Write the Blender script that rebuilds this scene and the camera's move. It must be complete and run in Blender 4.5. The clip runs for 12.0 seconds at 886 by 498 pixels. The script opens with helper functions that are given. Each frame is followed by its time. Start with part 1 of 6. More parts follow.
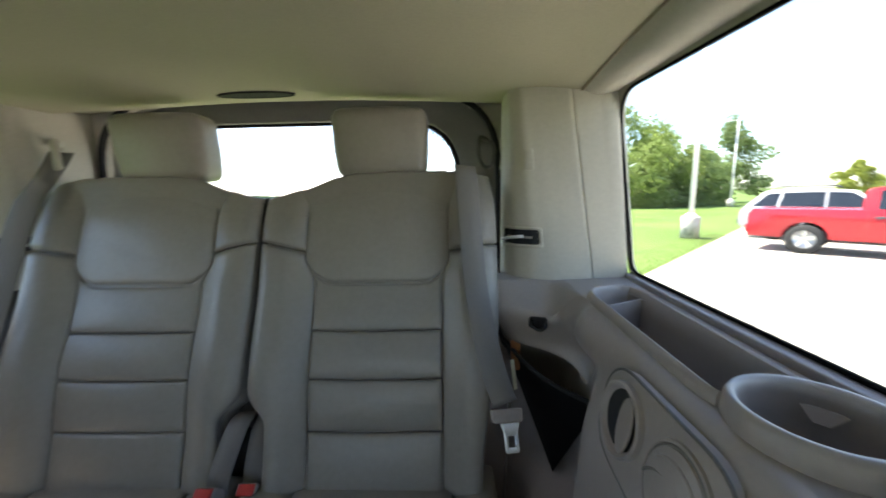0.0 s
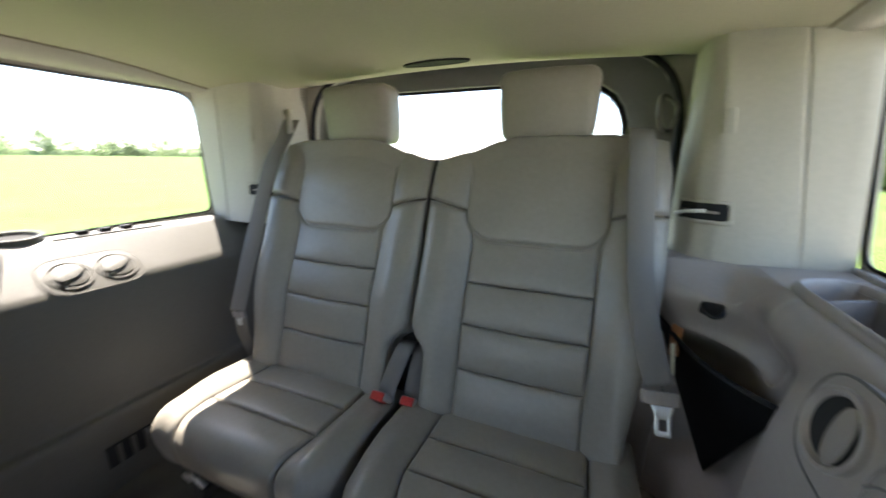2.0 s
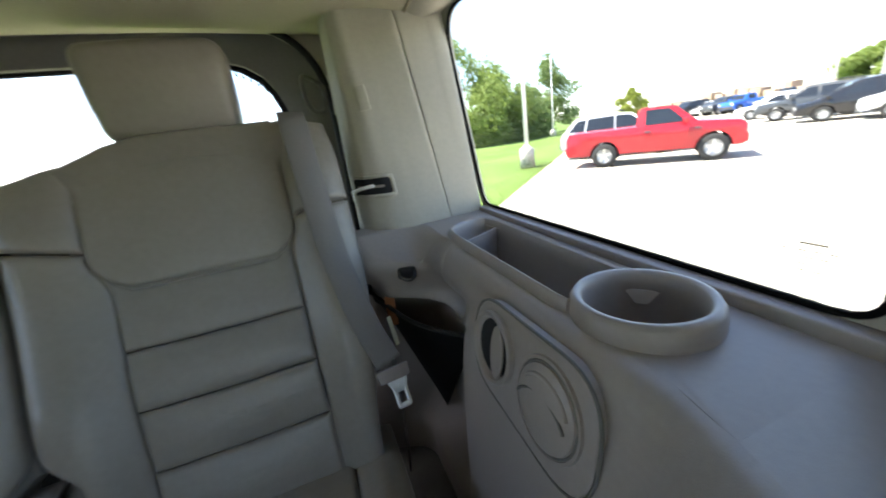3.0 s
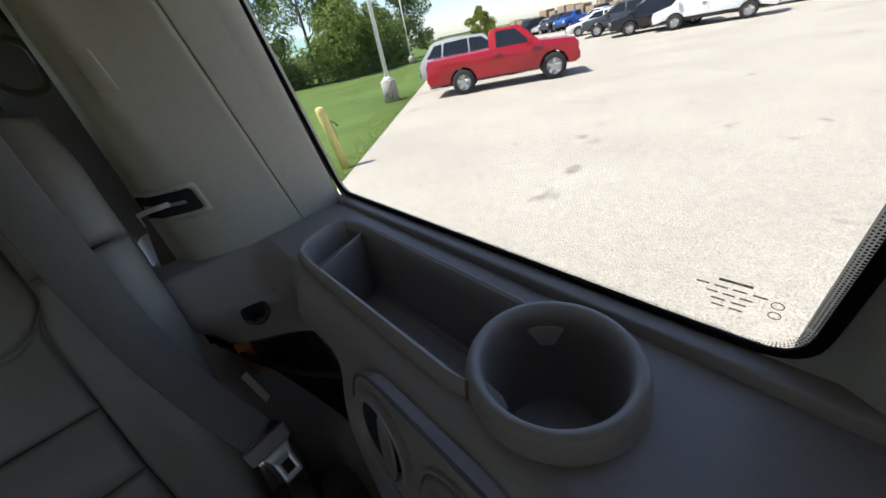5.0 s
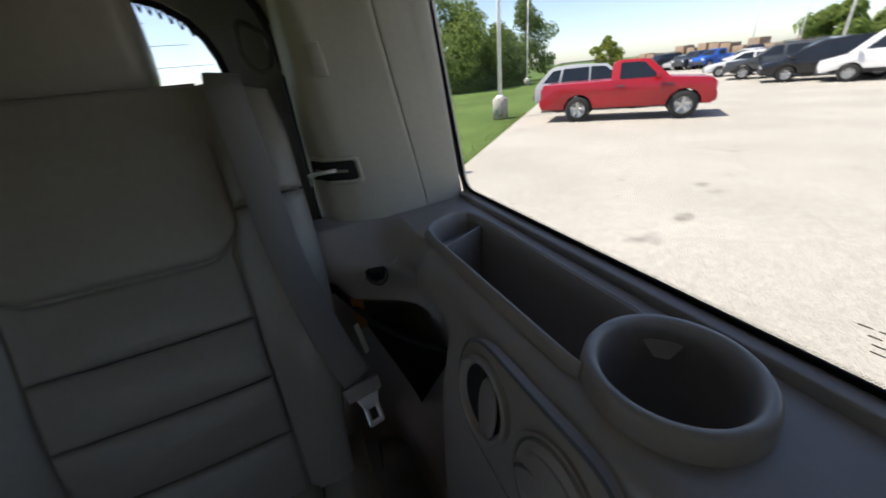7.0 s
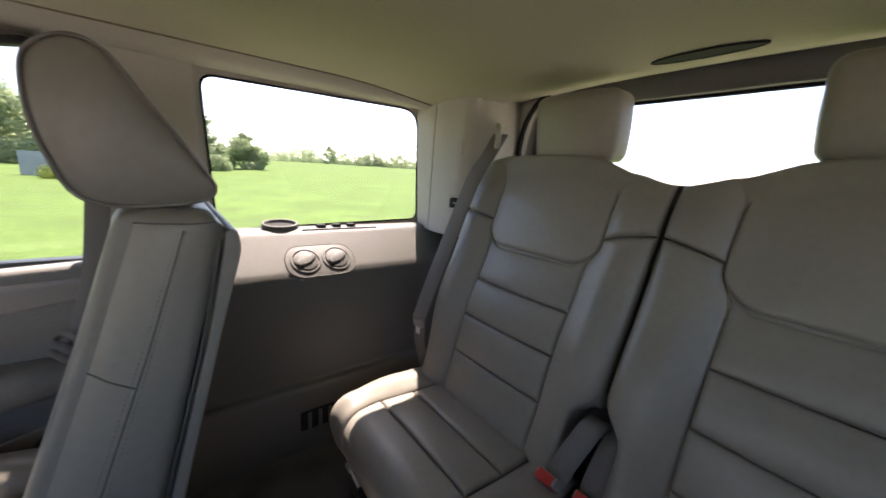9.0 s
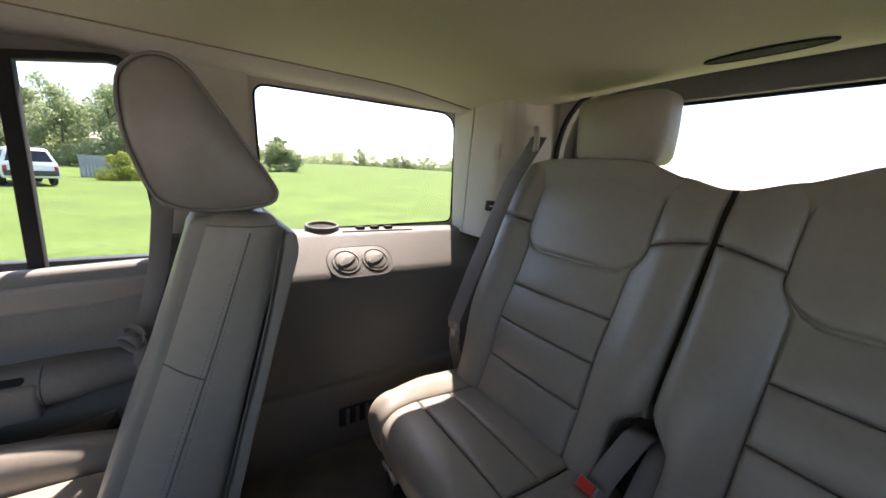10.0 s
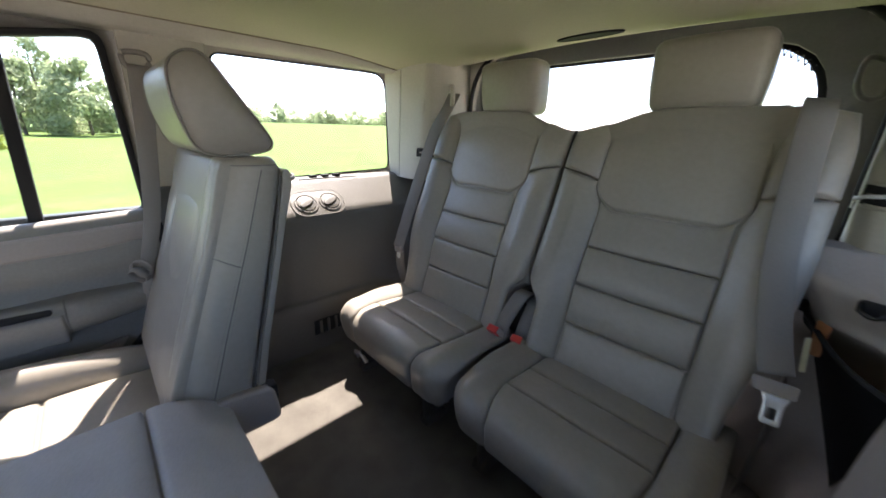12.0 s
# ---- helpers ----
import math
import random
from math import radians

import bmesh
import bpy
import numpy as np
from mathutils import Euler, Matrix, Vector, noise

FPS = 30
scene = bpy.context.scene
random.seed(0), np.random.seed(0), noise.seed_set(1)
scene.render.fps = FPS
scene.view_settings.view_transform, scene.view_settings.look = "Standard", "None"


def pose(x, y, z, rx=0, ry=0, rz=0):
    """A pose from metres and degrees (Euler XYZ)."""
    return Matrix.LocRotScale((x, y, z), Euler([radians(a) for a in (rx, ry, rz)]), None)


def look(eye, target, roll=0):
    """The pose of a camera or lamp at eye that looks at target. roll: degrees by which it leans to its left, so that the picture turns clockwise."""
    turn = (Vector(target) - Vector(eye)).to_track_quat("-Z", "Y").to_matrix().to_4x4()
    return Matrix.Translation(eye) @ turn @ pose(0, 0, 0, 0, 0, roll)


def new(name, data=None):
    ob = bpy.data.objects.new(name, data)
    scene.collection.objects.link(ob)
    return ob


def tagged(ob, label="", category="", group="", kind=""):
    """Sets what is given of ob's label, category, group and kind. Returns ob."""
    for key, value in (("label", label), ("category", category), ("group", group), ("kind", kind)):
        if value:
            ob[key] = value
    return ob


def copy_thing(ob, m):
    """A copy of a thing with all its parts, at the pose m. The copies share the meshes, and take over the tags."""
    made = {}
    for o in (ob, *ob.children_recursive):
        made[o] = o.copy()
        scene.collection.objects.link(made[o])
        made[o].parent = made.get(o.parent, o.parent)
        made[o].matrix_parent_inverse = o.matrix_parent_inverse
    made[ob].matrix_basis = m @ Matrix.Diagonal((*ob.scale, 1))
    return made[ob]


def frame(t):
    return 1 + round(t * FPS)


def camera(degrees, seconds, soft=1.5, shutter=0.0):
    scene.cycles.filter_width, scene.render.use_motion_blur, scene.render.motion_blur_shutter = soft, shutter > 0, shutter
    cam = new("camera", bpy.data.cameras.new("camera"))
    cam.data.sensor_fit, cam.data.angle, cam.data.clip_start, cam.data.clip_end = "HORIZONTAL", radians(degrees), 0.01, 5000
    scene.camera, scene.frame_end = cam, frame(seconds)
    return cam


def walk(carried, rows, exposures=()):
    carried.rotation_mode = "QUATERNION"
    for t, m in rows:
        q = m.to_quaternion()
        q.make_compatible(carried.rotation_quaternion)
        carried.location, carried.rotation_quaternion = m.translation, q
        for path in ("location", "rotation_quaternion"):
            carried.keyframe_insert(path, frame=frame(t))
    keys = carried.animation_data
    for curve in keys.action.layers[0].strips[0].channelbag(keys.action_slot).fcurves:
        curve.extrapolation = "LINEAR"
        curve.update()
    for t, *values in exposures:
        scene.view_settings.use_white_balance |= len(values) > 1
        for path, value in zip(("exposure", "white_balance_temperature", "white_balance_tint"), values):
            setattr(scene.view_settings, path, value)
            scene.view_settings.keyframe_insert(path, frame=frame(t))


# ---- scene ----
cam = camera(103.0, 12.0, soft=1.6, shutter=0.3)
PATH = [
    (0, (0.418, 0.484, 1.433), (0.370, 2.459, 1.125), -1.1),
    (0.5, (0.392, 0.481, 1.423), (-0.237, 2.344, 1.060), 4.6),
    (1, (0.356, 0.449, 1.434), (-0.722, 2.061, 0.945), 5.2),
    (1.5, (0.363, 0.452, 1.431), (-0.734, 2.036, 0.892), 5.5),
    (2, (0.363, 0.440, 1.425), (-0.368, 2.239, 0.946), 0.5),
    (2.5, (0.423, 0.522, 1.423), (0.512, 2.463, 0.952), -6.8),
    (3, (0.455, 0.535, 1.415), (1.070, 2.339, 0.809), -8.0),
    (3.5, (0.519, 0.609, 1.462), (1.433, 2.145, 0.564), -13.5),
    (3.7, (0.524, 0.620, 1.471), (1.495, 2.105, 0.548), -13.7),
    (5.3, (0.584, 0.655, 1.460), (1.610, 1.993, 0.386), -12.4),
    (5.5, (0.591, 0.648, 1.467), (1.627, 1.935, 0.340), -13.8),
    (6, (0.590, 0.647, 1.464), (1.650, 1.925, 0.348), -13.8),
    (6.5, (0.558, 0.658, 1.472), (1.490, 2.122, 0.477), -11.3),
    (7, (0.492, 0.643, 1.462), (1.198, 2.296, 0.585), -5.9),
    (7.5, (0.405, 0.608, 1.449), (0.721, 2.452, 0.743), -1.3),
    (7.7, (0.392, 0.612, 1.423), (0.368, 2.521, 0.828), -2.2),
    (9.3, (0.242, 0.525, 1.423), (-1.377, 1.632, 1.030), 3.8),
    (9.5, (0.249, 0.522, 1.429), (-1.389, 1.605, 1.050), 3.3),
    (10, (0.241, 0.510, 1.426), (-1.379, 1.606, 1.009), 3.7),
    (10.5, (0.240, 0.493, 1.427), (-1.335, 1.651, 1.003), 4.3),
    (11, (0.268, 0.456, 1.432), (-1.235, 1.747, 1.154), 4.0),
    (11.5, (0.321, 0.416, 1.401), (-1.081, 1.777, 0.972), 3.0),
    (12, (0.471, 0.331, 1.420), (-0.879, 1.661, 0.783), 1.8),
]
EXPOSURES = [(0.0, 2.50, 6800, 14), (0.5, 2.50, 6750, 14), (1.0, 2.58, 6850, 16), (1.5, 2.74, 6820, 15), (2.0, 2.82, 6800, 14), (2.3, 2.78, 6780, 19), (2.8, 2.60, 6780, 15), (3.7, 1.88, 6600, 13), (5.3, 0.74, 6550, 18), (6.2, 0.74, 6550, 18), (7.0, 0.76, 6650, 19), (7.7, 1.05, 7000, 26), (9.3, 2.12, 7120, 24), (10.5, 1.97, 7080, 24), (11.5, 2.08, 6980, 23), (12.0, 2.57, 6830, 20)]
walk(cam, [(t, look(eye, target, roll)) for t, eye, target, roll in PATH], EXPOSURES)

# ---- sky and sun ----
SUN = Vector((0.495, -0.265, -1.0)).normalized()
world = bpy.data.worlds.new("sky")
scene.world = world
world.use_nodes = True
wn = world.node_tree.nodes
sky = wn.new("ShaderNodeTexSky")
sky.sky_type, sky.sun_disc = "NISHITA", False
sky.sun_elevation, sky.sun_rotation = radians(60.7), radians(-61.8)
sky.air_density, sky.dust_density, sky.ozone_density = 0.75, 0.7, 0.4
wn["Background"].inputs["Strength"].default_value = 0.15
world.node_tree.links.new(sky.outputs["Color"], wn["Background"].inputs["Color"])
sun = new("sun", bpy.data.lights.new("sun", "SUN"))
sun.data.energy, sun.data.angle, sun.data.color = 4.5, radians(0.6), (1.0, 0.96, 0.88)
sun.matrix_world = SUN.to_track_quat("-Z", "Y").to_matrix().to_4x4()

# ---- materials ----


def material(name, color, rough=0.6, metal=0.0, vary=0.15, scale=6.0, fine=90.0, bump=0.1, bump_scale=None, spec=0.5, color2=None, dist=0.002):
    """A surface with broad stains, a fine grain and a fine relief."""
    m = bpy.data.materials.new(name)
    m.use_nodes = True
    n, l = m.node_tree.nodes, m.node_tree.links
    b = n["Principled BSDF"]
    b.inputs["Metallic"].default_value = metal
    b.inputs["Specular IOR Level"].default_value = spec
    tc = n.new("ShaderNodeTexCoord")
    a = n.new("ShaderNodeTexNoise")
    a.inputs["Scale"].default_value, a.inputs["Detail"].default_value = scale, 4
    f = n.new("ShaderNodeTexNoise")
    f.inputs["Scale"].default_value, f.inputs["Detail"].default_value = fine, 3
    for t in (a, f):
        l.new(tc.outputs["Object"], t.inputs["Vector"])
    mixf = n.new("ShaderNodeMath")
    mixf.operation = "ADD"
    l.new(a.outputs["Fac"], mixf.inputs[0])
    l.new(f.outputs["Fac"], mixf.inputs[1])
    ramp = n.new("ShaderNodeMapRange")
    ramp.inputs["From Min"].default_value, ramp.inputs["From Max"].default_value = 0.7, 1.3
    l.new(mixf.outputs[0], ramp.inputs["Value"])
    mix = n.new("ShaderNodeMix")
    mix.data_type = "RGBA"
    c2 = color2 or tuple(c * (1 + vary) for c in color)
    mix.inputs["A"].default_value = (*[c * (1 - vary) for c in color], 1)
    mix.inputs["B"].default_value = (*c2, 1)
    l.new(ramp.outputs["Result"], mix.inputs["Factor"])
    l.new(mix.outputs["Result"], b.inputs["Base Color"])
    rr = n.new("ShaderNodeMapRange")
    rr.inputs["To Min"].default_value, rr.inputs["To Max"].default_value = max(0.02, rough - 0.08), min(1, rough + 0.08)
    l.new(a.outputs["Fac"], rr.inputs["Value"])
    l.new(rr.outputs["Result"], b.inputs["Roughness"])
    if bump:
        v = n.new("ShaderNodeTexNoise")
        v.inputs["Scale"].default_value, v.inputs["Detail"].default_value = bump_scale or fine * 4, 3
        l.new(tc.outputs["Object"], v.inputs["Vector"])
        bp = n.new("ShaderNodeBump")
        bp.inputs["Strength"].default_value, bp.inputs["Distance"].default_value = bump, dist
        l.new(v.outputs["Fac"], bp.inputs["Height"])
        l.new(bp.outputs["Normal"], b.inputs["Normal"])
    return m


def glass_material(name, tint, gloss=0.03):
    """Thin glass: lets light straight through, with a clear reflection."""
    m = bpy.data.materials.new(name)
    m.use_nodes = True
    n, l = m.node_tree.nodes, m.node_tree.links
    n.remove(n["Principled BSDF"])
    t, g, mix = n.new("ShaderNodeBsdfTransparent"), n.new("ShaderNodeBsdfGlossy"), n.new("ShaderNodeMixShader")
    t.inputs["Color"].default_value = (*tint, 1)
    g.inputs["Roughness"].default_value = 0.02
    mix.inputs[0].default_value = gloss
    l.new(t.outputs[0], mix.inputs[1])
    l.new(g.outputs[0], mix.inputs[2])
    l.new(mix.outputs[0], n["Material Output"].inputs["Surface"])
    return m


def creased(mat, scale, depth, stretch=(1.0, 1.0, 1.7)):
    """Adds soft wrinkles and dents, as in worn leather, under the fine grain."""
    n, l = mat.node_tree.nodes, mat.node_tree.links
    fine = [k for k in n if k.bl_idname == "ShaderNodeBump"][0]
    tc, mp = n.new("ShaderNodeTexCoord"), n.new("ShaderNodeMapping")
    mp.inputs["Scale"].default_value = stretch
    l.new(tc.outputs["Object"], mp.inputs["Vector"])
    w = n.new("ShaderNodeTexNoise")
    w.inputs["Scale"].default_value, w.inputs["Detail"].default_value = scale, 3
    w.inputs["Roughness"].default_value, w.inputs["Distortion"].default_value = 0.45, 0.9
    l.new(mp.outputs["Vector"], w.inputs["Vector"])
    bp = n.new("ShaderNodeBump")
    bp.inputs["Strength"].default_value, bp.inputs["Distance"].default_value = 1.0, depth
    l.new(w.outputs["Fac"], bp.inputs["Height"])
    l.new(bp.outputs["Normal"], fine.inputs["Normal"])
    return mat


LEATHER = creased(material("grey_leather", (0.255, 0.234, 0.200), rough=0.34, vary=0.06, scale=7, fine=90, bump=0.14, bump_scale=520, spec=0.45), 7, 0.0028)
LEATHER_SIDE = creased(material("grey_vinyl", (0.245, 0.225, 0.193), rough=0.42, vary=0.06, scale=7, fine=90, bump=0.14, bump_scale=520, spec=0.45), 6, 0.0028)
PIPING = material("dark_piping", (0.20, 0.186, 0.162), rough=0.5, fine=200)
SEAM = material("seam_shadow_thread", (0.13, 0.125, 0.115), rough=0.8, fine=300)
CREAM = material("cream_trim_plastic", (0.445, 0.420, 0.350), rough=0.62, vary=0.05, scale=4, fine=120, bump=0.18, bump_scale=900, spec=0.3)
HEADLINER = material("cream_headliner_cloth", (0.46, 0.43, 0.315), rough=0.95, vary=0.05, scale=3, fine=250, bump=0.25, bump_scale=1400, spec=0.1)
GREY_PLASTIC = material("dark_grey_plastic", (0.305, 0.268, 0.242), rough=0.36, vary=0.05, scale=4, fine=150, bump=0.10, bump_scale=900, spec=0.65)
TAUPE_PLASTIC = material("taupe_plastic", (0.225, 0.214, 0.194), rough=0.6, vary=0.07, scale=5, fine=150, bump=0.14, bump_scale=900, spec=0.35)
GATE_PLASTIC = material("tailgate_plastic", (0.195, 0.185, 0.165), rough=0.6, vary=0.07, scale=5, fine=150, bump=0.25, bump_scale=900)
HEADER_SEAM = material("brown_joint", (0.23, 0.19, 0.13), rough=0.8, fine=300)
BLACK = material("black_rubber", (0.012, 0.012, 0.013), rough=0.85, vary=0.2, scale=20, fine=200, bump=0.15)
FRIT = material("black_ceramic_border", (0.006, 0.006, 0.006), rough=0.8, vary=0.1, fine=200, bump=0, spec=0.08)
BLACK_GLOSS = material("black_gloss_plastic", (0.012, 0.012, 0.013), rough=0.25, vary=0.2, fine=100, bump=0)
CARPET = material("dark_grey_carpet", (0.145, 0.135, 0.118), rough=1.0, vary=0.25, scale=14, fine=500, bump=0.9, bump_scale=700, spec=0.05, dist=0.006)
FOLD_CARPET = material("grey_seatback_carpet", (0.50, 0.495, 0.495), rough=0.95, vary=0.12, scale=10, fine=400, bump=0.6, bump_scale=800, spec=0.1, dist=0.004)
CHARCOAL = material("charcoal_plastic", (0.055, 0.052, 0.047), rough=0.6, vary=0.08, scale=6, fine=150, bump=0.2, bump_scale=900, spec=0.35)
WEBBING = material("grey_belt_webbing", (0.185, 0.172, 0.158), rough=0.7, vary=0.08, scale=8, fine=400, bump=0.4, bump_scale=1500)
STEEL = material("bright_steel", (0.90, 0.90, 0.88), rough=0.30, metal=0.5, vary=0.05, fine=60, bump=0.05)
RED = material("red_plastic", (0.50, 0.035, 0.03), rough=0.35, vary=0.1, fine=100, bump=0)
AMBER = material("orange_tag", (0.36, 0.145, 0.05), rough=0.5, vary=0.12, fine=80, bump=0)
PAPER = material("pale_label", (0.62, 0.60, 0.42), rough=0.7, vary=0.1, fine=80, bump=0)
NET = material("black_net_cloth", (0.008, 0.008, 0.008), rough=0.95, vary=0.3, scale=30, fine=600, bump=0.6, bump_scale=1200, spec=0.08)
GLASS = glass_material("side_glass", (0.93, 0.95, 0.93))
BODY = material("dark_body_paint", (0.03, 0.032, 0.035), rough=0.35, vary=0.1, scale=2, fine=40, bump=0)
# same plastic as the east panel; the west side's shade is in its colour
PANEL = material("shaded_slate_plastic", (0.112, 0.105, 0.091), rough=0.5, vary=0.07, scale=5, fine=150, bump=0.3, bump_scale=900, spec=0.4)
TINT = glass_material("blue_shade_band", (0.62, 0.68, 0.80), 0.02)

# ---- building helpers ----


def part(name, bm, mat, parent=None, label="", smooth=True, sharp=40):
    """Links a bmesh as one mesh object, under a thing or a part."""
    me = bpy.data.meshes.new(name)
    for f in bm.faces:
        f.smooth = smooth
    if smooth:
        lim = radians(sharp)
        for e in bm.edges:
            if len(e.link_faces) == 2 and e.calc_face_angle(0) > lim:
                e.smooth = False
    bm.to_mesh(me)
    bm.free()
    me.materials.append(mat)
    ob = new(name, me)
    if parent:
        ob.parent = parent
    if label:
        ob["label"] = label
    return ob


def thing(name, label, category, group="", kind="", at=None):
    ob = new(name)
    ob.empty_display_size = 0.05
    if at is not None:
        ob.matrix_basis = at
    return tagged(ob, label, category, group, kind)


def bm_raw(verts, faces):
    bm = bmesh.new()
    vs = [bm.verts.new(v) for v in verts]
    for f in faces:
        try:
            bm.faces.new([vs[i] for i in f])
        except ValueError:
            pass
    return bm


def bm_grid(f, us, vs, flip=False, bm=None):
    bm = bm or bmesh.new()
    rows = [[bm.verts.new(f(u, v)) for u in us] for v in vs]
    for a, b in zip(rows, rows[1:]):
        for i in range(len(us) - 1):
            q = [a[i], a[i + 1], b[i + 1], b[i]]
            bm.faces.new(q[::-1] if flip else q)
    return bm


def bm_box(lo, hi, r=0.0, seg=2, bm=None):
    """A box from corner to corner with rounded edges."""
    own = bmesh.new()
    c, d = [(a + b) / 2 for a, b in zip(lo, hi)], [b - a for a, b in zip(lo, hi)]
    bmesh.ops.create_cube(own, size=1.0, matrix=Matrix.Translation(c) @ Matrix.Diagonal((*d, 1)))
    if r:
        bmesh.ops.bevel(own, geom=own.edges[:], offset=min(r, min(d) * 0.49), segments=seg, profile=0.5, affect="EDGES")
    return merge(bm, own)


def merge(bm, own):
    if bm is None:
        return own
    me = bpy.data.meshes.new("tmp")
    own.to_mesh(me)
    own.free()
    bm.from_mesh(me)
    bpy.data.meshes.remove(me)
    return bm


def bm_tube(path, r, seg=8, closed=False, bm=None, caps=True):
    """A round tube along a list of points."""
    bm = bm or bmesh.new()
    pts = [Vector(p) for p in path]
    n = len(pts)
    rings = []
    ref = Vector((0.13, 0.21, 0.97))
    for i, p in enumerate(pts):
        a = pts[(i - 1) % n] if (closed or i) else p
        b = pts[(i + 1) % n] if (closed or i < n - 1) else p
        t = (b - a).normalized()
        s = t.cross(ref)
        if s.length < 0.05:
            s = t.cross(Vector((1, 0, 0)))
        s.normalize()
        u = s.cross(t)
        rr = r(i / max(1, n - 1)) if callable(r) else r
        rings.append([bm.verts.new(p + (s * math.cos(k * math.tau / seg) + u * math.sin(k * math.tau / seg)) * rr) for k in range(seg)])
    m = n if closed else n - 1
    for i in range(m):
        a, b = rings[i], rings[(i + 1) % n]
        for k in range(seg):
            bm.faces.new([a[k], a[(k + 1) % seg], b[(k + 1) % seg], b[k]])
    if caps and not closed:
        bm.faces.new(rings[0][::-1])
        bm.faces.new(rings[-1])
    return bm


def bm_strap(path, side, width, thick=0.0016, bm=None):
    """A flat webbing along a path; side: the way its width lies, one vector or one for each point."""
    bm = bm or bmesh.new()
    pts = [Vector(p) for p in path]
    rings = []
    for i, p in enumerate(pts):
        t = (pts[min(i + 1, len(pts) - 1)] - pts[max(i - 1, 0)]).normalized()
        s = Vector(side[i] if isinstance(side, list) else side)
        s = (s - t * s.dot(t)).normalized()
        u = s.cross(t)
        w = width[i] if isinstance(width, list) else width
        rings.append([bm.verts.new(p + s * w / 2 * a + u * thick * b) for a, b in ((-1, -0.3), (-0.93, -1), (0.93, -1), (1, -0.3), (1, 0.3), (0.93, 1), (-0.93, 1), (-1, 0.3))])
    for a, b in zip(rings, rings[1:]):
        for k in range(8):
            bm.faces.new([a[k], a[(k + 1) % 8], b[(k + 1) % 8], b[k]])
    bm.faces.new(rings[0][::-1])
    bm.faces.new(rings[-1])
    return bm


def smooth_path(pts, n=8, closed=False):
    """A Catmull-Rom curve through points."""
    p = [Vector(q) for q in pts]
    m = len(p)
    out = []
    for i in range(m if closed else m - 1):
        g = (lambda k: p[k % m]) if closed else (lambda k: p[min(max(k, 0), m - 1)])
        a, b, c, d = g(i - 1), g(i), g(i + 1), g(i + 2)
        for k in range(n):
            t = k / n
            out.append(0.5 * ((2 * b) + (c - a) * t + (2 * a - 5 * b + 4 * c - d) * t * t + (3 * b - a - 3 * c + d) * t ** 3))
    if not closed:
        out.append(p[-1])
    return out


def rounded(poly, r, n=5):
    """A polygon with its corners rounded; r: one radius or one for each corner."""
    out = []
    m = len(poly)
    for i, p in enumerate(poly):
        a, b, c = Vector(poly[i - 1]), Vector(p), Vector(poly[(i + 1) % m])
        rr = r[i] if isinstance(r, (list, tuple)) else r
        u, v = (a - b), (c - b)
        d = min(rr, u.length * 0.49, v.length * 0.49)
        if d < 1e-5:
            out.append((b.x, b.y))
            continue
        s, e = b + u.normalized() * d, b + v.normalized() * d
        for k in range(n + 1):
            t = k / n
            q = s * (1 - t) ** 2 + b * 2 * t * (1 - t) + e * t * t
            out.append((q.x, q.y))
    return out


def resample(poly, centre, n=64, extra=()):
    """Where rays at even angles from the centre meet the polygon's outline."""
    cx, cy = centre
    out = []
    m = len(poly)
    for a in sorted([math.tau * k / n for k in range(n)] + list(extra)):
        dx, dy = math.cos(a), math.sin(a)
        best = None
        for i in range(m):
            (x0, y0), (x1, y1) = poly[i], poly[(i + 1) % m]
            ex, ey = x1 - x0, y1 - y0
            den = dx * ey - dy * ex
            if abs(den) < 1e-12:
                continue
            t = ((x0 - cx) * ey - (y0 - cy) * ex) / den
            s = ((x0 - cx) * dy - (y0 - cy) * dx) / den
            if t > 0 and -1e-6 <= s <= 1 + 1e-6 and (best is None or t > best):
                best = t
        out.append((cx + dx * best, cy + dy * best))
    return out


def bm_ring(outer, inner, f, thick, n=72, bm=None, centre=None):
    """A plate with a hole, through f(u, v, depth); both outlines are seen whole from the hole's centre."""
    bm = bm or bmesh.new()
    c = centre or (sum(p[0] for p in inner) / len(inner), sum(p[1] for p in inner) / len(inner))
    extra = [math.atan2(p[1] - c[1], p[0] - c[0]) % math.tau for p in outer] if len(outer) < 12 else []
    o, i = resample(outer, c, n, extra), resample(inner, c, n, extra)
    loops = [[bm.verts.new(f(*p, d)) for p in ring] for ring, d in ((o, 0), (i, 0), (i, thick), (o, thick))]
    m = len(o)
    for a, b in ((0, 1), (1, 2), (2, 3), (3, 0)):
        for k in range(m):
            q = (k + 1) % m
            bm.faces.new([loops[a][k], loops[a][q], loops[b][q], loops[b][k]])
    return bm


def bm_prism(poly, f, h0, h1, r=0.0, seg=3, bm=None):
    """A polygon made solid between two depths of f(u, v, depth), with rounded rims."""
    own = bmesh.new()
    a, b = [own.verts.new(f(*p, h0)) for p in poly], [own.verts.new(f(*p, h1)) for p in poly]
    m = len(poly)
    caps = [own.faces.new(a), own.faces.new(b[::-1])]
    for k in range(m):
        q = (k + 1) % m
        own.faces.new([a[q], a[k], b[k], b[q]])
    bmesh.ops.recalc_face_normals(own, faces=own.faces[:])
    if r:
        rim = {e for c in caps for e in c.edges}
        bmesh.ops.bevel(own, geom=list(rim), offset=r, segments=seg, profile=0.5, affect="EDGES", clamp_overlap=True)
    return merge(bm, own)


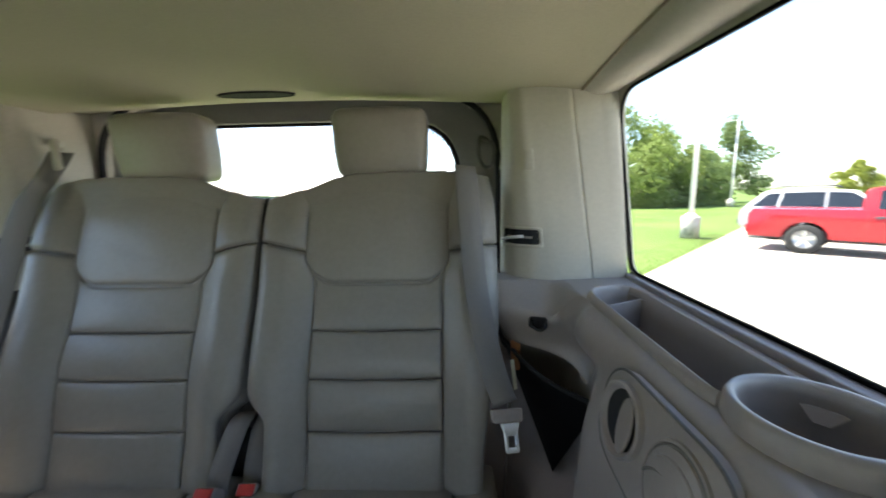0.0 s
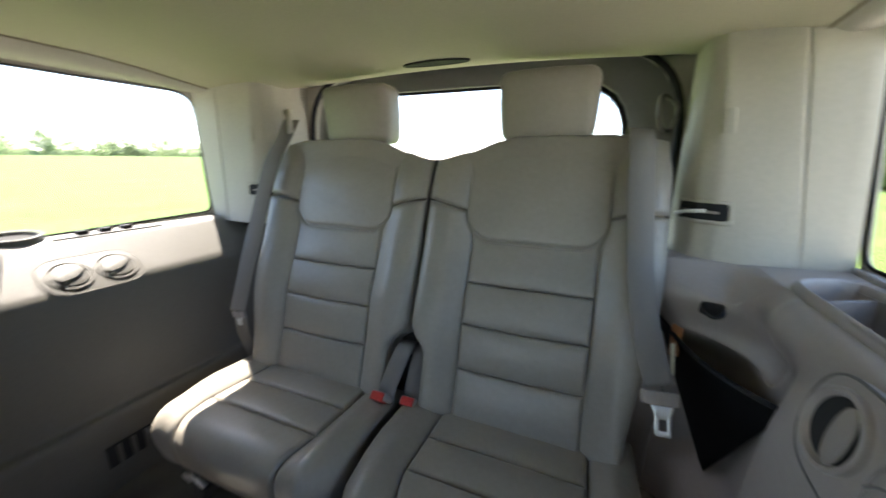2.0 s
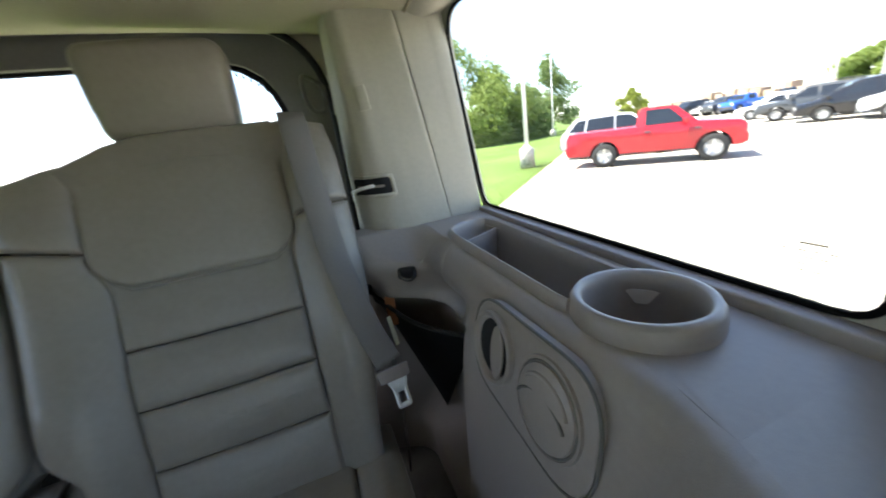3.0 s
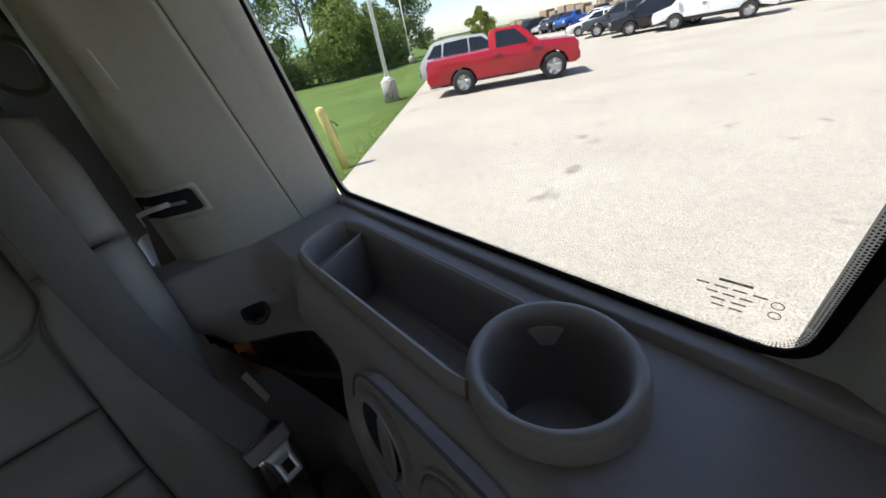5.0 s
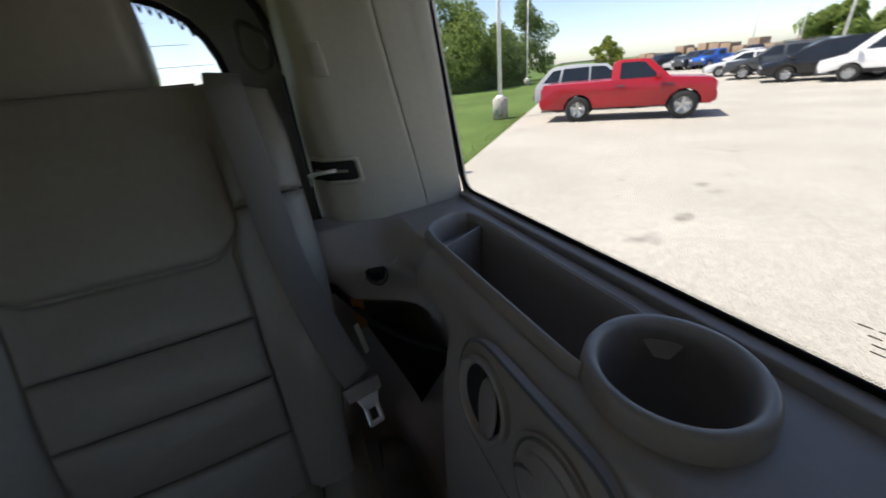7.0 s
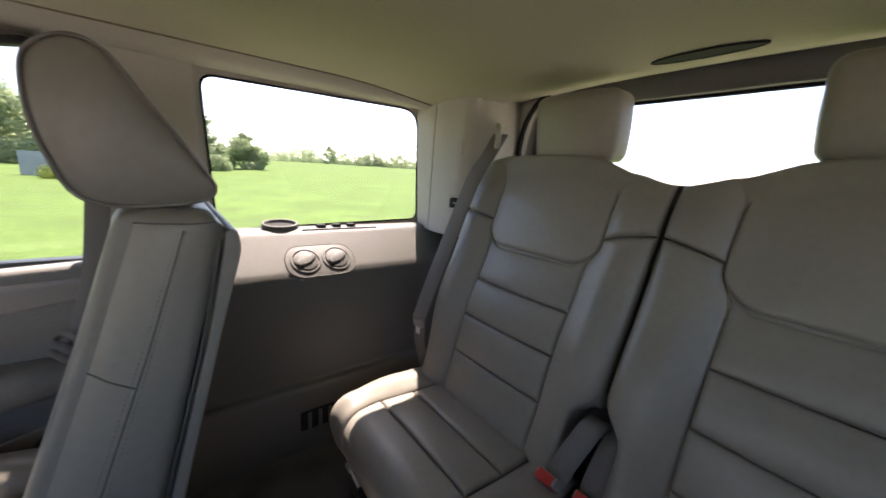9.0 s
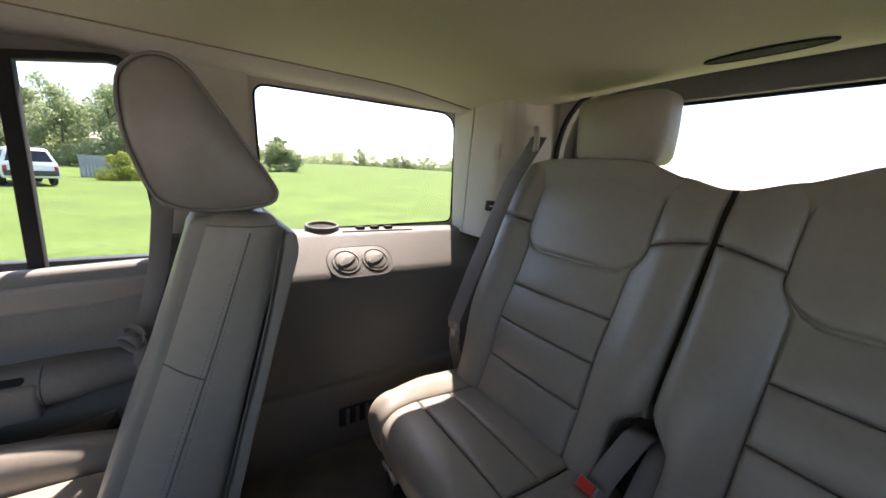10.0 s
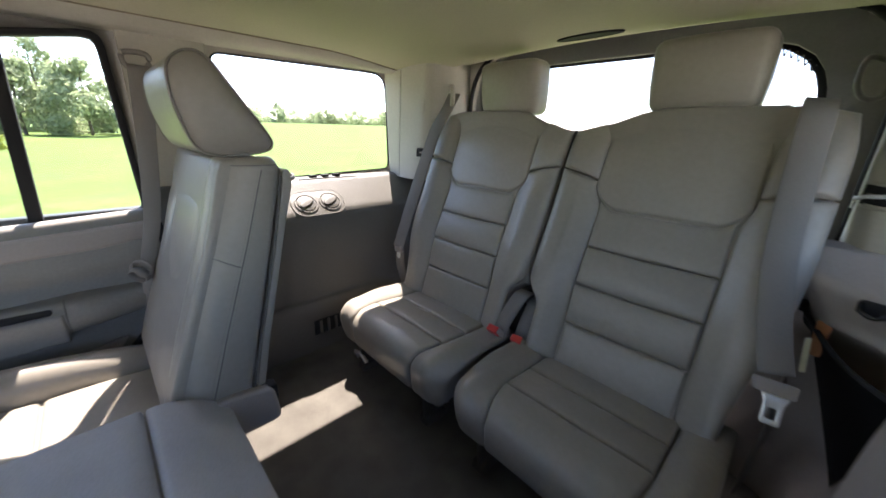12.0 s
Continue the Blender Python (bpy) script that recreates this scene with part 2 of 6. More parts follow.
def bm_lathe(profile, centre, axis="z", n=32, bm=None, squash=(1, 1)):
    """A profile of (radius, height) turned round an axis through the centre."""
    bm = bm or bmesh.new()
    c = Vector(centre)
    rings = []
    for r, h in profile:
        ring = []
        for k in range(n):
            a = math.tau * k / n
            x, y = r * math.cos(a) * squash[0], r * math.sin(a) * squash[1]
            p = {"z": (x, y, h), "x": (h, x, y), "y": (x, h, y)}[axis]
            ring.append(bm.verts.new(c + Vector(p)))
        rings.append(ring)
    for a, b in zip(rings, rings[1:]):
        for k in range(n):
            bm.faces.new([a[k], a[(k + 1) % n], b[(k + 1) % n], b[k]])
    return bm


def bm_loft(poly, centre, f, rings):
    """A closed outline carried through (depth, scale) rings about its centre, closed at both ends."""
    bm = bmesh.new()
    loops = [[bm.verts.new(f(centre[0] + (p[0] - centre[0]) * k, centre[1] + (p[1] - centre[1]) * k, d)) for p in poly] for d, k in rings]
    for a, b in zip(loops, loops[1:]):
        for i in range(len(poly)):
            j = (i + 1) % len(poly)
            bm.faces.new([a[i], a[j], b[j], b[i]])
    bm.faces.new(loops[0][::-1])
    bm.faces.new(loops[-1])
    bmesh.ops.recalc_face_normals(bm, faces=bm.faces[:])
    return bm


def steps(lo, hi, r, n):
    """Places from lo to hi, close together at both ends."""
    edge = [0, 0.08, 0.2, 0.4, 0.7, 1.0]
    w = hi - lo
    r = min(r, w * 0.3)
    mid = [lo + r + (w - 2 * r) * k / n for k in range(1, n)]
    return [lo + r * e for e in edge] + mid + [hi - r * e for e in edge[::-1]]


def pillow(f, xl, xr, s0, s1, r=0.010, puff=0.004, n=(10, 10), flip=False, lift=None, sink=0.0):
    """A padded panel with rolled edges between two sides xl(s), xr(s) and two ends s0(u), s1(u), laid on f(x, s, height)."""
    us = steps(0, 1, r / 0.25, n[0])
    vs = steps(0, 1, r / 0.12, n[1])

    def edge(d):
        t = min(max(d / r, 0), 1)
        return math.sqrt(1 - (1 - t) ** 2)

    def place(u, v):
        a, b = s0(u), s1(u)
        s = a + (b - a) * v
        l, h = xl(s), xr(s)
        x = l + (h - l) * u
        e = edge(min(u, 1 - u) * (h - l)) * edge(min(v, 1 - v) * (b - a))
        z = r * (e - 1) + puff * math.sin(math.pi * u) ** 0.8 * math.sin(math.pi * v) ** 0.8 - sink
        z += 0.0014 * e * noise.noise(Vector((x * 16 + puff * 900, s * 16, r * 700)))
        return f(x, s, z + (lift(x, s) if lift else 0))

    return bm_grid(place, us, vs, flip)


def smoothstep(a, b, x):
    t = min(max((x - a) / (b - a), 0), 1)
    return t * t * (3 - 2 * t)


# ---- the cabin: floor, side panels, pillars, windows, roof, tailgate opening ----
FLOOR, BELT, ROOF = 0.66, 1.262, 1.69
GROUND = -0.32


def wall_x(z):
    """Half the width of the cabin's glass at a height."""
    return 0.81 - 0.22 * (z - BELT)


def roof_z(x, y):
    a = abs(x)
    z = ROOF - 0.030 * (a / 0.66) ** 2 - 0.030 * smoothstep(0.9, 1.30, y) + 0.028 * smoothstep(1.33, 1.47, y)
    return z - 0.014 * smoothstep(0.56, 0.68, a) ** 1.5


def roof_at(u, v):
    return Vector((u, v, roof_z(u, v)))


RAIL = 0.672
xs = [-RAIL + 2 * RAIL * k / 60 for k in range(61)]
ys = [-1.6 + (1.475 + 1.6) * k / 50 for k in range(51)]
bm = bm_grid(roof_at, xs, ys, flip=True)
bm_grid(lambda u, v: roof_at(u, v) + Vector((0, 0, 0.06)), xs, ys, bm=bm)
for x in (-RAIL, RAIL):
    bm_grid(lambda u, v: roof_at(x, v) + Vector((0, 0, 0.06 * u)), [0, 1], ys, flip=x < 0, bm=bm)
ceiling = tagged(part("ceiling", bm, HEADLINER), "cream cloth headliner curving down to the windows", "ceiling", kind="structure")

# roof rails: cream header trim from the headliner's edge down to the window tops


def header_at(s):
    def f(u, v):
        top = Vector((RAIL - 0.004, v, roof_z(RAIL, v) + 0.003))
        low = Vector((wall_x(1.616) - 0.002 + 0.03 * smoothstep(0.5, 0.3, v), v, 1.616 - 0.02 * smoothstep(0.30, -0.45, v)))
        p = top.lerp(low, u)
        bulge = 0.010 * math.sin(math.pi * u)
        return Vector((s * (p.x - bulge * 0.45), p.y, p.z - bulge * 0.9))
    return f


for s, side in ((1, "east"), (-1, "west")):
    rail = thing(f"trim_{side}_header", "cream moulded header trim above the side windows", "trim", kind="structure")
    part("panel", bm_grid(header_at(s), [k / 10 for k in range(11)], [-1.6 + 2.83 * k / 60 for k in range(61)], flip=s > 0), CREAM, rail)
    part("seam", bm_tube([header_at(s)(0.0, -1.6 + 2.83 * k / 60) + Vector((s * -0.001, 0, -0.003)) for k in range(61)], 0.0017, 6), HEADER_SEAM, rail, "brown shadow line along the headliner")

# the dark oval roof pocket
oval = [(0.083 * math.cos(a), 0.017 * math.sin(a)) for a in [math.tau * k / 40 for k in range(40)]]
pocket = thing("roof_vent", "dark oval vent set into the headliner", "vent")
part("bezel", bm_ring([(p[0] * 1.06, p[1] * 1.25) for p in oval], oval, lambda x, y, d: Vector((-0.01 + x, 1.300 + y, roof_z(x, 1.300 + y) - 0.004 + d)), 0.006), BLACK, pocket)
part("grille", bm_prism(oval, lambda x, y, d: Vector((-0.01 + x, 1.300 + y, roof_z(x, 1.300 + y) - 0.003 + d)), 0, 0.001), BLACK, pocket)

# floor
bm = bm_box((-0.66, 0.44, FLOOR - 0.04), (0.66, 1.62, FLOOR))
bm_box((-0.80, -1.6, FLOOR - 0.32), (0.80, 0.44, FLOOR - 0.22), bm=bm)
bm_box((-0.66, 0.40, FLOOR - 0.24), (0.66, 0.44, FLOOR - 0.002), bm=bm)
tagged(part("floor", bm, CARPET), "dark grey cut-pile carpet on the cargo floor", "floor", kind="structure")

QUARTER = [(0.632, 1.239), (1.250, 1.256), (1.184, 1.614), (0.610, 1.604)]
QUARTER_R = [0.035, 0.030, 0.060, 0.030]
quarter = rounded(QUARTER, QUARTER_R)
DOOR = [(-0.44, 1.125), (0.416, 1.174), (0.394, 1.608), (-0.44, 1.468)]
door_hole = rounded(DOOR, [0.02, 0.025, 0.035, 0.02])


def on_side(s):
    return lambda y, z, d: Vector((s * (wall_x(z) + d), y, z))


def grow(poly, c, k):
    return [(c[0] + (p[0] - c[0]) * k, c[1] + (p[1] - c[1]) * k) for p in poly]


def frit_dots(s):
    """Rows of black dots along the glass's lower and front rim."""
    bm = bmesh.new()
    for row in range(3):
        r = 0.00074 - 0.00012 * row
        for k in range(270):
            y = 0.674 + 0.0020 * k + 0.0010 * row
            add_dot(bm, s, y, 1.2466 + 0.0240 * (y - 0.642) + 0.0018 * row, r)
        for k in range(160):
            z = 1.277 + 0.0020 * k + 0.0010 * row
            add_dot(bm, s, 0.6398 + 0.0018 * row - 0.0625 * (z - 1.247), z, r)
        for k in range(20):
            a = radians(181 + 4.6 * (k + 0.5 * row))
            add_dot(bm, s, 0.6674 + (0.0292 - 0.0018 * row) * math.cos(a), 1.2752 + (0.0292 - 0.0018 * row) * math.sin(a), r)
    return bm


def add_dot(bm, s, y, z, r):
    vs = [bm.verts.new((s * (wall_x(z + r * math.sin(a)) + 0.002), y + r * math.cos(a), z + r * math.sin(a))) for a in [math.tau * k / 6 for k in range(6)]]
    bm.faces.new(vs)


for s, side in ((1, "east"), (-1, "west")):
    f = on_side(s)
    # trim round the quarter window
    bm = bm_ring([(0.43, BELT - 0.09), (1.262, BELT - 0.09), (1.235, 1.664), (0.43, 1.664)], quarter, f, 0.009, n=260, centre=(0.92, 1.43))
    tagged(part(f"wall_{side}_quarter", bm, CREAM), "cream moulded trim framing the quarter window", "wall trim", kind="structure")
    win = thing(f"window_{1 if s > 0 else 2}", "fixed quarter window with a black rubber rim", "window", kind="structure")
    band = 0.002 if s > 0 else 0.0
    inner = rounded([(0.637 + band, 1.244 + 0.6 * band), (1.2455, 1.2605), (1.181, 1.6100), (0.615 + band, 1.600)], [0.026, 0.026, 0.056, 0.028])
    part("window_rim", bm_ring(quarter, inner, lambda y, z, d: f(y, z, d - 0.001), 0.0045, n=260, centre=(0.92, 1.43)), FRIT, win)
    pane = part("pane", bm_prism(grow(quarter, (0.92, 1.43), 0.995), lambda y, z, d: f(y, z, d), 0.004, 0.007), GLASS, win)
    pane.visible_shadow = False
    if s > 0:
        tagged(part("frit", frit_dots(s), FRIT, win, smooth=False), "rows of tiny black ceramic dots", kind="stuff")
    # outer skin behind the pillars and the front of the cabin
    skin = lambda y, z, d: Vector((s * ((wall_x(max(z, 1.16)) if z > 1.16 else 0.815) + 0.012 + d), y, z))
    front = rounded([(-1.45, 1.165), (-0.60, 1.165), (-0.60, 1.56), (-1.25, 1.54)], 0.04)
    tagged(part(f"wall_{side}_front", bm_ring([(-1.6, 0.30), (-0.50, 0.30), (-0.50, 1.664), (-1.6, 1.664)], front, skin, 0.03, centre=(-1.0, 1.35)), TAUPE_PLASTIC), "front door with its open window", "wall", kind="structure")
    tagged(part(f"wall_{side}_rear_corner", bm_prism([(1.290, 1.12), (1.54, 1.12), (1.50, 1.70), (1.190, 1.70)], skin, 0.002, 0.008), BODY), "dark painted body corner behind the quarter window", "wall", kind="structure")
    bm = bm_ring([(-0.50, 0.30), (0.43, 0.30), (0.43, 1.664), (-0.50, 1.664)], door_hole, lambda y, z, d: Vector((s * ((wall_x(max(z, 1.16)) if z > 1.16 else 0.815) + 0.012 + d), y, z)), 0.03, n=200, centre=(0.0, 1.38))
    tagged(part(f"wall_{side}_door", bm, TAUPE_PLASTIC), "rear door opening with painted frame", "wall", kind="structure")

# the body's outer skin, which closes the cabin
for s, side in ((1, "east"), (-1, "west")):
    bm = bm_box((min(s * 0.862, s * 0.895), -1.65, 0.02), (max(s * 0.862, s * 0.895), 1.66, BELT - 0.080), 0.004)
    bm_box((min(s * 0.822, s * 0.88), 0.43, BELT - 0.105), (max(s * 0.822, s * 0.88), 1.66, BELT - 0.075), 0.002, bm=bm)
    bm_box((min(s * 0.60, s * 0.87), 1.49, 0.30), (max(s * 0.60, s * 0.87), 1.64, BELT - 0.032), 0.004, bm=bm)
    bm_box((min(s * 0.655, s * 0.87), 1.53, BELT - 0.05), (max(s * 0.655, s * 0.87), 1.65, 1.78), 0.004, bm=bm)
    bm_box((min(s * 0.738, s * 0.762), -1.65, 1.655), (max(s * 0.738, s * 0.762), 1.66, 1.79), 0.004, bm=bm)
    bm_prism([(0.63, BELT - 0.02), (0.86, BELT - 0.02), (0.80, 1.75), (0.60, 1.75)], lambda x, z, d: Vector((s * x, 1.42 + d, z)), 0.0, 0.05, bm=bm)
    tagged(part(f"body_{side}", bm, BODY), "dark painted outer body side", "car body", kind="structure")
bm = bm_box((-0.762, -1.65, 1.755), (0.762, 1.66, 1.79), 0.004)
bm_box((-0.81, -1.70, 0.28), (0.81, 1.66, 0.30), bm=bm)
bm_box((-0.87, 1.64, 0.02), (0.87, 1.68, 1.20), bm=bm)
bm_box((-0.80, 1.60, 1.70), (0.80, 1.68, 1.79), bm=bm)
tagged(part("body_roof", bm, BODY), "dark painted roof and rear skin", "car body", kind="structure")

# pillars behind the quarter windows: two panels with a joint between them
PLAN = [(0.803, 1.248), (0.775, 1.245), (0.724, 1.241), (0.685, 1.238), (0.643, 1.238), (0.600, 1.245), (0.564, 1.266), (0.545, 1.305), (0.543, 1.36), (0.556, 1.42), (0.566, 1.50)]


def pillar_at(k, z):
    """A place on the rear pillar's trim: k along its plan, leaning in with height."""
    i = min(int(k), len(PLAN) - 2)
    t = k - i
    x = PLAN[i][0] * (1 - t) + PLAN[i + 1][0] * t
    y = PLAN[i][1] * (1 - t) + PLAN[i + 1][1] * t
    lean = z - BELT
    return x - (0.20 * smoothstep(8, 2, k)) * lean, y - 0.17 * lean * smoothstep(4.5, 0, k) - 0.02 * lean, z


def pillar_panel(s, k0, k1, z0, z1):
    def f(u, v):
        k, z = k0 + (k1 - k0) * u, z0 + (z1 - z0) * v
        e = min(u * (k1 - k0) / 0.10, (1 - u) * (k1 - k0) / 0.10, 1)
        x, y, _ = pillar_at(k, z)
        d = 0.0045 * math.sqrt(1 - (1 - e) ** 2)
        return Vector((s * (x - d * 0.7), y - d * 0.7, z))
    return bm_grid(f, steps(0, 1, 0.06, 24), [i / 16 for i in range(17)], flip=s > 0)


for s, side in ((1, "east"), (-1, "west")):
    pillar = thing(f"wall_{side}_pillar", "cream rear pillar trim in two joined panels", "pillar trim", kind="structure")
    part("panel", pillar_panel(s, 0.0, 2.0, BELT - 0.030, 1.70), CREAM, pillar)
    part("panel", pillar_panel(s, 2.0, 10.0, BELT - 0.030, 1.72), CREAM, pillar)

# tailgate: opening, seal, trim and glass
ARCH = rounded([(-0.548, 0.70), (0.548, 0.70), (0.548, 1.698), (-0.548, 1.698)], [0.05, 0.05, 0.20, 0.20], 10)
GATE = rounded([(-0.452, 1.20), (0.452, 1.20), (0.452, 1.652), (-0.452, 1.652)], [0.05, 0.05, 0.17, 0.17], 10)
bm = bm_ring([(-0.82, 0.5), (0.82, 0.5), (0.82, 1.78), (-0.82, 1.78)], ARCH, lambda x, z, d: Vector((x, 1.468 + d, z)), 0.03, centre=(0, 1.3))
tagged(part("wall_north_opening", bm, CREAM), "cream trim round the tailgate opening", "wall trim", kind="structure")
seal = [Vector((x, 1.464, z)) for x, z in ARCH]
tagged(part("tailgate_seal", bm_tube(seal, 0.0085, 8, closed=True), BLACK), "black rubber weatherstrip round the tailgate opening", "seal")
gate = thing("tailgate", "closed tailgate with a taupe inner frame and large window", "tailgate")
bm = bm_ring([(-0.66, 0.55), (0.66, 0.55), (0.66, 1.80), (-0.66, 1.80)], GATE, lambda x, z, d: Vector((x, 1.560 - 0.10 * (z - 1.6) * (1 if z < 1.6 else 0.3) + d, z)), 0.03, centre=(0, 1.42))
part("gate_trim", bm, GATE_PLASTIC, gate)
inner = grow(GATE, (0, 1.42), 0.965)
part("glass_border", bm_ring(grow(GATE, (0, 1.42), 1.01), inner, lambda x, z, d: Vector((x, 1.592 - 0.10 * (z - 1.6) + d, z)), 0.006, centre=(0, 1.42)), BLACK, gate)
pane = part("pane", bm_prism(grow(GATE, (0, 1.42), 1.0), lambda x, z, d: Vector((x, 1.60 - 0.10 * (z - 1.6) + d, z)), 0, 0.004), GLASS, gate)
pane.visible_shadow = False
for k in range(9):
    z = 1.30 + 0.038 * k
    w = 0.43 if z < 1.5 else 0.43 - 0.13 * ((z - 1.5) / 0.12) ** 2
    part("heating_wire", bm_box((-w, 1.5985 - 0.10 * (z - 1.6) - 0.001, z), (w, 1.5985 - 0.10 * (z - 1.6), z + 0.0009)), GATE_PLASTIC, gate)
cord = [Vector((0.31 + 0.11 * t, 1.555 + 0.007 * math.cos(t * 50), 1.628 - 0.045 * t * t * 1.2 - 0.0085 * math.sin(t * 50))) for t in [k / 180 for k in range(181)]]
part("coiled_cord", bm_tube(cord, 0.0016, 6), BLACK, gate, "coiled black cord along the glass corner")
# jamb between the opening and the tailgate, and the rear below the belt
bm = bmesh.new()
ring0 = [Vector((x, 1.498, z)) for x, z in grow(ARCH, (0, 1.3), 1.01)]
ring1 = [Vector((x, 1.57, z)) for x, z in grow(ARCH, (0, 1.3), 1.03)]
va, vb = [bm.verts.new(p) for p in ring0], [bm.verts.new(p) for p in ring1]
for k in range(len(va)):
    q = (k + 1) % len(va)
    bm.faces.new([va[k], va[q], vb[q], vb[k]])
tagged(part("jamb", bm, GATE_PLASTIC), "painted jamb of the tailgate opening", "jamb", kind="structure")

# the front of the cabin, behind the camera
wind = rounded([(-0.62, 1.05), (0.62, 1.05), (0.56, 1.56), (-0.56, 1.56)], 0.06)
bm = bm_ring([(-0.9, 0.25), (0.9, 0.25), (0.9, 1.75), (-0.9, 1.75)], wind, lambda x, z, d: Vector((x, -1.6 - d, z)), 0.05, centre=(0, 1.3))
tagged(part("wall_south", bm, TAUPE_PLASTIC), "plain front bulkhead with the windscreen opening", "wall", kind="structure")

# ---- side panels below the windows ----


def along(profile, s):
    """The place at s, from 0 to 1, along a polyline of (x, z)."""
    d = [0]
    for a, b in zip(profile, profile[1:]):
        d.append(d[-1] + math.dist(a, b))
    t = s * d[-1]
    for i in range(len(profile) - 1):
        if t <= d[i + 1] or i == len(profile) - 2:
            k = (t - d[i]) / max(1e-9, d[i + 1] - d[i])
            return tuple(profile[i][j] * (1 - k) + profile[i + 1][j] * k for j in range(2))


def curve2(pts, n=6):
    return [(p.x, p.y) for p in smooth_path([(a, b, 0) for a, b in pts], n)]


WEST = curve2([(0.815, 1.246), (0.770, 1.245), (0.752, 1.239), (0.738, 1.228), (0.662, 1.160), (0.650, 1.146), (0.644, 1.134), (0.6425, 1.10), (0.641, 0.98), (0.636, 0.868), (0.634, 0.848), (0.618, 0.840), (0.612, 0.80), (0.606, 0.66), (0.606, 0.64)])


def west_at(u, v):
    x, z = along(WEST, v)
    y = 0.43 + 0.95 * u
    # the crease climbs a little towards the front
    x += 0.03 * smoothstep(1.22, 1.38, y) * smoothstep(1.26, 1.1, z)
    return Vector((-x, y, z + (0.010 * (0.9 - y) if 0.80 < z < 0.90 else 0)))


bm = bm_grid(west_at, [k / 40 for k in range(41)], [k / 110 for k in range(111)], flip=True)
west = tagged(part("wall_west_panel", bm, PANEL, sharp=60), "moulded slate side panel, darkened for shade, with a sloping top", "side panel", kind="structure")

# two fan-speed knobs in a raised oval plate
n_w = Vector((0.667, 0, 0.745)).normalized()
t_w = Vector((-0.745, 0, 0.667)).normalized()
knob_o = Vector((-0.676, 0.857, 1.1735))


def on_plate(p, q, h):
    return knob_o + Vector((0, 1, 0)) * p + t_w * q + n_w * (h * 0.62)


plate = thing("climate_controls", "slate oval plate, darkened for shade, with two round control knobs", "control panel")
oval = rounded([(-0.092, -0.050), (0.092, -0.050), (0.092, 0.050), (-0.092, 0.050)], 0.049, 8)
part("plate", bm_prism(oval, on_plate, -0.01, 0.0018, 0.0015), PANEL, plate)
part("joint", bm_tube([on_plate(p * 1.008, q * 1.008, 0.0010) for p, q in oval], 0.0013, 6, closed=True), SEAM, plate)
for c in (-0.042, 0.042):
    rim = []
    bm = bmesh.new()
    for r, h in ((0.0390, 0.001), (0.0390, 0.0060), (0.0370, 0.0075), (0.0345, 0.0070), (0.0335, 0.0035), (0.0305, 0.0035), (0.0300, 0.0085), (0.0280, 0.0098), (0.0, 0.0105)):
        rim.append([bm.verts.new(on_plate(c + r * math.cos(a), r * math.sin(a), h)) for a in [math.tau * k / 36 for k in range(36)]])
    for a, b in zip(rim, rim[1:]):
        for k in range(36):
            bm.faces.new([a[k], a[(k + 1) % 36], b[(k + 1) % 36], b[k]])
    bmesh.ops.remove_doubles(bm, verts=bm.verts[:], dist=1e-5)
    knob = part("knob", bm, PANEL, plate)
    grip = rounded([(-0.028, -0.007), (0.0, -0.014), (0.028, -0.007), (0.028, 0.007), (0.0, 0.014), (-0.028, 0.007)], 0.007, 6)
    tilt = radians(28)
    grip = [(c + p * math.cos(tilt) - q * math.sin(tilt), p * math.sin(tilt) + q * math.cos(tilt)) for p, q in grip]
    part("grip", bm_prism(grip, on_plate, 0.009, 0.0165, 0.003), PANEL, knob)

# cup ring, coin clips and groove on the west ledge
cup = thing("cup_holder", "shallow round cup holder moulded into the window ledge", "cup holder")
bm = bm_lathe([(0.037, -0.016), (0.037, 0.006), (0.0355, 0.0090), (0.033, 0.0095), (0.031, 0.007), (0.030, -0.001), (0.0, -0.001)], (-0.785, 0.780, 1.2525), n=40, squash=(0.78, 1.30))
for v in bm.verts:
    v.co.z -= 0.26 * (v.co.x + 0.785)
part("ring", bm, PANEL, cup)
bm = bm_lathe([(0.0295, 0.0010), (0.0, 0.0010)], (-0.785, 0.780, 1.2525), n=40, squash=(0.78, 1.30))
for v in bm.verts:
    v.co.z -= 0.26 * (v.co.x + 0.785)
part("well", bm, BLACK, cup)
for k in range(3):
    clip = thing("coin_clip", "small black coin clip on the window ledge", "clip", "coin clips on the ledge")
    y = 0.892 + 0.046 * k
    part("body", bm_box((-0.790, y - 0.012, 1.2420), (-0.771, y + 0.012, 1.2545), 0.0015), BLACK, clip)
tagged(part("ledge_groove", bm_box((-0.7600, 0.83, 1.2390), (-0.7570, 1.06, 1.2450)), PIPING), "thin dark groove along the ledge", "trim", kind="structure")

# air grille low on the west panel
grille = thing("air_grille", "black slatted air outlet low on the side panel", "vent")
part("backing", bm_box((-0.6095, 0.775, 0.722), (-0.6035, 0.99, 0.775), 0.001), BLACK, grille)
for k in range(7):
    y = 0.792 + 0.028 * k
    part("slat", bm_box((-0.6065, y, 0.724), (-0.5985, y + 0.010, 0.773), 0.002), PANEL, grille)

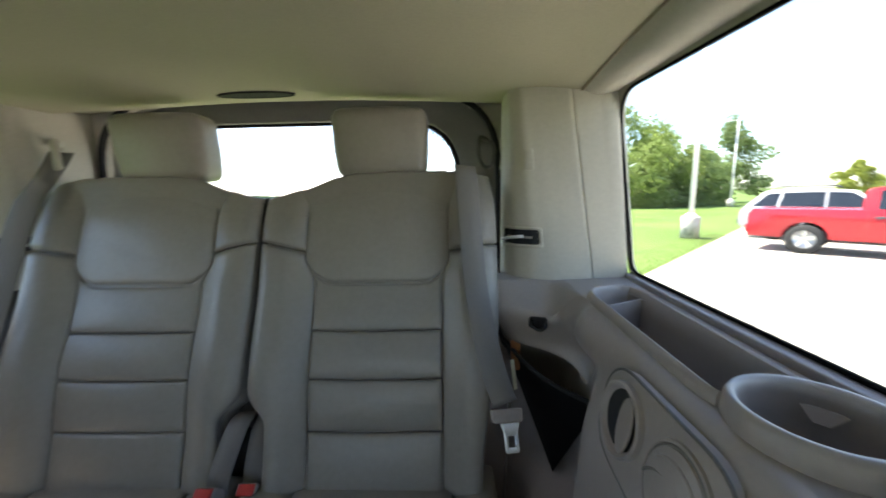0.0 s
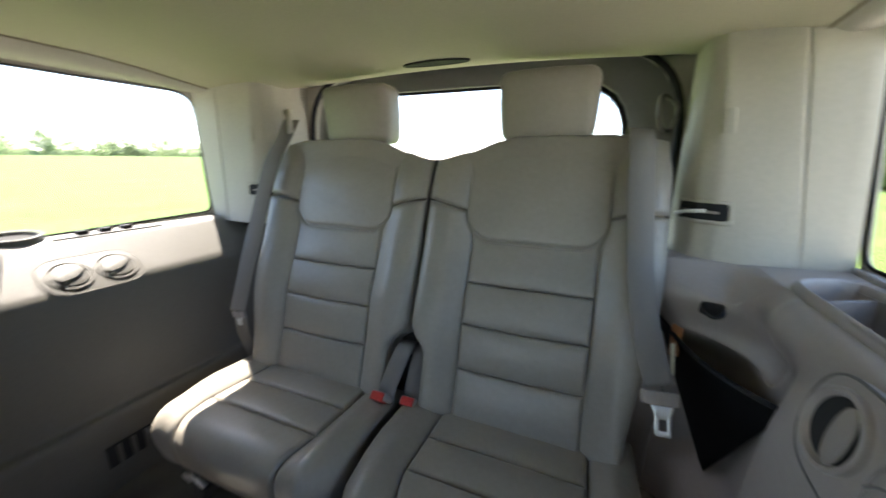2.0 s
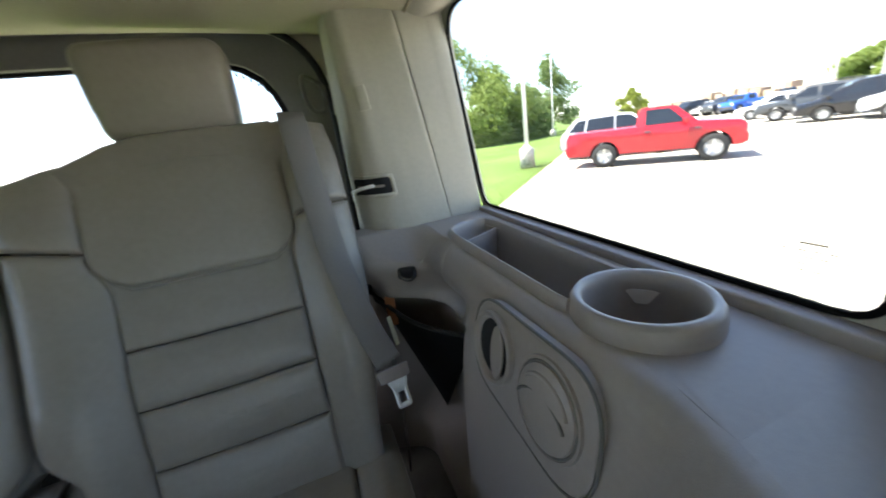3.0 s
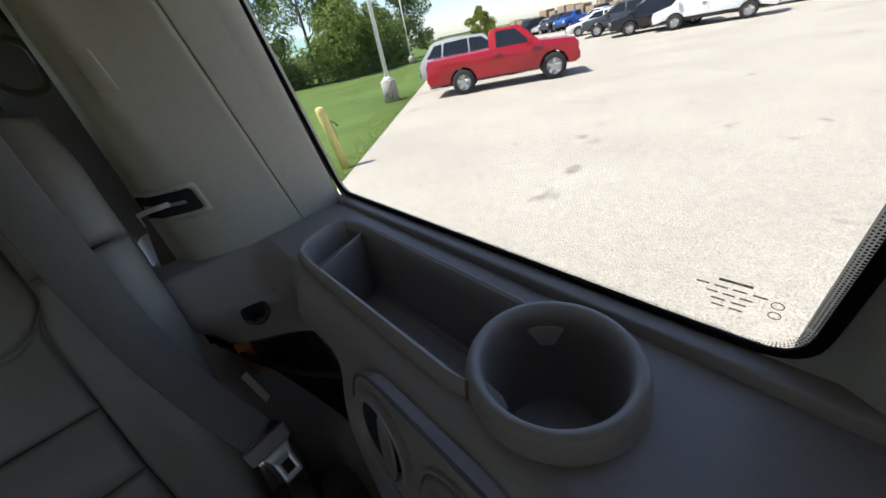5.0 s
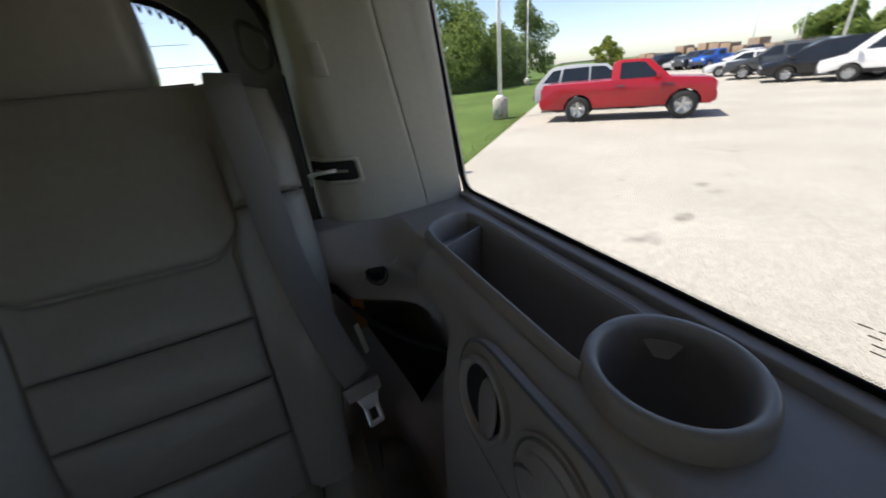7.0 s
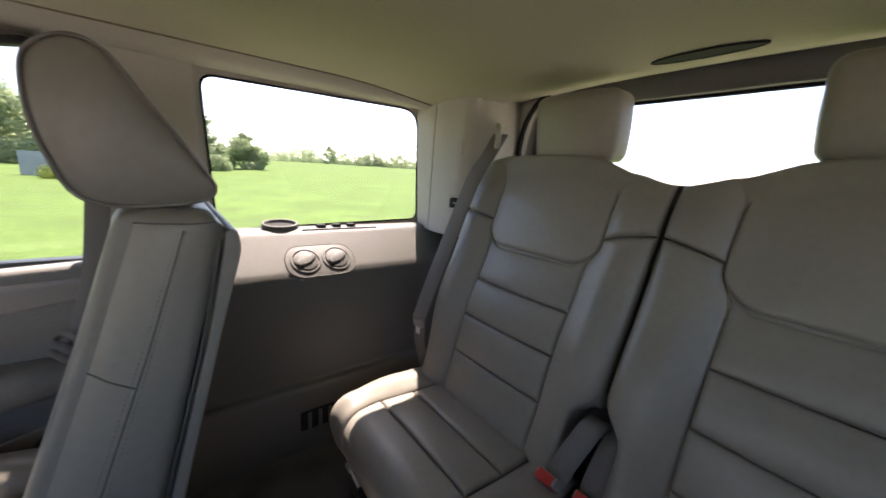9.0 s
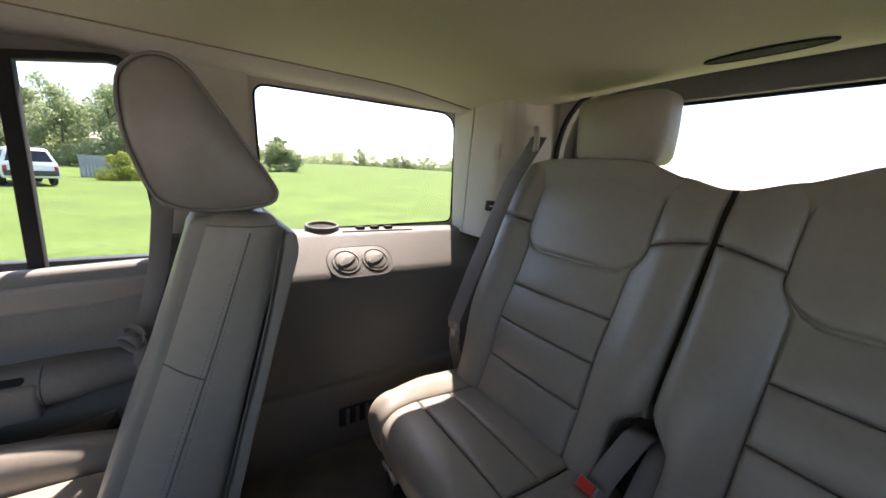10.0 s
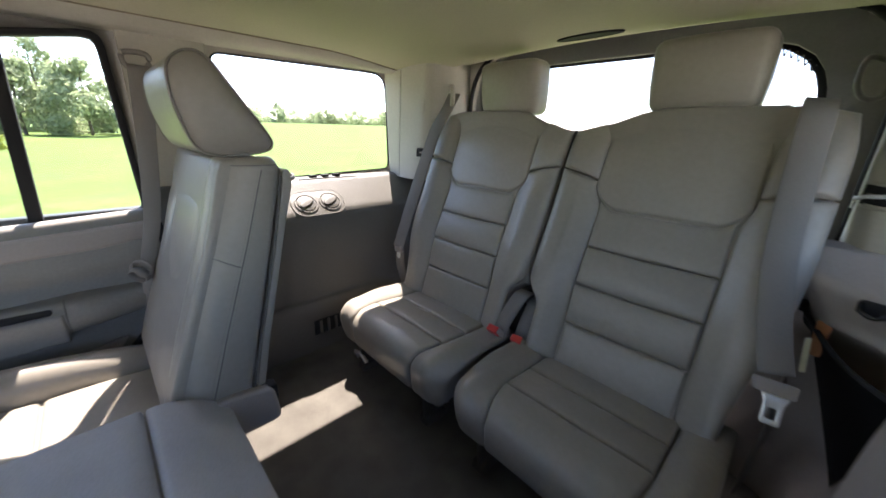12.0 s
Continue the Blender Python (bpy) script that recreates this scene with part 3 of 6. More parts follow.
# ---- east side panel: ledge with tray and cup, sloping face with two round vents, net pocket ----
EAST = curve2([(0.662, 1.2635), (0.654, 1.2625), (0.644, 1.2575), (0.633, 1.241), (0.622, 1.205), (0.612, 1.170), (0.604, 1.10), (0.600, 0.98), (0.598, 0.84), (0.598, 0.66), (0.598, 0.64)])
CUP = (0.722, 0.758)
TRAY_ARC = [(CUP[0] + 0.0595 * math.cos(radians(a)), CUP[1] + 0.0595 * math.sin(radians(a))) for a in (148, 130, 110, 90, 70, 52)]
TRAY = TRAY_ARC[:1] + TRAY_ARC[1:] + rounded([(0.7585, 0.815), (0.7585, 1.152), (0.672, 1.122), (0.6715, 0.79)], [0.001, 0.040, 0.034, 0.001], 6)
WELL = [(CUP[0] + 0.0585 * math.cos(radians(a)), CUP[1] + 0.0585 * math.sin(radians(a))) for a in range(150, 411, 10)] + rounded([(0.7585, 0.815), (0.7585, 1.152), (0.672, 1.122), (0.6715, 0.79)], [0.001, 0.040, 0.034, 0.001], 6)


def ledge_z(y):
    """The ledge falls a little towards the front."""
    return 1.245 - 0.033 * (1.24 - y)


def sunk(y):
    return ledge_z(y) - 1.2635


def lip_x(y):
    """The ledge's inner rim: it widens towards the front."""
    return 0.662 - 0.055 * smoothstep(0.68, 0.52, y)


def lip_z(y):
    return 0.018 * smoothstep(0.66, 0.50, y)


REAR = curve2([(1.08, 0.662), (1.12, 0.660), (1.150, 0.645), (1.168, 0.618), (1.180, 0.588), (1.190, 0.560), (1.205, 0.535), (1.25, 0.523), (1.35, 0.520), (1.50, 0.520)], 8)


def rear_x(y):
    """The panel turns in behind the seat, under the pillar."""
    for (a, p), (b, q) in zip(REAR, REAR[1:]):
        if y <= b:
            return p + (q - p) * (y - a) / (b - a)
    return REAR[-1][1]


def chamfer(x, y):
    """The ledge's rear inner corner slopes down from the pillar's foot."""
    return -0.85 * max(0.0, 1.240 - y) * smoothstep(0.662, 0.610, x) * smoothstep(1.06, 1.12, y)


def east_at(u, v):
    x, z = along(EAST, v)
    y = 0.43 + 1.06 * u
    back = rear_x(max(1.08, y - 0.10 * smoothstep(1.17, 1.03, z)))
    x += (lip_x(y) if y < 1.08 else back) - 0.662
    z += lip_z(y) * smoothstep(1.0, 1.26, z) + (sunk(y) + chamfer(x, y)) * smoothstep(1.05, 1.22, z)
    # pocket hollow beside the seat
    hollow = smoothstep(0.940, 1.00, y - 0.10 * (1.2 - z)) * smoothstep(1.20, 1.12, z)
    hollow *= smoothstep(1.38, 1.25, y) * smoothstep(0.74, 0.86, z)
    x += 0.062 * hollow
    return Vector((x, y, z))


bm = bm_grid(east_at, [k / 260 for k in range(261)], [k / 80 for k in range(81)])


def ledge(x, y, d):
    return Vector((x, y, ledge_z(y) + lip_z(y) * smoothstep(0.80, 0.62, x) + chamfer(x, y) - d))


bm_ring([(lip_x(0.63), 0.63), (0.815, 0.63), (0.815, 1.30), (0.662, 1.30), (0.662, 0.68)], WELL, ledge, 0.004, n=140, bm=bm, centre=(0.72, 0.80))
bm_grid(lambda u, v: ledge(rear_x(v) + (0.662 - rear_x(v)) * u, v, 0), [k / 10 for k in range(11)], [1.08 + 0.22 * k / 54 for k in range(55)], bm=bm)
bm_grid(lambda u, v: ledge(lip_x(v) + (0.815 - lip_x(v)) * u, v, 0), [k / 12 for k in range(13)], [0.43 + 0.20 * k / 12 for k in range(13)], bm=bm)
bmesh.ops.remove_doubles(bm, verts=bm.verts[:], dist=0.0004)
east = tagged(part("wall_east_panel", bm, GREY_PLASTIC, sharp=50), "dark grey moulded side panel with a window ledge", "side panel", kind="structure")
tagged(part("ledge_step", bm_prism([(0.58, ledge_z(0.58) - 0.01), (1.245, ledge_z(1.245) - 0.01), (1.245, 1.2545), (0.58, 1.2375)], lambda y, z, d: Vector((0.796 + d, y, z)), 0.0, 0.03, 0.004), GREY_PLASTIC), "low grey step along the foot of the window", "trim", kind="structure")

tray = thing("storage_tray", "long dark grey open tray with a small divider", "storage tray")


def tray_wall():
    bm = bmesh.new()
    c = (0.718, 0.90)
    o = resample(TRAY, c, 110)
    rings = []
    for grow_by, z in ((0.012, 1.2625), (0.0115, 1.2700), (0.009, 1.2755), (0.0055, 1.2775), (0.002, 1.2755), (0.0, 1.2690), (-0.003, 1.23), (-0.007, 1.172), (-0.014, 1.165)):
        ring = []
        for k, p in enumerate(o):
            a, b = o[k - 1], o[(k + 1) % len(o)]
            n = Vector((b[1] - a[1], a[0] - b[0])).normalized()
            n *= smoothstep(0.061, 0.067, math.dist(p, CUP))
            ring.append(bm.verts.new((p[0] + n.x * grow_by, p[1] + n.y * grow_by, z + sunk(p[1]))))
        rings.append(ring)
    for a, b in zip(rings, rings[1:]):
        for k in range(len(a)):
            q = (k + 1) % len(a)
            bm.faces.new([a[k], a[q], b[q], b[k]])
    bm.faces.new(rings[-1])
    bmesh.ops.recalc_face_normals(bm, faces=bm.faces[:])
    return bm


part("bowl", tray_wall(), GREY_PLASTIC, tray)
part("divider", bm_prism([(0.675, 1.064), (0.764, 1.102), (0.764, 1.106), (0.675, 1.068)], lambda x, y, d: Vector((x, y, d + sunk(y))), 1.164, 1.264, 0.001), GREY_PLASTIC, tray)
part("shelf", bm_prism([(0.676, 1.068), (0.763, 1.105), (0.762, 1.144), (0.690, 1.124), (0.677, 1.112)], lambda x, y, d: Vector((x, y, d + sunk(y))), 1.164, 1.240, 0.001), GREY_PLASTIC, tray)

cup = thing("cup_holder", "deep dark grey cup holder with a raised round rim", "cup holder")
bm = bm_lathe([(0.0660, -0.060), (0.0670, -0.030), (0.0660, 0.004), (0.0645, 0.014), (0.0610, 0.0195), (0.0565, 0.0195), (0.0535, 0.015), (0.0520, 0.006), (0.0500, -0.030), (0.0470, -0.092), (0.044, -0.096), (0.0, -0.096)], (*CUP, ledge_z(CUP[1]) + 0.0015), n=56)
part("bowl", bm, GREY_PLASTIC, cup)
for a0 in (40, 152):
    a = radians(a0)
    o = Vector((CUP[0] + 0.0505 * math.cos(a), CUP[1] + 0.0505 * math.sin(a), ledge_z(CUP[1]) - 0.0055))
    t = Vector((-math.sin(a), math.cos(a), 0))
    i = Vector((math.cos(a), math.sin(a), 0))
    part("finger", bm_prism([(-0.018, 0.006), (0.018, 0.006), (0.006, -0.006), (-0.006, -0.006)], lambda p, q, d: o + t * p + Vector((0, 0, q)) - i * (d - 9.0 * p * p + 0.009 * (0.008 - q) / 0.014), -0.004, 0.002, 0.001), GREY_PLASTIC, cup)

# round vents in a sunk oval plate
vent_o = Vector((0.6180, 0.815, 1.168))
t_e, n_e = Vector((0.20, 0, 0.98)).normalized(), Vector((-0.98, 0, 0.20)).normalized()
y_e = Vector((0, 0.995, 0.03))


def on_east(p, q, h):
    return vent_o + y_e * p + t_e * q + n_e * h


vents = thing("air_vents", "dark grey oval plate with two round swivelling air outlets", "air vent")
oval = rounded([(-0.118, -0.075), (0.100, -0.056), (0.100, 0.052), (-0.112, 0.054)], [0.062, 0.052, 0.050, 0.052], 8)
part("plate", bm_prism(oval, on_east, -0.02, 0.004, 0.003), GREY_PLASTIC, vents)
part("joint", bm_tube([on_east(p * 1.012, q * 1.012, 0.0022) for p, q in oval], 0.0018, 6, closed=True), SEAM, vents)
for c, opening, rad in ((0.048, True, 0.036), (-0.052, False, 0.043)):
    rings = []
    bm = bmesh.new()
    prof = ((rad * 1.20, 0.003), (rad * 1.18, 0.0105), (rad * 1.12, 0.0120), (rad * 1.04, 0.0110), (rad, 0.0085), (rad * 0.98, 0.0055), (rad * 0.95, 0.0044)) if opening else ((rad * 1.14, 0.003), (rad * 1.12, 0.0072), (rad * 1.05, 0.0072), (rad * 1.02, 0.0045), (rad * 0.98, 0.0045), (rad * 0.95, 0.008), (rad * 0.6, 0.0135), (rad * 0.2, 0.015), (0.0, 0.0152))
    for r, h in prof:
        rings.append([bm.verts.new(on_east(c + r * math.cos(a), (-0.006 if not opening else 0) + r * math.sin(a), h)) for a in [math.tau * k / 40 for k in range(40)]])
    for a, b in zip(rings, rings[1:]):
        for k in range(40):
            bm.faces.new([a[k], a[(k + 1) % 40], b[(k + 1) % 40], b[k]])
    if opening:
        bm.faces.new(rings[-1])
    bmesh.ops.remove_doubles(bm, verts=bm.verts[:], dist=1e-5)
    bmesh.ops.recalc_face_normals(bm, faces=bm.faces[:])
    outlet = part("outlet", bm, GREY_PLASTIC, vents, "open round outlet" if opening else "closed round outlet")
    if opening:
        # no real depth: a black disc paints the dark inside of the outlet
        part("throat", bm_prism([(c + rad * 0.93 * math.cos(a), rad * 0.93 * math.sin(a)) for a in [math.tau * k / 30 for k in range(30)]], on_east, 0.0046, 0.0052), BLACK, outlet)
        leaf = [(c + 0.029 * math.cos(a), 0.029 * math.sin(a)) for a in [math.tau * k / 30 for k in range(30)]]
        part("flap", bm_prism(leaf, lambda p, q, h: on_east(c + (p - c) * 0.70 - 0.012, q * 1.1, h - (p - c) * 0.16 + 0.0070), 0, 0.003, 0.001), GREY_PLASTIC, outlet)
    else:
        arc = [on_east(c + 0.034 * math.cos(a), -0.006 + 0.034 * math.sin(a) * 0.9, 0.0105) for a in [radians(40 + 120 * k / 20) for k in range(21)]]
        part("lip", bm_tube(arc, 0.0026, 6), GREY_PLASTIC, outlet)
        # dark raised arc draws the shadow line under the second lip
        low = [on_east(c + 0.039 * math.cos(a), -0.022 + 0.030 * math.sin(a), 0.0128) for a in [radians(25 + 125 * k / 20) for k in range(21)]]
        part("groove", bm_tube(low, 0.0016, 6), SEAM, outlet)
        part("groove", bm_tube([on_east(c + rad * 1.0 * math.cos(a), -0.006 + rad * math.sin(a), 0.0050) for a in [math.tau * k / 40 for k in range(40)]], 0.0016, 6, closed=True), SEAM, outlet)

# net pocket, hook and belt slot beside the seat
pocket = thing("net_pocket", "sagging black net pocket on the side panel", "net pocket")


def panel_x(y, z):
    """The side panel's face at a height."""
    lo, hi = 0.0, 1.0
    for _ in range(14):
        v = (lo + hi) / 2
        lo, hi = (v, hi) if east_at((y - 0.43) / 1.06, v).z > z else (lo, v)
    return east_at((y - 0.43) / 1.06, lo).x


RIM_A, RIM_B, FOOT = (Vector((panel_x(y, z) - 0.004, y, z)) for y, z in ((1.030, 1.078), (1.262, 1.122), (1.205, 0.815)))


def net_at(u, v):
    """A slack net: wide at the rim, drawn together at its foot."""
    p = RIM_A.lerp(RIM_B, u).lerp(FOOT + Vector((0, 0.03 * (u - 0.5), 0)), v)
    p.z -= 0.020 * math.sin(math.pi * u) * (1 - v)
    p.y += 0.035 * u * u * math.sin(math.pi * v)
    return Vector((min(p.x, panel_x(p.y, p.z) - 0.003) - 0.012 * math.sin(math.pi * u) * (1 - v), p.y, p.z))


part("net", bm_grid(net_at, [k / 20 for k in range(21)], [k / 24 for k in range(25)]), NET, pocket)
part("elastic_rim", bm_tube([net_at(k / 20, 0) + Vector((-0.002, 0, 0)) for k in range(21)], 0.0045, 8), BLACK, pocket)
part("rim_hook", bm_prism(rounded([(-0.006, -0.012), (0.006, -0.012), (0.006, 0.012), (-0.006, 0.012)], 0.004), lambda p, q, h: net_at(1, 0) + Vector((-h, p, q)), -0.004, 0.008, 0.002), BLACK, pocket)
hook = thing("cargo_hook", "small black folding cargo hook on the side panel", "hook")
part("recess", bm_prism(rounded([(-0.019, -0.013), (0.019, -0.013), (0.019, 0.013), (-0.019, 0.013)], 0.008), lambda p, q, h: Vector((0.592 + p * 0.94, 1.177 - p * 0.34 - h, 1.170 + q)), -0.004, 0.004, 0.002), BLACK, hook)
part("hoop", bm_tube(smooth_path([(0.578, 1.180, 1.176), (0.578, 1.164, 1.168), (0.590, 1.154, 1.163), (0.602, 1.156, 1.168), (0.606, 1.170, 1.176)], 5), 0.0042, 8), BLACK_GLOSS, hook)

# ---- third-row seats ----
LEAN_BACK = 0.345
N_BACK = Vector((0, -0.945, 0.326))


def back_at(s):
    """A place on a seat back: x from the cabin's middle line, height, and depth of padding."""
    return lambda x, z, h: Vector((s * x, 1.212 + LEAN_BACK * (z - 1.25), z)) + N_BACK * h


def bolster(x, z):
    inner = 0.020 * smoothstep(0.125, 0.06, x) * smoothstep(-0.02, 0.03, x)
    outer = 0.026 * smoothstep(0.395, 0.455, x) * smoothstep(0.535, 0.48, x)
    lumbar = 0.012 * math.exp(-((z - 1.08) / 0.10) ** 2) - 0.020 * smoothstep(1.36, 1.50, z)
    low = smoothstep(1.50, 1.30, z)
    return (inner + outer) * (0.35 + 0.65 * low) + lumbar


def top_z(x):
    return 1.430 + 0.022 * smoothstep(0.0, 0.10, x) + 0.038 * smoothstep(0.09, 0.20, x) - 0.016 * smoothstep(0.42, 0.515, x)


def inner_x(z):
    return 0.005 + 0.042 * smoothstep(1.050, 0.985, z)


def outer_x(z):
    return 0.470 + 0.046 * smoothstep(0.86, 1.22, z) - 0.012 * smoothstep(1.40, 1.50, z)


def left_seam(z):
    return 0.124 - 0.022 * smoothstep(1.25, 1.30, z)


def right_seam(z):
    return 0.396 + 0.016 * smoothstep(1.25, 1.30, z)


G = 0.0004  # half the gap at a seam


def cushion_path():
    pts = [(1.150, 0.862), (1.10, 0.868), (0.99, 0.876), (0.90, 0.885), (0.855, 0.884)]
    for k in range(1, 9):
        a = radians(90 * k / 8)
        pts.append((0.855 - 0.050 * math.sin(a), 0.834 + 0.050 * math.cos(a)))
    return pts + [(0.807, 0.80), (0.815, 0.765)]


CUSH = cushion_path()
CUSH_D = [0.0]
for a, b in zip(CUSH, CUSH[1:]):
    CUSH_D.append(CUSH_D[-1] + math.dist(a, b))
CUSH_L = CUSH_D[-1]


def cush_at(s):
    def f(x, t, h):
        i = 0
        while i < len(CUSH) - 2 and CUSH_D[i + 1] < t:
            i += 1
        k = (t - CUSH_D[i]) / (CUSH_D[i + 1] - CUSH_D[i])
        y, z = (CUSH[i][j] * (1 - k) + CUSH[i + 1][j] * k for j in range(2))
        j = min(i + 1, len(CUSH) - 2) if k > 0.5 else max(i - 1, 0)
        d1 = Vector((CUSH[i + 1][0] - CUSH[i][0], CUSH[i + 1][1] - CUSH[i][1])).normalized()
        d2 = Vector((CUSH[j + 1][0] - CUSH[j][0], CUSH[j + 1][1] - CUSH[j][1])).normalized()
        d = d1.lerp(d2, abs(k - 0.5)).normalized()
        return Vector((s * x, y + d.y * h, z - d.x * h))
    return f


def cush_lift(x, t):
    side = 0.010 * (smoothstep(0.10, 0.06, x) + smoothstep(0.42, 0.46, x)) * smoothstep(CUSH_L, CUSH_L - 0.12, t)
    # the front corners fall away
    corner = -0.030 * (smoothstep(0.075, 0.012, x) + smoothstep(0.440, 0.497, x)) ** 2 * smoothstep(0.16, 0.34, t)
    return side + corner


def rear_seat(s, label):
    seat = thing("rear_seat", label, "car seat", "third-row seats")
    f, flip = back_at(s), s > 0
    kw = dict(flip=flip, lift=bolster)
    back = part("backrest", bm_prism([(0.010, 1.02), (0.010, 1.424), (0.05, 1.440), (0.10, 1.457), (0.15, 1.477), (0.20, 1.489), (0.30, 1.491), (0.42, 1.487), (0.485, 1.474), (0.505, 1.446), (0.511, 1.30), (0.500, 1.12), (0.466, 0.855), (0.054, 0.855), (0.054, 0.965), (0.045, 1.00), (0.022, 1.018)], f, -0.005, -0.115, 0.022, 4), LEATHER_SIDE, seat)
    c = lambda v: (lambda u: v)
    panels = [
        ("upper_panel", lambda z: left_seam(z) + G, lambda z: right_seam(z) - G, lambda u: 1.2505 + 0.034 * abs(2 * u - 1) ** 14, lambda u: top_z(0.10 + 0.31 * u) + 0.006, 0.009, 0.010, (20, 14)),
        ("inner_bolster_top", lambda z: inner_x(z), lambda z: left_seam(z) - G, lambda u: 1.337 - 0.022 * u, lambda u: top_z(0.10 * u) + 0.004, 0.009, 0.003, (8, 8)),
        ("inner_bolster", lambda z: inner_x(z), lambda z: left_seam(z) - G, c(0.862), lambda u: 1.3335 - 0.022 * u, 0.010, 0.004, (10, 34)),
        ("outer_bolster_top", lambda z: right_seam(z) + G, lambda z: outer_x(z), lambda u: 1.315 + 0.012 * u, lambda u: top_z(0.412 + 0.10 * u) + 0.004, 0.012, 0.003, (8, 10)),
        ("outer_bolster", lambda z: right_seam(z) + G, lambda z: outer_x(z), c(0.858), lambda u: 1.3115 + 0.012 * u, 0.012, 0.004, (10, 26)),
    ]
    zs = [1.2475, 1.156, 1.065, 0.970, 0.858]
    for hi, lo in zip(zs, zs[1:]):
        bow = 0.004
        first = hi > 1.2
        panels.append(("channel", lambda z: left_seam(z) + G, lambda z: right_seam(z) - G, (lambda lo: lambda u: lo + 0.0005 - bow * math.sin(math.pi * u) * 0.5)(lo), (lambda hi, first: lambda u: hi - 0.0005 + (0.034 * abs(2 * u - 1) ** 14 if first else -bow * math.sin(math.pi * u) * 0.5))(hi, first), 0.0080, 0.0070, (14, 9)))
    for name, xl, xr, s0, s1, r, puff, n in panels:
        part(name, pillow(f, xl, xr, s0, s1, r, puff, n, **kw), LEATHER, back)
    # headrest
    own = bmesh.new()
    bmesh.ops.create_cube(own, size=1.0, matrix=Matrix.Diagonal((0.218, 0.088, 0.150, 1)))
    bmesh.ops.bevel(own, geom=own.edges[:], offset=0.024, segments=5, profile=0.5, affect="EDGES")
    bmesh.ops.subdivide_edges(own, edges=[e for e in own.edges if e.calc_length() > 0.05], cuts=5, use_grid_fill=True)
    for v in own.verts:
        x, y, z = v.co
        w = 1 - 0.045 * smoothstep(0.0, -0.073, z)
        y -= 0.010 * math.cos(min(1, abs(x) / 0.114) * math.pi / 2) * (1 if y < 0 else -0.4) * math.cos(z / 0.073 * 1.2)
        z += 0.004 * math.cos(x / 0.114 * 1.4) * (1 if z > 0 else -1)
        v.co = Vector((s * 0.258 + x * w, 1.345 + y - 0.10 * z, 1.551 + z))
    head = part("headrest", own, LEATHER, seat, "padded leather headrest")
    # cushion
    g, flip = cush_at(s), s > 0
    ckw = dict(flip=not flip, lift=cush_lift)
    cush = part("cushion", bm_prism([(1.16, 0.775), (0.830, 0.760), (0.815, 0.80), (0.822, 0.84), (0.86, 0.868), (1.16, 0.850)], lambda y, z, d: Vector((s * (0.025 + d), y, z)), 0.0, 0.46, 0.02, 3), LEATHER_SIDE, seat)
    ts = [0.052, 0.150, 0.245, CUSH_L - 0.002]
    part("rear_strip", pillow(g, c(0.105), c(0.412), c(0.0), c(ts[0] - 0.001), 0.008, 0.003, (12, 6), **ckw), LEATHER, cush)
    for a, b in zip(ts, ts[1:]):
        part("channel", pillow(g, lambda t: 0.105 + 0.02 * smoothstep(0.24, 0.36, t), lambda t: 0.412 - 0.01 * smoothstep(0.24, 0.36, t), (lambda a: c(a + 0.0012))(a), (lambda b: c(b - 0.0012))(b), 0.008, 0.006, (14, 12 if b < 0.3 else 26), **ckw), LEATHER, cush)
    part("inner_bolster", pillow(g, lambda t: 0.010 + 0.010 * smoothstep(0.30, 0.42, t), lambda t: 0.102 + 0.02 * smoothstep(0.24, 0.36, t), c(0.035), c(CUSH_L), 0.012, 0.006, (10, 34), **ckw), LEATHER, cush)
    part("outer_bolster", pillow(g, lambda t: 0.415 - 0.01 * smoothstep(0.24, 0.36, t), lambda t: 0.497 - 0.012 * smoothstep(0.30, 0.42, t), c(0.0), c(CUSH_L), 0.012, 0.006, (10, 34), **ckw), LEATHER, cush)
    for x in (0.09, 0.40):
        bm = bm_prism(rounded([(0.84, 0.66), (0.90, 0.66), (0.93, 0.775), (0.83, 0.775)], 0.01), lambda y, z, d: Vector((s * (x + d), y, z)), 0, 0.012, 0.003)
        bm_prism(rounded([(0.832, 0.66), (0.91, 0.66), (0.905, 0.685), (0.838, 0.685)], 0.01), lambda y, z, d: Vector((s * (x - 0.012 + d), y, z)), 0, 0.036, 0.004, bm=bm)
        part("foot", bm, CHARCOAL, seat, "dark metal floor bracket")
    part("latch_bar", bm_tube([(s * 0.44, 0.845, 0.69), (s * 0.44, 0.835, 0.715), (s * 0.41, 0.835, 0.722), (s * 0.38, 0.84, 0.70)], 0.006, 8), STEEL, seat)
    return seat


rear_seat(1, "grey leather third-row seat, its belt hanging across the bolster")
rear_seat(-1, "grey leather third-row seat with a sunlit cushion corner")

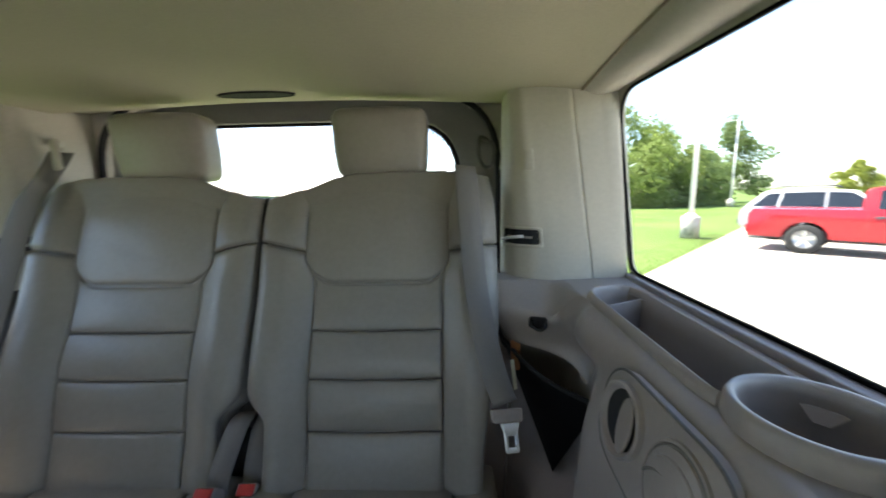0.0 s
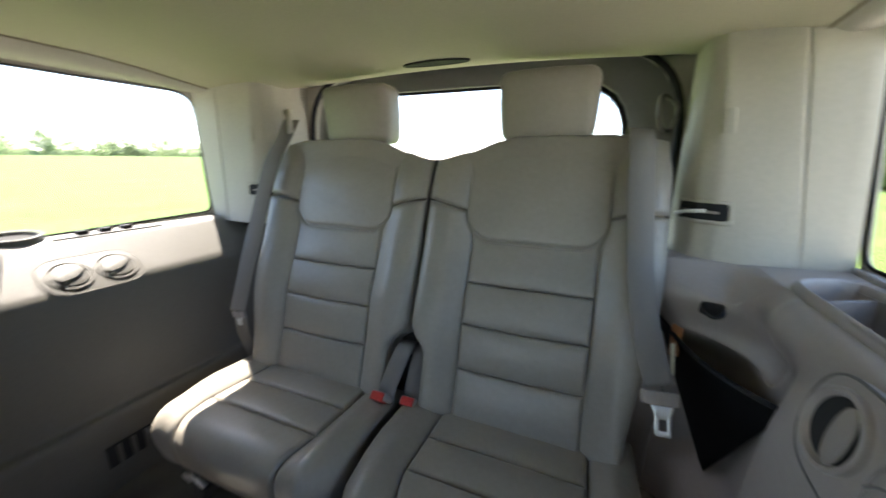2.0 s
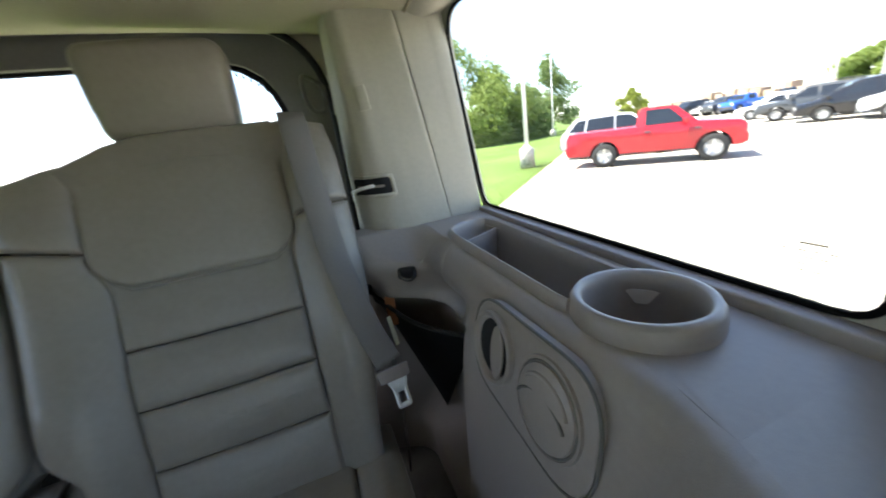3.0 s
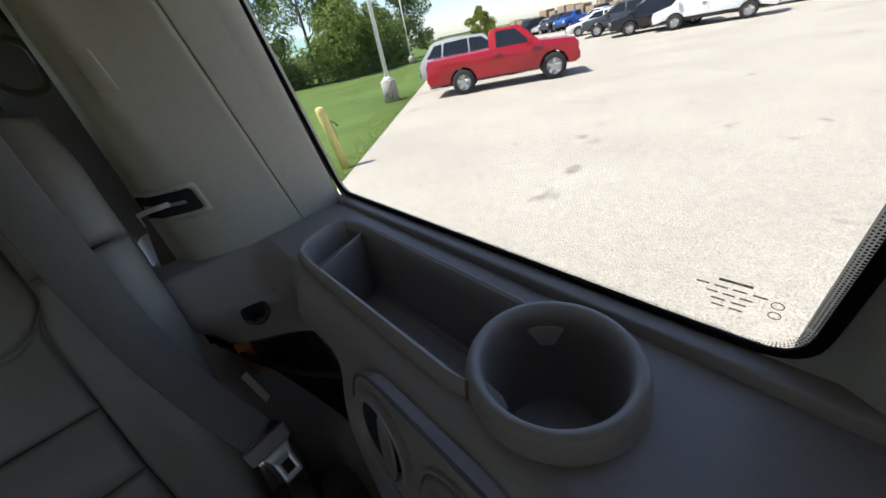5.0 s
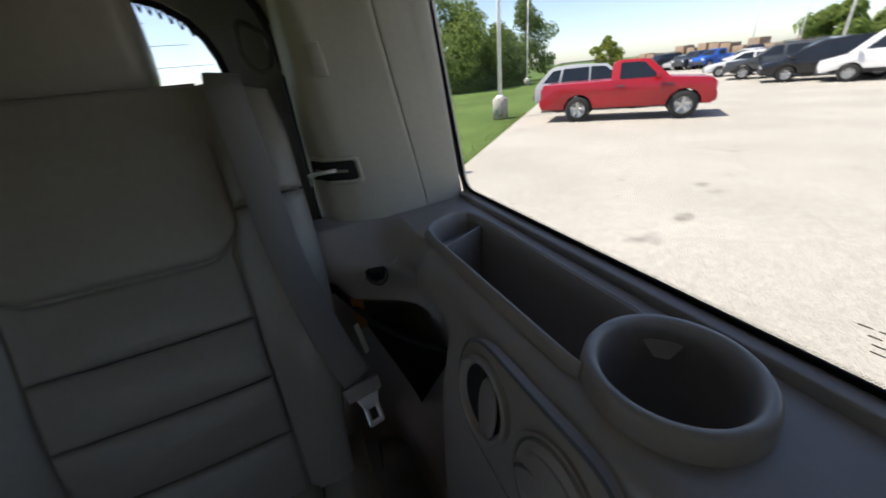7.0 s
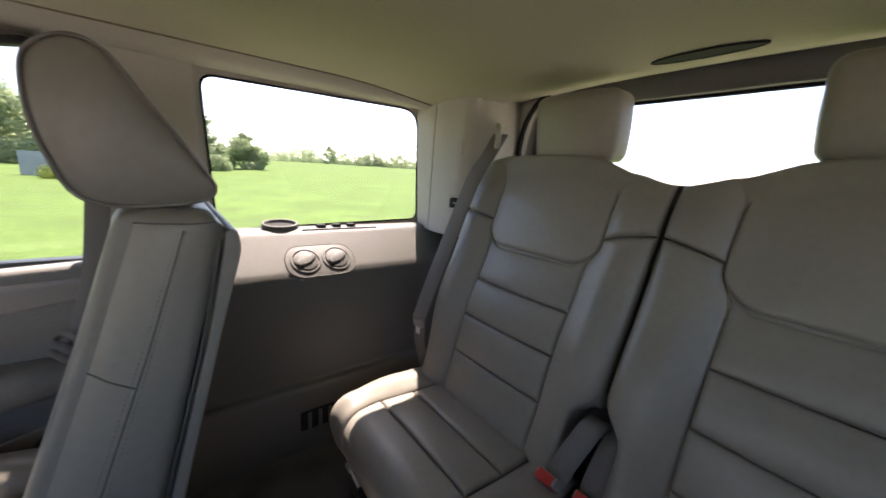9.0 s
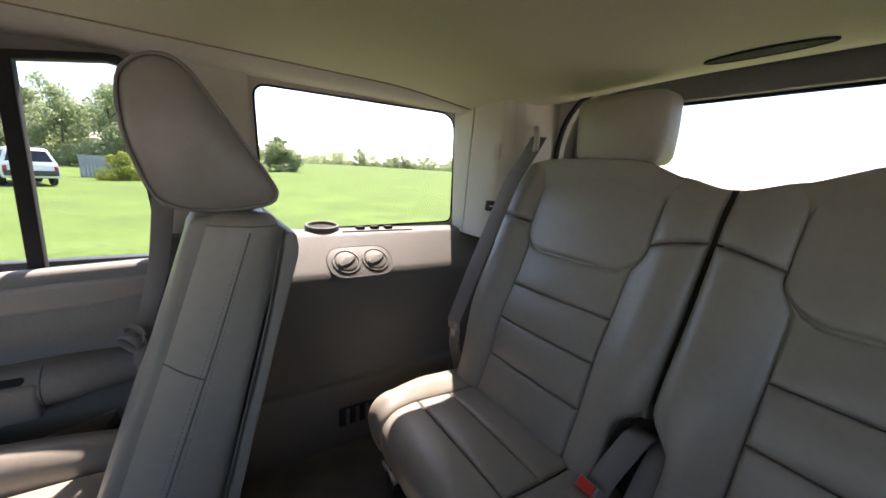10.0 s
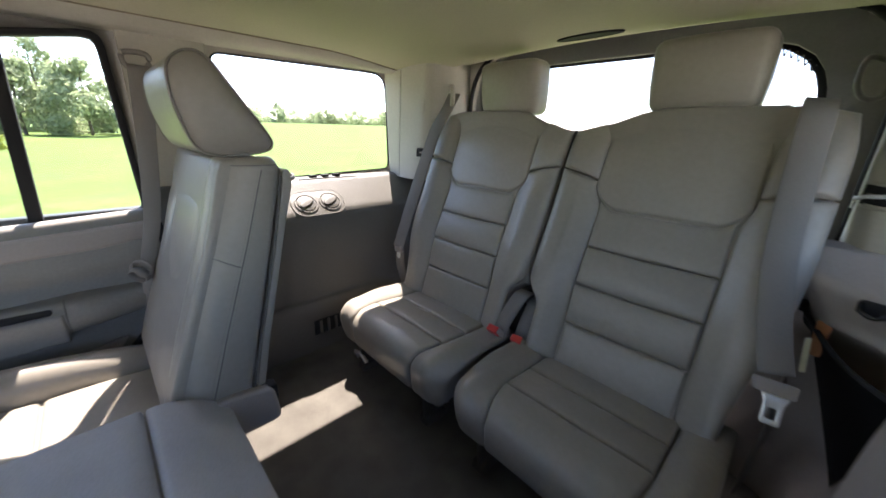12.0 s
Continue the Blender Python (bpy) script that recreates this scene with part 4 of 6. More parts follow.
# inner belt buckles between the seats
for x, y, z, lean, top in ((-0.034, 1.050, 0.890, -0.1, 0.034), (0.022, 1.076, 0.876, 0.12, 0.012)):
    b = thing("belt_buckle", "grey belt buckle with a red release button", "buckle", "buckles between the seats")
    up = Vector((lean, -0.55, 0.62)).normalized()
    sd = Vector((1, 0, 0))
    nn = sd.cross(up)
    o = Vector((x, y, z))
    f = lambda p, q, h: o + sd * p + up * q + nn * h
    part("stalk", bm_strap(smooth_path([o + Vector((0.002, 0.008, -0.008)), o + Vector((top * 0.30, 0.016, 0.030)), o + Vector((top * 0.70, 0.034, 0.078)), o + Vector((top * 0.95, 0.056, 0.108)), o + Vector((top, 0.090, 0.104)), o + Vector((top, 0.115, 0.060))], 6), (1, 0.1, 0), 0.040, 0.004), WEBBING, b, "wide grey webbing sleeve")
    part("body", bm_prism(rounded([(-0.019, -0.022), (0.019, -0.022), (0.019, 0.024), (-0.019, 0.024)], 0.006), f, -0.009, 0.009, 0.003), GREY_PLASTIC, b)
    part("button", bm_prism(rounded([(-0.0165, 0.002), (0.0165, 0.002), (0.0165, 0.0265), (-0.0165, 0.0265)], 0.004), f, -0.0075, 0.0120, 0.002), RED, b)

# east belt: over the seat's shoulder and down the bolster to the hanging tongue
belt = thing("seat_belt", "grey seat belt hanging loose with a steel tongue", "seat belt", "third-row belts")
run = smooth_path([(0.453, 1.405, 1.455), (0.452, 1.375, 1.484), (0.451, 1.320, 1.4955), (0.451, 1.275, 1.486), (0.453, 1.246, 1.452), (0.457, 1.212, 1.37), (0.467, 1.166, 1.24), (0.489, 1.124, 1.12), (0.513, 1.090, 1.045)], 7)
part("webbing", bm_strap(run, (1, 0.1, -0.1), 0.048), WEBBING, belt)
t = Vector((0.05, -0.48, -0.85)).normalized()
w = Vector((1, 0.20, -0.05)).normalized()
nn = w.cross(t)
o = Vector((0.515, 1.088, 1.022))
f = lambda p, q, h: o + w * p + t * q + nn * h
part("tongue_cover", bm_prism(rounded([(-0.030, -0.012), (0.032, -0.012), (0.030, 0.012), (-0.028, 0.012)], 0.005), f, -0.006, 0.006, 0.003), GREY_PLASTIC, belt)
part("tongue", bm_ring(rounded([(-0.016, 0.008), (0.026, 0.008), (0.019, 0.028), (0.0190, 0.062), (-0.0080, 0.062), (-0.008, 0.028)], [0.002, 0.002, 0.004, 0.005, 0.005, 0.004]), rounded([(-0.0010, 0.034), (0.0120, 0.034), (0.0120, 0.053), (-0.0010, 0.053)], 0.002), lambda p, q, d: f(p, q, d - 0.0012), 0.0024, centre=(0.0055, 0.0435)), STEEL, belt, "bright steel tongue")
part("lap_webbing", bm_strap(smooth_path([(0.520, 1.098, 1.03), (0.532, 1.150, 0.95), (0.530, 1.18, 0.84), (0.525, 1.19, 0.70)], 6), (0.3, 1, 0.2), 0.046), WEBBING, belt)
part("guide_loop", bm_tube(smooth_path([(0.512, 1.405, 1.565), (0.490, 1.365, 1.565), (0.486, 1.348, 1.525), (0.500, 1.375, 1.500), (0.525, 1.415, 1.505), (0.532, 1.43, 1.55)], 6, closed=True), 0.005, 8), PANEL, belt)

# west belt: pulled straight along the seat's outer edge
belt = thing("seat_belt", "grey seat belt drawn down beside the bolster", "seat belt", "third-row belts")
run = smooth_path([(-0.510, 1.332, 1.548), (-0.504, 1.306, 1.516), (-0.494, 1.270, 1.478), (-0.488, 1.220, 1.42), (-0.490, 1.160, 1.28), (-0.512, 1.112, 1.12), (-0.530, 1.084, 1.005)], 7)
part("webbing", bm_strap(run, (1, 0.42, 0.05), [0.049 - 0.008 * (k / (len(run) - 1)) for k in range(len(run))]), WEBBING, belt)
part("lap_webbing", bm_strap(smooth_path([(-0.532, 1.094, 0.99), (-0.538, 1.10, 0.93), (-0.540, 1.12, 0.86), (-0.538, 1.14, 0.78)], 6), (1, 0.5, 0.2), 0.034), WEBBING, belt)
part("guide_loop", bm_tube(smooth_path([(-0.532, 1.350, 1.566), (-0.508, 1.318, 1.570), (-0.486, 1.298, 1.548), (-0.484, 1.296, 1.516), (-0.508, 1.318, 1.504), (-0.534, 1.352, 1.530)], 6, closed=True), 0.0085, 8), CREAM, belt)
part("tongue_cover", bm_box((-0.552, 1.080, 0.985), (-0.512, 1.098, 1.010), 0.006, 3), GREY_PLASTIC, belt)
part("tongue", bm_box((-0.542, 1.086, 0.962), (-0.524, 1.089, 0.988), 0.0012), STEEL, belt)
part("stop_button", bm_lathe([(0.0, -0.004), (0.006, -0.004), (0.006, 0.004), (0.0, 0.004)], (-0.512, 1.120, 1.12), "y", 12), BLACK, belt)

# belt guides on the pillars: dark slots with a chromed seat latch
for s in (1, -1):
    slot = thing("pillar_slot", "cream plate with a dark slot for the seat latch", "slot plate", "latch slots on the pillars")
    k0 = 5.4

    def on_pillar(p, q, h, s=s):
        x, y, z = pillar_at(k0 - p / 0.045, 1.338 + q)
        return Vector((s * (x - 0.35 * h), y - 0.93 * h, z))

    hole = rounded([(-0.072, -0.016), (0.036, -0.016), (0.036, 0.016), (-0.072, 0.016)], 0.005)
    part("plate", bm_ring(rounded([(-0.079, -0.024), (0.044, -0.024), (0.044, 0.022), (-0.079, 0.022)], 0.006), hole, lambda p, q, d: on_pillar(p, q, 0.0094 - d), 0.0035, centre=(-0.012, 0)), CREAM, slot)
    part("recess", bm_grid(lambda u, v: on_pillar(u, v, 0.0088), [-0.074 + 0.112 * k / 16 for k in range(17)], [-0.018, 0.0, 0.018], flip=s > 0), BLACK, slot)
    part("inner_lip", bm_grid(lambda u, v: on_pillar(u, v, 0.0096), [-0.060 + 0.080 * k / 12 for k in range(13)], [-0.003, 0.002], flip=s > 0), GREY_PLASTIC, slot)
    part("rod", bm_tube([on_pillar(-0.005, 0.002, 0.013), on_pillar(-0.050, -0.003, 0.020), on_pillar(-0.085, -0.010, 0.028)], 0.0035, 8), STEEL, slot)
    part("rod_end", bm_box(*[[min(a, b) for a, b in zip(p, q)] if k == 0 else [max(a, b) for a, b in zip(p, q)] for k, (p, q) in enumerate([(on_pillar(-0.084, -0.028, 0.028), on_pillar(-0.088, -0.006, 0.034))] * 2)], 0.001), STEEL, slot)
    badge = thing("pillar_cover", "small square blanking cover on the pillar trim", "cover")
    part("cover", bm_prism(rounded([(-0.016, -0.022), (0.016, -0.022), (0.016, 0.022), (-0.016, 0.022)], 0.004), lambda p, q, h, s=s: Vector((s * (pillar_at(4.9 + p / 0.045, 1.500 + q)[0] - 0.2 * h), pillar_at(4.9 + p / 0.045, 1.500 + q)[1] - 0.98 * h, 1.500 + q)), 0.0045, 0.0085, 0.002), CREAM, badge)
    # oblong grip beside the tailgate
    grip = thing("pillar_grip", "narrow cream pull loop beside the tailgate", "grip", "pillar grips")
    part("loop", bm_tube(smooth_path([pillar_at(8.0, 1.490), pillar_at(7.8, 1.505), pillar_at(7.8, 1.545), pillar_at(8.0, 1.560)], 6), 0.006, 8), CREAM, grip)
    for o in grip.children:
        if s < 0:
            for v in o.data.vertices:
                v.co.x = -v.co.x

# orange tag and pale label behind the east bolster
tag = thing("warning_tag", "orange tag and pale label hanging beside the seat", "tag")
part("tag", bm_prism(rounded([(-0.0055, -0.034), (0.0055, -0.034), (0.0065, 0.034), (-0.0065, 0.034)], 0.003), lambda p, q, h: Vector((0.553 + p * 1.6, 1.205 - p * 0.2 + h, 1.085 + q)), 0, 0.002), AMBER, tag)
part("label", bm_prism([(-0.006, -0.032), (0.006, -0.032), (0.006, 0.032), (-0.006, 0.032)], lambda p, q, h: Vector((0.540 + p * 0.7 - 0.12 * q, 1.150 + p * 0.5 + h, 1.07 + q)), 0, 0.0015), PAPER, tag)

# added filler: its charcoal stands in for the dark of notch and gap
hinge = thing("hinge_cover", "dark filler standing for the shaded notch between the two seat backs", "cover")
part("cover", bm_prism(rounded([(-0.060, 0.66), (0.060, 0.66), (0.058, 0.99), (0.02, 1.045), (-0.02, 1.045), (-0.058, 0.99)], 0.02), lambda x, z, d: Vector((x, 1.200 + LEAN_BACK * (z - 1.05) + d, z)), 0.0, 0.06, 0.012), CHARCOAL, hinge)
part("gap_strip", bm_prism([(-0.022, 1.040), (0.022, 1.040), (0.022, 1.431), (-0.022, 1.431)], lambda x, z, d: Vector((x, 1.232 + LEAN_BACK * (z - 1.25) + d, z)), 0.0, 0.05, 0.004), CHARCOAL, hinge, "added dark strip filling the gap between the backs")

# ---- second row: the upright seat, the folded seats, the rear door ----
SEAT_X0, SEAT_X1 = -0.272, -0.715


def across(x):
    return lambda y, z, d: Vector((x + d, y, z))


seat = thing("middle_seat", "grey leather second-row seat standing upright", "car seat", at=pose(0.033, 0.024, 0.004))
side = [(0.315, 0.900), (0.322, 0.860), (0.452, 0.850), (0.478, 0.960), (0.535, 1.200), (0.566, 1.318), (0.560, 1.345), (0.525, 1.360), (0.482, 1.356), (0.462, 1.338), (0.428, 1.220), (0.372, 1.060)]
side = [(p.x, p.y) for p in smooth_path([(a, b, 0) for a, b in side], 4, closed=True)]
w = SEAT_X1 - SEAT_X0
back = part("backrest", bm_prism(side, across(SEAT_X0 - 0.012), 0.0, w + 0.024, 0.022, 4), LEATHER_SIDE, seat)


# rounded side bolster: it rolls from the front face round to the side, with a stitched seam
FRONT_Y = [(0.86, 0.310), (0.885, 0.318), (1.02, 0.362), (1.20, 0.424), (1.345, 0.470), (1.40, 0.487)]
REAR_Y = [(0.86, 0.446), (0.97, 0.474), (1.20, 0.531), (1.325, 0.557), (1.40, 0.570)]


def between(table, z):
    for (a, p), (b, q) in zip(table, table[1:]):
        if z <= b:
            return p + (q - p) * (z - a) / (b - a)
    return table[-1][1]


def bolster_at(u, z, roll=0.0):
    a, b = between(FRONT_Y, z), between(REAR_Y, z)
    run = smooth_path([(-0.385, a + 0.004, 0), (-0.335, a - 0.008, 0), (-0.298, a + 0.002, 0), (-0.274, a + 0.026, 0), (-0.2645, a + 0.055, 0), (-0.2625, (a + b) / 2 + 0.02, 0), (-0.2665, b - 0.010, 0), (-0.276, b, 0)], 6)
    k = u * (len(run) - 1)
    i = min(int(k), len(run) - 2)
    p = run[i].lerp(run[i + 1], k - i)
    c = Vector((-0.325, (a + b) / 2 + 0.01, 0))
    p = p + (c - p).normalized() * 0.022 * (1 - math.cos(roll))
    return Vector((p.x, p.y, z + 0.022 * math.sin(roll)))


levels = [(0.865 + 0.473 * k / 26, 0.0) for k in range(27)] + [(1.338, radians(a)) for a in (18, 36, 54, 72, 90, 108)]
bm = bmesh.new()
rows = [[bm.verts.new(bolster_at(u / 42, z, r)) for u in range(43)] for z, r in levels]
for a, b in zip(rows, rows[1:]):
    for i in range(42):
        bm.faces.new([a[i], a[i + 1], b[i + 1], b[i]])
bm.faces.new(rows[-1])
bmesh.ops.recalc_face_normals(bm, faces=bm.faces[:])
part("side_bolster", bm, LEATHER, back)
zs = [0.872 + 0.466 * k / 80 for k in range(81)]
part("seam", bm_tube([bolster_at(0.60, z) + Vector((0.0002, 0, 0)) for z in zs], 0.0012, 5), SEAM, back)
bm = bmesh.new()
for u in (0.565, 0.635):
    for a, b in zip(zs, zs[1:]):
        bm_tube([bolster_at(u, a) + Vector((0.0004, 0, 0)), bolster_at(u, a + (b - a) * 0.6) + Vector((0.0002, 0, 0))], 0.00045, 5, bm=bm)
part("stitching", bm, PIPING, back)
part("cross_seam", bm_tube([bolster_at(0.30 + 0.30 * k / 12, 1.170 + 0.012 * math.cos(k / 12 * 2.6)) + Vector((0.0002, -0.0003, 0)) for k in range(13)], 0.0011, 5), SEAM, back)
part("top_seam", bm_tube([bolster_at(0.36 + 0.60 * k / 16, 1.338, radians(20)) + Vector((0.0004, 0, 0)) for k in range(17)], 0.0009, 5), SEAM, back)
# hard rear shell with a rolled rim
shell = [(0.456, 0.84), (0.472, 0.84), (0.497, 0.96), (0.555, 1.20), (0.584, 1.31), (0.580, 1.336), (0.566, 1.335), (0.564, 1.31), (0.539, 1.19), (0.481, 0.96)]
part("rear_shell", bm_prism(rounded(shell, 0.012), across(SEAT_X0 + 0.004), -0.006, w - 0.008, 0.006, 3), LEATHER_SIDE, seat, "grey rear shell with a rolled rim")
part("shell_gap", bm_tube(smooth_path([(SEAT_X0 + 0.001, 0.453, 0.86), (SEAT_X0 + 0.001, 0.478, 0.97), (SEAT_X0 + 0.001, 0.5355, 1.20), (SEAT_X0 + 0.001, 0.561, 1.325)], 8), 0.0013, 6), SEAM, seat)
# front face: three upright padded pieces
for a, b in ((0.105, 0.335), (0.34, 0.44)):
    part("front_panel", pillow(lambda x, z, h: Vector((SEAT_X0 - x, 0.330 + 0.31 * (z - 0.90) - h * 0.95 + 0.06 * smoothstep(1.25, 1.36, z), z + h * 0.29)), (lambda a: lambda z: a)(a), (lambda b: lambda z: b)(b), lambda u: 0.90, lambda u: 1.345, 0.010, 0.006, (10, 24), flip=True, sink=-0.001), LEATHER, back)
# headrest: a wedge in profile, with piping round its side
prof = [(0.440, 1.372), (0.422, 1.415), (0.414, 1.460), (0.418, 1.505), (0.445, 1.527), (0.474, 1.520), (0.506, 1.475), (0.553, 1.405), (0.563, 1.380), (0.545, 1.366), (0.480, 1.360)]
prof = [(p.x, p.y) for p in smooth_path([(a, b, 0) for a, b in prof], 5, closed=True)]
bulge = [(0.0105, 0.12), (0.0095, 0.35), (0.0070, 0.60), (0.0030, 0.80), (-0.0030, 0.93), (-0.0060, 0.965), (-0.0085, 0.97), (-0.011, 0.985), (-0.018, 1.0)]
rings = bulge + [(-0.285 - d, k) for d, k in bulge[::-1]]
head = part("headrest", bm_loft(prof, (0.482, 1.437), across(-0.290), rings), LEATHER, seat, "wedge-shaped leather headrest with piping")
for x in (-0.2935, -0.5715):
    part("piping", bm_tube([(x, *p) for p in grow(prof, (0.482, 1.437), 0.975)], 0.0022, 6, closed=True), PIPING, head)
# cushion
cush = part("cushion", bm_prism(rounded([(-0.20, 0.62), (0.36, 0.62), (0.36, 0.80), (-0.10, 0.835), (-0.20, 0.80)], 0.03), across(SEAT_X0), 0.0, w, 0.03, 4), LEATHER_SIDE, seat)
for a, b, lift in ((0.0, 0.085, 0.022), (0.09, 0.345, 0.0)):
    cuts = [-0.19, -0.02, 0.12, 0.33] if not lift else [-0.19, 0.34]
    for c0, c1 in zip(cuts, cuts[1:]):
        part("pad", pillow(lambda x, y, h: Vector((SEAT_X0 - x, y, 0.832 - 0.07 * (y + 0.1) * 0.6 + h)), (lambda a: lambda y: a)(a), (lambda b: lambda y: b)(b), (lambda v: lambda u: v + 0.001)(c0), (lambda v: lambda u: v - 0.001)(c1), 0.014, 0.012, (10, 14), flip=False, sink=-lift - 0.006), LEATHER, cush)


def outer_bolster(u, v):
    """Domed bolster along the door side of the cushion."""
    y, a = -0.20 + 0.56 * u, math.pi * v
    rise = 0.018 + 0.062 * math.sin(math.pi * min(1, max(0, u)) ** 0.8) ** 0.7
    return Vector((SEAT_X0 - 0.394 + 0.047 * math.cos(a), y, 0.805 + (0.012 + rise) * math.sin(a) ** 0.75))


part("outer_bolster", bm_grid(outer_bolster, [k / 36 for k in range(37)], [k / 20 for k in range(21)], flip=True), LEATHER, cush)
part("latch", bm_box((-0.285, 0.455, 0.845), (-0.255, 0.500, 0.885), 0.006), BLACK, seat)
part("hinge_cover", bm_prism(rounded([(0.30, 0.80), (0.50, 0.80), (0.49, 0.885), (0.40, 0.905), (0.31, 0.875)], 0.02), across(-0.268), -0.004, 0.022, 0.008), GREY_PLASTIC, seat)
part("pedestal", bm_box((-0.66, -0.10, FLOOR - 0.22), (-0.34, 0.40, 0.64), 0.02), GREY_PLASTIC, seat)

# folded seats
for x0, x1, label in ((-0.248, 0.062, "folded narrow second-row seat with a carpeted back"), (0.068, 0.575, "folded wide second-row seat with a carpeted back")):
    fold = thing("folded_seat", label, "car seat", "folded second-row seats")
    part("backrest", bm_box((x0, -0.42, 0.835), (x1, 0.322, 0.930), 0.025, 4), LEATHER_SIDE, fold)

    def top(u, v, x0=x0, x1=x1):
        x, y = x0 + (x1 - x0) * u, -0.42 + 0.725 * v
        e = min(min(u, 1 - u) * (x1 - x0) / 0.03, min(v, 1 - v) * 0.725 / 0.03, 1)
        return Vector((x, y, 0.930 + 0.018 * math.sqrt(max(0, 1 - (1 - e) ** 2)) + 0.002 * noise.noise(Vector((x, y, 0)) * 9)))

    part("carpeted_panel", bm_grid(top, steps(0, 1, 0.1, 14), steps(0, 1, 0.05, 20)), FOLD_CARPET, fold, "blue-grey carpeted seat back")

    def flap(u, v, x0=x0, x1=x1):
        x, y = x0 + 0.004 + (x1 - x0 - 0.008) * u, 0.309 + 0.125 * v
        e = min(min(u, 1 - u) * (x1 - x0) / 0.012, min(v, 1 - v) * 0.125 / 0.012, 1)
        return Vector((x, y, 0.929 + 0.014 * math.sqrt(max(0, 1 - (1 - e) ** 2)) - 0.06 * v * v + 0.003 * noise.noise(Vector((x, y, 3)) * 14)))

    part("flap", bm_grid(flap, steps(0, 1, 0.05, 12), steps(0, 1, 0.1, 10)), FOLD_CARPET, fold, "carpet flap over the hinge")
    part("flap_edge", bm_box((x0 + 0.004, 0.375, 0.838), (x1 - 0.004, 0.425, 0.872), 0.008, 3), GREY_PLASTIC, fold)
    part("cushion", bm_box((x0 + 0.005, -0.45, 0.62), (x1 - 0.005, 0.33, 0.83), 0.04, 4), LEATHER_SIDE, fold)
    part("pedestal", bm_box((x0 + 0.05, -0.30, FLOOR - 0.22), (x1 - 0.05, 0.30, 0.64), 0.02), GREY_PLASTIC, fold)

# rear door, west
door = thing("door_1", "closed rear door with an armrest, pull pocket and speaker", "car door", kind="structure")
DPROF = curve2([(0.800, 1.190), (0.775, 1.192), (0.764, 1.188), (0.757, 1.170), (0.755, 1.10), (0.756, 1.06), (0.766, 1.03), (0.764, 0.985), (0.758, 0.90), (0.762, 0.80), (0.766, 0.60), (0.768, 0.42)])


def door_at(u, v):
    x, z = along(DPROF, v)
    y = -0.75 + 1.195 * u
    drop = 0.045 * (0.40 - y) * smoothstep(0.95, 1.19, z)
    edge = 0.02 * smoothstep(0.40, 0.445, y)
    return Vector((-(x + edge), y, z - drop))


part("door_panel", bm_grid(door_at, [k / 40 for k in range(41)], [k / 90 for k in range(91)], flip=True), TAUPE_PLASTIC, door)


def arm_at(u, v):
    """Rounded armrest that swells forward and runs out into the panel behind."""
    y = -0.75 + 1.15 * u
    a = math.pi * (v - 0.5)
    mid, half = 0.940 + 0.016 * smoothstep(-0.1, 0.35, y), 0.046 - 0.008 * smoothstep(0.2, 0.4, y)
    out = 0.075 - 0.030 * smoothstep(0.22, 0.40, y)
    return Vector((-0.772 + out * max(0.0, math.cos(a)) ** 0.55, y, mid + half * math.sin(a)))


arm_o = part("armrest", bm_grid(arm_at, [k / 60 for k in range(61)], [k / 24 for k in range(25)]), TAUPE_PLASTIC, door)
part("map_pocket", bm_prism(rounded([(-0.16, 0.745), (0.06, 0.785), (0.31, 0.850), (0.20, 0.70), (0.14, 0.55), (-0.16, 0.55)], 0.015), lambda y, z, d: Vector((-0.768 + d, y, z)), 0.0, 0.018, 0.005, 3), GREY_PLASTIC, door, "dark map pocket low on the door")
part("upper_pad", bm_prism(rounded([(-0.75, 1.075), (0.30, 1.105), (0.41, 1.120), (0.41, 1.165), (-0.75, 1.115)], 0.012), lambda y, z, d: Vector((-0.764 + d, y, z)), 0.0, 0.016, 0.010, 4), GREY_PLASTIC, door)
# black block set proud of the armrest imitates the shade in the pull recess
part("pull_pocket", bm_box((-0.735, 0.078, 0.960), (-0.703, 0.190, 0.9865), 0.006, 3), BLACK, arm_o)
part("pull_grip", bm_box((-0.726, 0.060, 0.896), (-0.692, 0.207, 0.974), 0.009, 4), TAUPE_PLASTIC, arm_o)
part("armrest_joint", bm_tube([arm_at((0.2105 + 0.75) / 1.15, 0.1 + 0.8 * k / 16) + Vector((0.0004, 0, 0)) for k in range(17)], 0.0013, 5), SEAM, arm_o)
sp = Vector((-0.742, -0.045, 0.775))
part("speaker", bm_lathe([(0.088, 0.0), (0.088, 0.010), (0.082, 0.014), (0.072, 0.012), (0.068, 0.006), (0.030, 0.010), (0.0, 0.012)], sp, "x", 40), GREY_PLASTIC, door, "round dark speaker grille")
# lower rear curve of the door: dark rubber seal
part("door_seal", bm_tube(smooth_path([(-0.735, 0.425, 1.16), (-0.728, 0.43, 1.05), (-0.725, 0.405, 0.93), (-0.725, 0.33, 0.84), (-0.725, 0.245, 0.755), (-0.725, 0.19, 0.64)], 8), 0.010, 8), BLACK, door)
win = thing("window_3", "door window with a black divider bar", "window", kind="structure")
f = on_side(-1)
rim_in = rounded([(-0.42, 1.138), (0.408, 1.184), (0.388, 1.598), (-0.42, 1.463)], [0.01, 0.018, 0.025, 0.01])
part("window_rim", bm_ring(rounded([(-0.44, 1.124), (0.422, 1.172), (0.402, 1.612), (-0.44, 1.474)], [0.01, 0.03, 0.035, 0.01]), rim_in, lambda y, z, d: f(y, z, d - 0.022), 0.034, n=260, centre=(0, 1.38)), BLACK, win)
